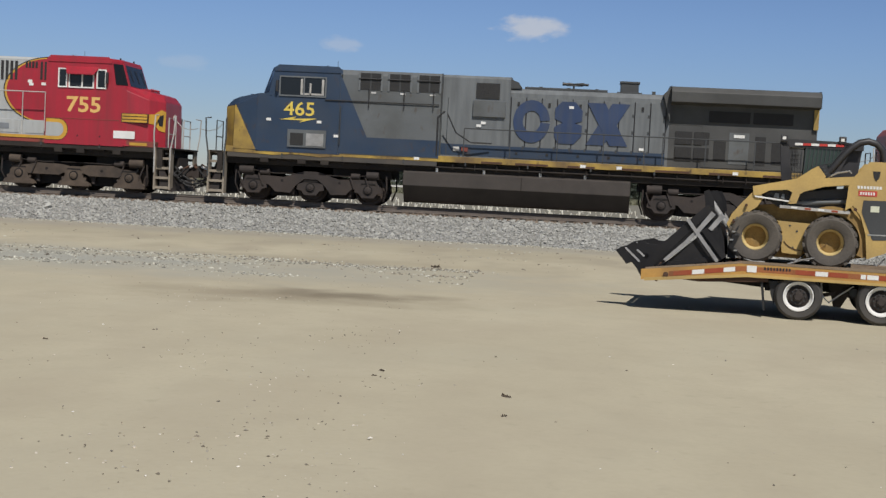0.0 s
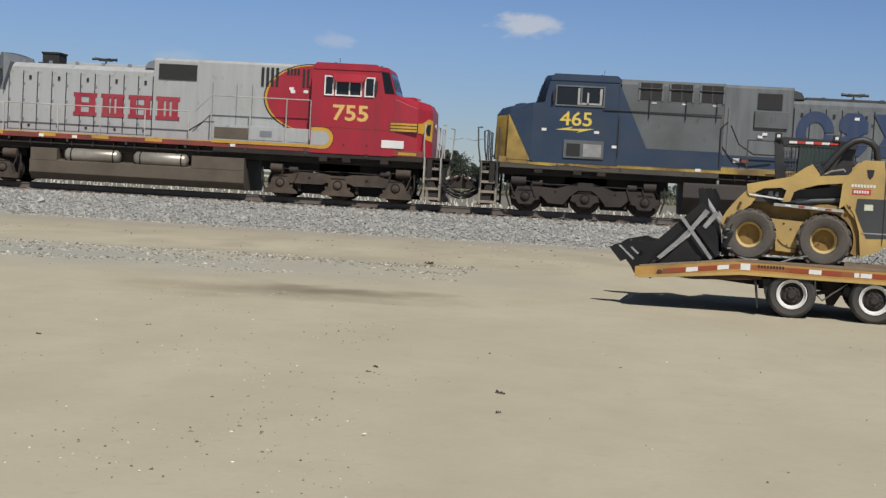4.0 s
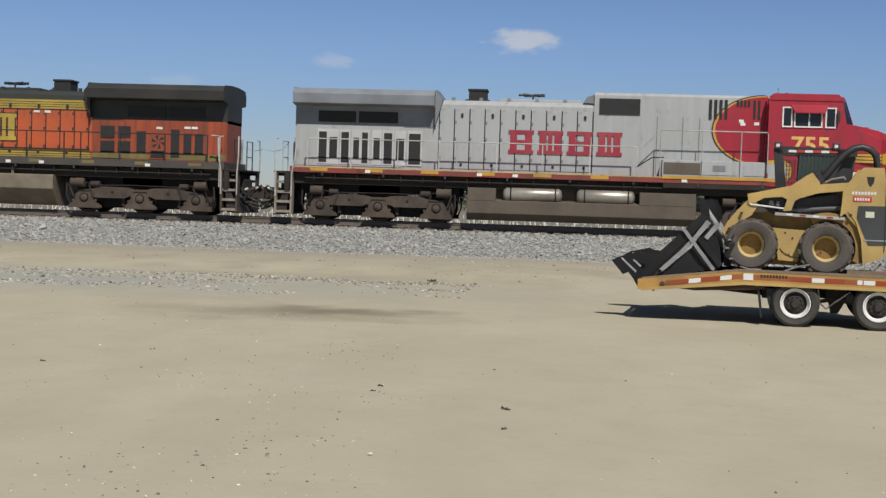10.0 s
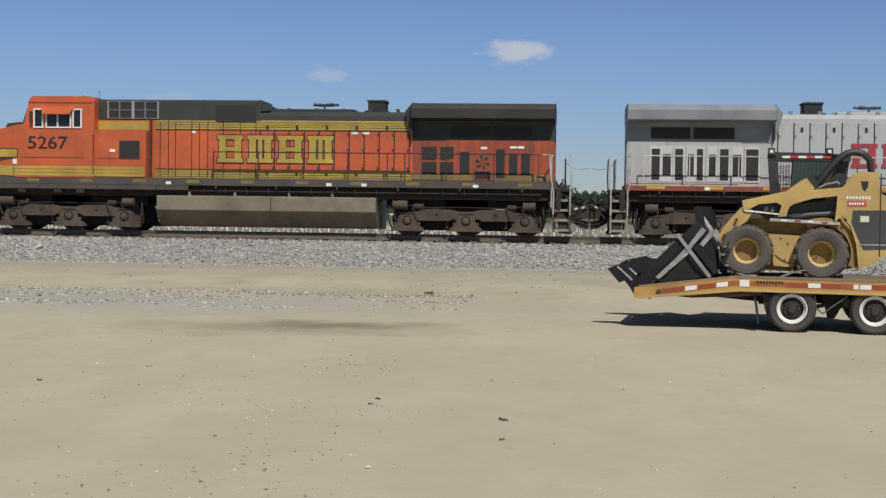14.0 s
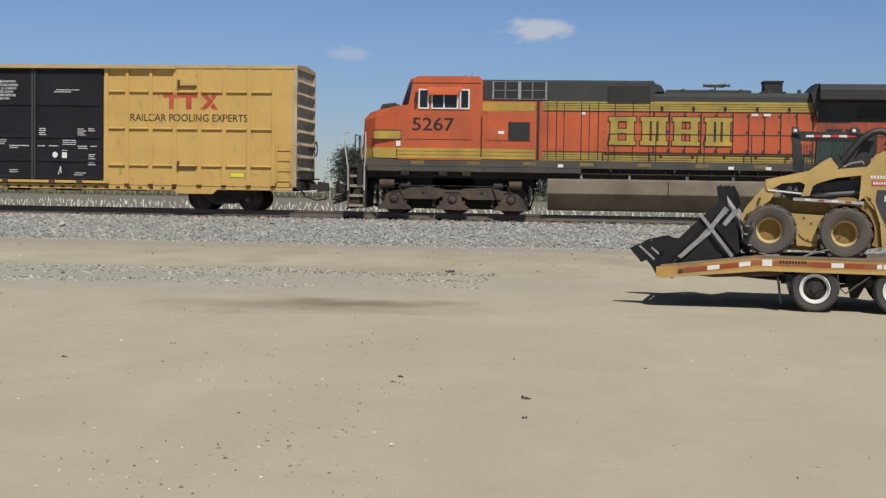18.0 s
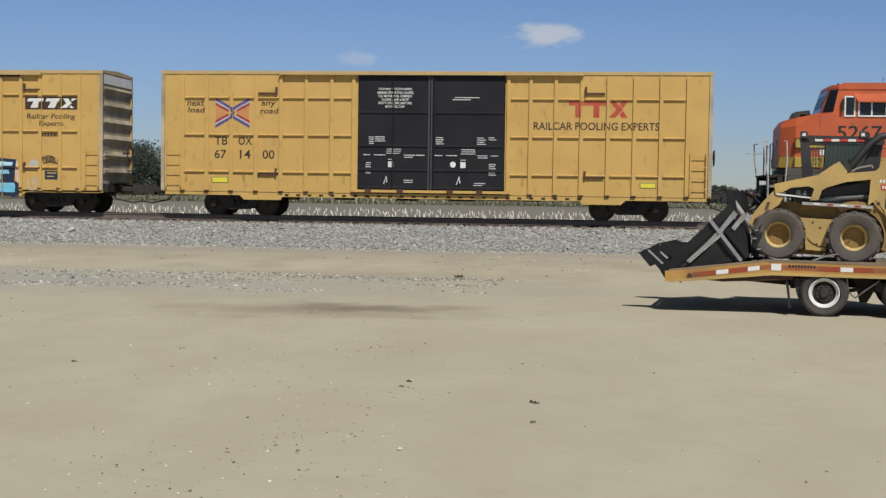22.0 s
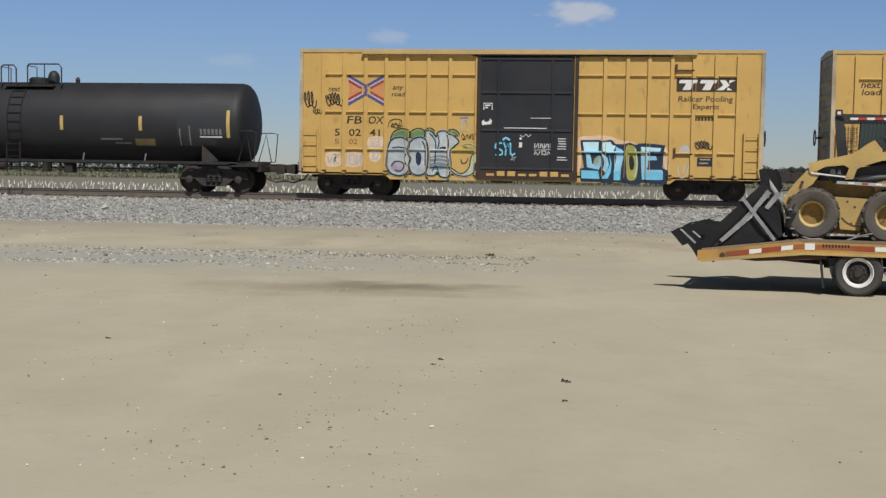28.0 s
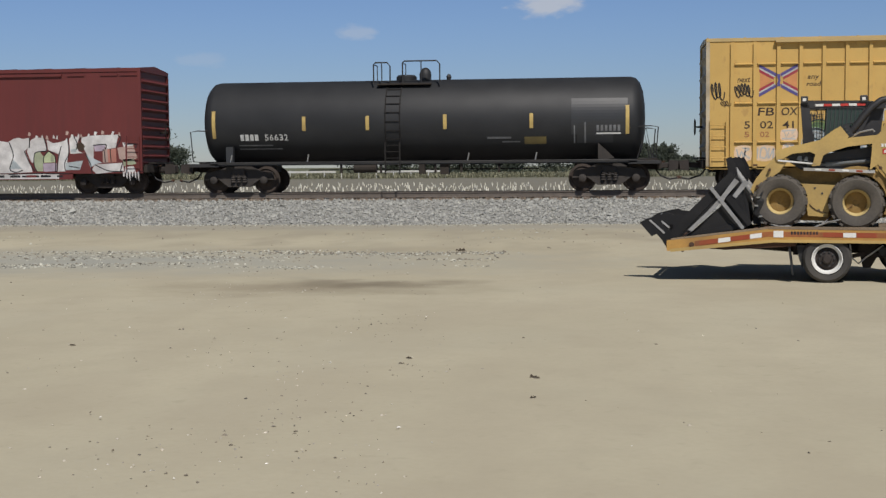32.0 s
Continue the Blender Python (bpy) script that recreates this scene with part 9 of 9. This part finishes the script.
def tyre_mesh(r, w, rim=0.56):
    g = Geo().turned([(r * rim, 0.09), (r * (rim + 0.02), 0.035), (r * 0.68, 0.0), (r * 0.88, -0.01), (r * 0.97, 0.025), (r, 0.06), (r, w - 0.06), (r * 0.97, w - 0.025), (r * 0.88, w + 0.01), (r * rim, w - 0.09)], (0, 0, 0), 40, "y", True)
    return g.mesh("tyre", smooth=True)


tr_tyre = tyre_mesh(0.395, 0.24, 0.62)
tr_tyre.materials.append(M["tyreblack"])
tr_rim = Geo().turned([(0.245, 0.03), (0.25, 0.0), (0.235, 0.0), (0.226, 0.02), (0.205, 0.05), (0.192, 0.06), (0.192, 0.2), (0.245, 0.21)], (0, 0, 0), 32, "y", True).mesh("rim", smooth=True)
tr_rim.materials.append(M["white"])
hub = Geo().turned([(0, -0.03), (0.055, -0.03), (0.065, 0.0), (0.085, 0.05), (0.13, 0.06), (0.15, 0.10), (0.193, 0.11), (0.193, 0.15), (0, 0.15)], (0, 0, 0), 20)
hub_me = hub.mesh("hub")
hub_me.materials.append(M["truckdark"])
nut_me = Geo().rod((0, 0, 0), (0, 0.05, 0), 0.014, 6).mesh("wheel_nut")
nut_me.materials.append(M["greydark"])
for x in (-0.35, 0.97):
    for y, d in ((0.02, 1), (0.29, 1), (2.22, 1), (1.95, 1)):
        w = part("trailer_wheel", tr_tyre, "tyreblack", TR)
        w.location = (x, y, 0.395)
        if y in (0.02, 1.95):
            r = part("rim", tr_rim, "white", w, "white painted steel rim")
            part("hub", hub_me, "greydark", w)
            for i in range(10):
                a = 0.62832 * i
                nut = part("wheel_nut", nut_me, "greysteel", w)
                nut.location = (0.12 * math.cos(a), 0.03, 0.12 * math.sin(a))
    part("axle", Geo().rod((x, 0.2, 0.395), (x, 2.3, 0.395), 0.07, 10), "underframe", TR)

# Skid steer loader standing on the deck, bucket on the dovetail.
SK = thing("skid_steer_loader", "tan-yellow skid steer loader with black bucket standing on the trailer", "loader", pose(4.0, -23.4, 0, 0, 0, -8) @ pose(0.07, 0.37, -0.012))
D = 1.72
sk_tyre = tyre_mesh(0.435, 0.30, 0.515)
sk_tyre.materials.append(M["tyre"])
lug_me = []
for ya, yb, sa, sb in ((0.01, 0.155, -0.02, 0.03), (0.145, 0.29, 0.03, -0.02)):
    lug_me.append(Geo().add([(d + sh * 1.0, y, rr) for rr in (0.412, 0.452) for y, sh in ((ya, sa), (yb, sb)) for d in (-0.03, 0.03)], [(0, 1, 3, 2), (4, 6, 7, 5), (0, 4, 5, 1), (2, 3, 7, 6), (0, 2, 6, 4), (1, 5, 7, 3)]).mesh("tread_lug"))
    lug_me[-1].materials.append(M["tyre"])
sk_disc = Geo().turned([(0, 0.24), (0.05, 0.24), (0.06, 0.225), (0.12, 0.225), (0.178, 0.24), (0.178, 0.26), (0, 0.27)], (0, 0, 0), 24).mesh("rim_disc", smooth=True)
sk_disc.materials.append(M["dirtshade"])
sk_rim = Geo().turned([(0.218, 0.11), (0.222, 0.092), (0.217, 0.092), (0.208, 0.12), (0.182, 0.24), (0.175, 0.25), (0.2, 0.26), (0.216, 0.2)], (0, 0, 0), 28, "y", True).mesh("rim", smooth=True)
sk_rim.materials.append(M["rim"])
for x, z in ((-1.185, 1.350), (0.05, 1.322)):
    for y in (0.0, D - 0.30):
        w = part("loader_wheel", sk_tyre, "tyre", SK, "dusty lugged rubber tyre")
        w.location = (x, y, z)
        r = part("rim", sk_rim, "rim", w, "worn yellow rim")
        if y:
            r.rotation_euler = (0, 0, math.pi)
            r.location = (0, 0.30, 0)
        part("rim_disc", sk_disc, "dirtshade", r, "rim disc browned for mud and shade")
        for i in range(15):
            for k in (0, 1):
                lg = part("tread_lug", lug_me[k], "tyre", w)
                lg.rotation_euler = (0, 6.28319 * (i + 0.5 * k) / 15, 0)
# lower frame between the wheels, browned to stand in for shade under the bar
part("chassis", Geo().side([(-1.55, 1.35), (-1.5, 1.62), (-1.3, 1.86), (-0.9, 1.9), (0.35, 1.84), (0.62, 1.55), (0.66, 1.12), (0.45, 1.08), (-0.2, 1.02), (-1.3, 1.05)], 0.34, D - 0.34), "dirtshade", SK, "machine body browned for the shade under the arm", 0.02)
part("side_plate", Geo().side([(-0.92, 1.64), (-0.10, 1.60), (-0.28, 1.48), (-0.36, 1.30), (-0.42, 1.09), (-0.72, 1.11), (-0.76, 1.50), (-0.84, 1.60)], 0.20, 0.30), "cat", SK, bevel=0.01)
part("side_plate", Geo().side([(-0.92, 1.64), (-0.10, 1.60), (-0.28, 1.48), (-0.36, 1.30), (-0.42, 1.09), (-0.72, 1.11), (-0.76, 1.50), (-0.84, 1.60)], D - 0.30, D - 0.20), "cat", SK)
for x, z in ((-0.62, 1.57), (-0.28, 1.54), (-0.5, 1.48), (-0.2, 1.46), (-0.35, 1.46), (-0.55, 1.2), (-0.35, 1.18)):
    part("bolt", Geo().rod((x, 0.19, z), (x, 0.21, z), 0.018, 8), "greydark", SK)
for y0, y1 in ((0.06, 0.34), (D - 0.34, D - 0.06)):
    # side bar with markings under the arm, against the shade-browned body
    part("side_bar", Geo().side([(-0.80, 1.87), (-0.80, 1.908), (0.33, 1.858), (0.33, 1.82)], y0, y1), "railing", SK, bevel=0.006)
    for i in range(4):
        part("bar_marking", Geo().side([(-0.62 + i * 0.22, 1.868 - i * 0.01), (-0.62 + i * 0.22, 1.898 - i * 0.01), (-0.52 + i * 0.22, 1.893 - i * 0.01), (-0.52 + i * 0.22, 1.863 - i * 0.01)], y0 - 0.005, y0) if y0 < 1 else Geo().box(-0.6 + i * 0.2, -0.5 + i * 0.2, y1, y1 + 0.004, 1.83, 1.86), "tapered" if i % 2 else "white", SK)
    # front lift-arm leg curving down to the quick coupler
    part("arm_leg", Geo().side([(-1.28, 2.08), (-1.20, 2.14), (-1.10, 2.02), (-1.20, 1.86), (-1.42, 1.70), (-1.52, 1.55), (-1.60, 1.46), (-1.66, 1.55), (-1.58, 1.72), (-1.44, 1.90)], y0 + 0.03, y1 - 0.03), "cat", SK, bevel=0.012)
    # long lift arm, with an open window near its nose
    part("lift_arm", Geo().side([(-1.24, 2.06), (-1.26, 2.20), (-0.95, 2.27), (-0.55, 2.36), (-0.32, 2.53), (-0.22, 2.585), (-0.10, 2.43), (-0.12, 2.39), (0.42, 2.44), (0.34, 2.32), (-0.10, 2.27), (-0.42, 2.17), (-0.50, 2.12), (-0.55, 1.96), (-0.66, 1.95), (-0.60, 2.14), (-0.70, 2.19), (-1.0, 2.16), (-1.14, 2.08)], y0, y1), "cat", SK, bevel=0.012)
    part("arm_edge", Geo().side([(-1.24, 2.055), (-1.22, 2.025), (-0.62, 1.965), (-0.62, 1.99)], y0, y1), "white", SK)
    # dark plate stands in for the shadow inside the arm's window
    part("arm_shadow_plate", Geo().side([(-1.14, 2.08), (-1.0, 2.16), (-0.70, 2.19), (-0.62, 2.14), (-0.64, 2.0)], y0 + 0.10, y1 - 0.02), "mesh", SK)
    part("decal", Geo().side([(-0.92, 2.04), (-0.90, 2.11), (-0.84, 2.11), (-0.83, 2.03)], y0 + 0.09, y0 + 0.10).side([(-0.80, 2.03), (-0.78, 2.10), (-0.74, 2.10), (-0.74, 2.02)], y0 + 0.09, y0 + 0.10), "hoodgrey", SK)
    # rear tower
    part("rear_tower", Geo().side([(0.30, 2.28), (0.40, 2.45), (0.56, 2.62), (0.62, 2.69), (0.92, 2.69), (0.97, 2.34), (1.08, 2.28), (1.13, 2.10), (1.13, 1.38), (0.92, 1.20), (0.66, 1.10), (0.62, 1.50), (0.52, 1.80), (0.38, 1.98), (0.27, 1.90), (0.29, 2.1)], y0 - 0.02, y1), "cat", SK, bevel=0.015)
    s0 = y0 - 0.026 if y0 < 1 else y1
    part("engine_panel", Geo().side([(0.54, 2.06), (1.12, 2.07), (1.12, 1.42), (0.72, 1.40), (0.62, 1.62), (0.52, 1.86)], s0, s0 + 0.006), "greydark", SK)
    part("panel_edge", Geo().box(0.64, 1.12, s0 - 0.004, s0 + 0.002, 1.48, 1.50), "steel", SK)
    part("panel_joint", Geo().box(0.97, 0.985, s0 - 0.004, s0 + 0.002, 1.3, 2.68), "line", SK)
    part("recess", Geo().side([(0.66, 2.55), (0.78, 2.55), (0.77, 2.45), (0.72, 2.38), (0.68, 2.44)], s0, s0 + 0.01), "mesh", SK)
    part("hire_plate", Geo().box(0.45, 0.75, s0, s0 + 0.006, 2.13, 2.22), "redpaint", SK)
    for i in range(8):
        part("small_print", Geo().box(0.43 + i * 0.05, 0.465 + i * 0.05, s0, s0 + 0.004, 2.25, 2.30), "white", SK)
    for i in range(6):
        part("small_print", Geo().box(0.475 + i * 0.042, 0.503 + i * 0.042, s0 - 0.003, s0, 2.150, 2.198), "white", SK)
    part("warning_label", Geo().box(0.66, 0.80, s0 - 0.004, s0, 1.87, 1.97), "labelpale", SK)
    part("pin", Geo().rod((0.42, s0 - 0.01, 1.90), (0.42, s0 + 0.02, 1.90), 0.03, 10), "rust", SK)
for x, z, rr in ((-1.55, 1.60, 0.035), (-1.36, 1.88, 0.025)):
    part("pivot_pin", Geo().rod((x, 0.02, z), (x, 0.07, z), rr, 12), "rust", SK, smooth=True)
part("grab_handle", Geo().tube([(-0.10, 0.34, 2.46), (-0.16, 0.33, 2.62), (-0.02, 0.33, 2.66), (0.04, 0.34, 2.50)], 0.014), "blackpaint", SK)
# brown arc painted as the tower's shade round the rear wheel
part("fender", Geo().side(arc(0.06, 1.335, 0.60, 0.60, -25, 120, 14) + list(reversed(arc(0.06, 1.335, 0.47, 0.47, -25, 120, 14))), 0.12, 0.36), "dirtshade", SK)
part("arch_trim", Geo().side(arc(-0.35, 1.38, 0.38, 0.24, 200, 340, 10) + list(reversed(arc(-0.35, 1.38, 0.37, 0.23, 200, 340, 10))), 0.185, 0.20), "rust", SK)
for x in (-0.55, 0.75):
    part("deck_chain", Geo().tube([(x, 0.05, 0.93), (x + 0.12, 0.12, 1.02), (x + 0.2, 0.2, 1.10)], 0.014, 5), "blackpaint", SK)
# solid black block stands in for the darkness beneath the arms
part("under_arm_void", Geo().side([(-1.1, 2.05), (0.32, 2.26), (0.36, 1.84), (-0.85, 1.88)], 0.30, D - 0.30), "blackpaint", SK)
part("lift_cylinder", Geo().rod((-0.45, 0.28, 1.97), (0.3, 0.28, 2.02), 0.045, 10).rod((-0.75, 0.28, 1.95), (-0.4, 0.28, 1.97), 0.026, 8), "hoodgrey", SK, smooth=True)
part("hydraulic_line", Geo().tube([(-0.05, 0.26, 2.42), (0.1, 0.24, 2.50), (0.3, 0.24, 2.54), (0.33, 0.24, 2.5)], 0.016), "steel", SK)
# cab: frame, guard, roof, lamps
part("cab_roof", Geo().side([(-0.86, 2.98), (-0.84, 3.04), (0.2, 3.02), (0.5, 2.98), (0.5, 2.9), (-0.8, 2.93)], 0.36, D - 0.36), "blackpaint", SK, bevel=0.01)
for y in (0.36, D - 0.42):
    part("cab_post", Geo().side([(-0.86, 2.98), (-0.72, 2.98), (-0.62, 2.2), (-0.80, 2.2)], y, y + 0.06), "blackpaint", SK)
    part("cab_post", Geo().side([(0.2, 3.0), (0.36, 3.0), (0.05, 2.3), (-0.12, 2.3)], y, y + 0.06), "blackpaint", SK)
    part("cab_side_screen", Geo().side([(-0.44, 2.95), (0.22, 2.95), (-0.05, 2.42), (-0.46, 2.42)], y + 0.02, y + 0.03), "screen_green", SK)
    for i in range(9):
        x = -0.42 + i * 0.065
        part("screen_bar", Geo().side([(x, 2.94), (x + 0.012, 2.94), (x - 0.03, 2.44), (x - 0.042, 2.44)], y + 0.005, y + 0.015), "greydark", SK)
    g = Geo()
    for i in range(7):
        g.side([(-0.70, 2.34 + i * 0.075), (-0.48, 2.36 + i * 0.075), (-0.48, 2.368 + i * 0.075), (-0.70, 2.348 + i * 0.075)], y + 0.01, y + 0.02)
    for i in range(5):
        g.box(-0.69 + i * 0.048, -0.682 + i * 0.048, y + 0.01, y + 0.02, 2.34, 2.86)
    part("mesh_guard", g, "greydark", SK)
part("cab_back", Geo().side([(-0.05, 2.3), (0.3, 2.98), (0.5, 2.95), (0.42, 2.3)], 0.5, D - 0.5), "blackpaint", SK)
part("seat", Geo().side([(-0.35, 2.2), (-0.3, 2.42), (-0.05, 2.45), (0.02, 2.8), (0.12, 2.8), (0.1, 2.2)], 0.62, D - 0.62), "blackpaint", SK, bevel=0.02)
for i in range(6):
    x = -0.62 + i * 0.135
    part("roof_marking", Geo().box(x, x + 0.13, 0.345, 0.352, 2.945, 2.985), "white" if i % 2 == 0 else "redpaint", SK)
for x, y in ((-0.80, 0.38), (0.16, 0.38), (-0.80, D - 0.45)):
    lp = part("work_lamp", Geo().box(x - 0.06, x + 0.06, y - 0.06, y + 0.06, 3.0, 3.12), "blackpaint", SK, bevel=0.015)
    part("lens", Geo().box(x - 0.028, x + 0.028, y - 0.064, y - 0.058, 3.035, 3.085), "white", lp)
part("air_duct", Geo().tube([(-0.12, 0.36, 2.42), (0.02, 0.34, 2.58), (0.16, 0.34, 2.77), (0.30, 0.36, 2.93), (0.44, 0.38, 3.03), (0.58, 0.40, 3.06), (0.72, 0.42, 3.02), (0.82, 0.45, 2.92), (0.86, 0.5, 2.70)], 0.058, 10), "blackpaint", SK, smooth=True)
part("arm_bracket", Geo().side([(-0.20, 2.60), (-0.10, 2.62), (-0.02, 2.44), (-0.10, 2.42)], 0.08, 0.32), "blackpaint", SK, bevel=0.01)
for k in range(3):
    part("bracket_rib", Geo().side([(-0.17 + 0.03 * k, 2.58 - 0.05 * k), (-0.13 + 0.03 * k, 2.60 - 0.05 * k), (-0.12 + 0.03 * k, 2.575 - 0.05 * k), (-0.16 + 0.03 * k, 2.555 - 0.05 * k)], 0.066, 0.08), "greydark", SK)
part("exhaust_stub", Geo().rod((0.83, 0.6, 2.68), (0.83, 0.6, 2.80), 0.03, 8), "rust", SK)
part("rear_guard", Geo().box(1.0, 1.16, 0.3, D - 0.3, 1.38, 2.26), "cat", SK, bevel=0.03)
# bucket lying on the sloping tail, with a clamp jaw of separate tines
part("bucket_floor", Geo().side([(-3.02, 0.62), (-2.98, 0.58), (-2.60, 0.76), (-1.72, 0.92), (-1.66, 0.98), (-1.70, 1.02), (-2.62, 0.84)], -0.20, D + 0.20), "bucket", SK)
part("bucket_back", Geo().side([(-2.02, 1.74), (-1.94, 1.82), (-1.84, 1.72), (-1.70, 1.30), (-1.66, 0.98), (-1.72, 0.98), (-1.78, 1.30), (-1.90, 1.66)], -0.12, D + 0.12), "bucket", SK)
for y in (-0.18, D + 0.14):
    part("bucket_side", Geo().side([(-2.66, 0.82), (-2.16, 1.27), (-1.95, 1.62), (-1.84, 1.60), (-1.68, 0.98), (-1.75, 0.90)], y, y + 0.04), "bucket", SK)
    part("bucket_beam", Geo().side([(-3.05, 0.58), (-3.11, 0.68), (-2.77, 1.09), (-2.31, 1.54), (-2.00, 1.84), (-1.88, 1.74), (-2.20, 1.41), (-2.69, 0.89), (-2.98, 0.57)], y - 0.05, y + 0.07), "bucket", SK, bevel=0.01)
    part("beam_flange", Geo().side([(-2.98, 0.60), (-2.69, 0.93), (-2.20, 1.45), (-1.90, 1.76), (-1.92, 1.78), (-2.22, 1.47), (-2.71, 0.95), (-3.0, 0.62)], y - 0.075, y - 0.05), "bucket", SK)
    part("bucket_strut", Geo().side([(-2.08, 1.42), (-1.99, 1.46), (-1.64, 1.0), (-1.70, 0.95)], y - 0.05, y), "bucket", SK, bevel=0.006)
for i, y in enumerate((-0.20, 1.80)):
    j = 0.03 * (i % 3) - 0.03
    tine = part("jaw_tine", Geo().side([(-3.50, 1.02 + j), (-3.40, 1.08 + j), (-3.05, 1.16), (-2.95, 1.12), (-2.77, 1.11), (-2.88, 0.84), (-3.03, 0.66), (-3.11, 0.68), (-3.22, 0.81), (-3.31, 0.77)], y, y + 0.13), "bucket", SK, bevel=0.008)
    part("wear_strip", Geo().side([(-3.36, 1.07 + j), (-3.33, 1.08 + j), (-3.08, 0.83), (-3.10, 0.80)], y - 0.012, y), "barebar", tine)
    part("wear_strip", Geo().side([(-3.15, 1.01), (-3.13, 1.03), (-3.00, 0.92), (-3.02, 0.90)], y - 0.012, y), "barebar", tine)
part("jaw_shaft", Geo().rod((-2.98, -0.2, 0.92), (-2.98, D + 0.2, 0.92), 0.05, 8), "bucket", SK)
part("cross_brace", Geo().side([(-2.34, 1.58), (-2.29, 1.61), (-1.76, 0.93), (-1.81, 0.90)], -0.285, -0.265), "barebar", SK, "scraped bare steel brace")
part("brace_bolt", Geo().rod((-1.79, -0.30, 0.92), (-1.79, -0.26, 0.92), 0.03, 8), "steel", SK)
part("cross_brace", Geo().side([(-2.69, 0.88), (-2.63, 0.85), (-2.32, 1.16), (-2.08, 1.41), (-1.85, 1.69), (-1.92, 1.75), (-2.13, 1.46), (-2.36, 1.20)], -0.262, -0.256), "barebar", SK, "scraped bare steel brace")
part("cross_brace", Geo().side([(-1.76, 1.72), (-1.69, 1.66), (-1.90, 1.41), (-1.96, 1.45)], -0.20, -0.17), "barebar", SK, "scraped bare steel brace")
for x, y in ((-2.02, 0.0), (-1.90, 0.35), (-1.98, 0.9), (-1.86, 1.3)):
    part("jaw_hinge", Geo().side([(x, 1.70), (x + 0.13, 1.76), (x + 0.10, 1.95), (x + 0.02, 2.10), (x - 0.05, 2.07), (x - 0.02, 1.9)], y, y + 0.10), "bucket", SK, bevel=0.01)
for y in (0.15, 1.4):
    part("jaw_cylinder", Geo().rod((-1.98, y, 1.95), (-1.66, y, 1.50), 0.05, 10).rod((-1.66, y, 1.5), (-1.55, y, 1.32), 0.028, 8), "greysteel", SK, smooth=True)
part("quick_coupler", Geo().side([(-1.62, 0.98), (-1.52, 0.96), (-1.42, 1.5), (-1.50, 1.70), (-1.60, 1.58)], 0.10, D - 0.10), "bucket", SK, bevel=0.01)
for k in range(4):
    part("hydraulic_hose", Geo().tube([(-1.45, 0.02 + 0.07 * k, 1.55), (-1.55 + 0.03 * k, -0.02, 1.35), (-1.60 + 0.02 * k, 0.0, 1.15), (-1.48 + 0.04 * k, 0.02, 1.02)], 0.02), "hose", SK)
for x, z in ((-1.57, 1.28), (-1.54, 1.42), (-1.50, 1.10)):
    part("hose_clamp", Geo().box(x - 0.03, x + 0.03, -0.06, -0.03, z - 0.012, z + 0.012), "steel", SK)
part("tie_chain", Geo().tube([(-1.35, 0.02, 0.97), (-1.2, -0.02, 0.93), (-1.0, 0.0, 0.93)], 0.012), "steel", SK)
part("tie_chain", Geo().tube([(-0.62, 0.0, 0.92), (-0.4, 0.02, 1.0), (-0.2, 0.0, 1.05)], 0.014), "steel", SK)
bar = Geo().side([(0.42, 0.90), (0.42, 0.97), (1.45, 0.95), (1.45, 0.88)], 0.1, 0.26)
tagged(part("loose_plank", bar, "plank", None), "dark weathered ramp board lying on the trailer deck", "ramp board").matrix_basis = pose(4.0, -23.4, 0, 0, 0, -8) @ pose(0.05, 0.22, 0.0)

# small litter on the lot
for i, (x, y, s) in enumerate(((-1.95, -32.39, 0.03), (-1.97, -32.75, 0.02), (-0.62, -33.44, 0.035), (-0.55, -34.5, 0.025), (-3.21, -15.83, 0.08), (-3.3, -15.7, 0.06), (-0.9, -30.6, 0.015), (-5.9, -31.5, 0.03))):
    r = random.Random(i)
    g = Geo()
    for k in range(4):
        a = r.uniform(0, 6.28)
        p = (x + r.uniform(-s, s), y + r.uniform(-s, s))
        g.add([(p[0] - s * math.cos(a), p[1] - s * math.sin(a) * 0.5, 0.0), (p[0] + s * math.cos(a), p[1] + s * math.sin(a) * 0.5, 0.0), (p[0] + s * 0.6 * math.cos(a), p[1], s * r.uniform(0.4, 0.9)), (p[0] - s * 0.3, p[1] + s * 0.4, s * 0.3)], [(0, 1, 2), (0, 2, 3), (1, 3, 2), (0, 3, 1)])
    ob = part("litter", g, "trash", None)
    ob.location.z = lot_height(x, y) + 0.004
    tagged(ob, "crumpled scrap of dark litter on the dirt", "litter", group="litter on the lot")


# ---- what moves ----
def travelled(t):
    """How far the train has come at t seconds."""
    return float(np.interp(t, [a for a, b in TRAVEL], [b for a, b in TRAVEL]))


def motions():
    for car, centre in CARS:
        walk(car, [(t, pose(centre + s, 0, RAIL)) for t, s in TRAVEL])
    times = [i / 6 for i in range(193)]
    for wheel, x, r in WHEELS:
        walk(wheel, [(t, pose(x, 0, r, 0, math.degrees((travelled(t) - travelled(0)) / r), 0)) for t in times])


motions()
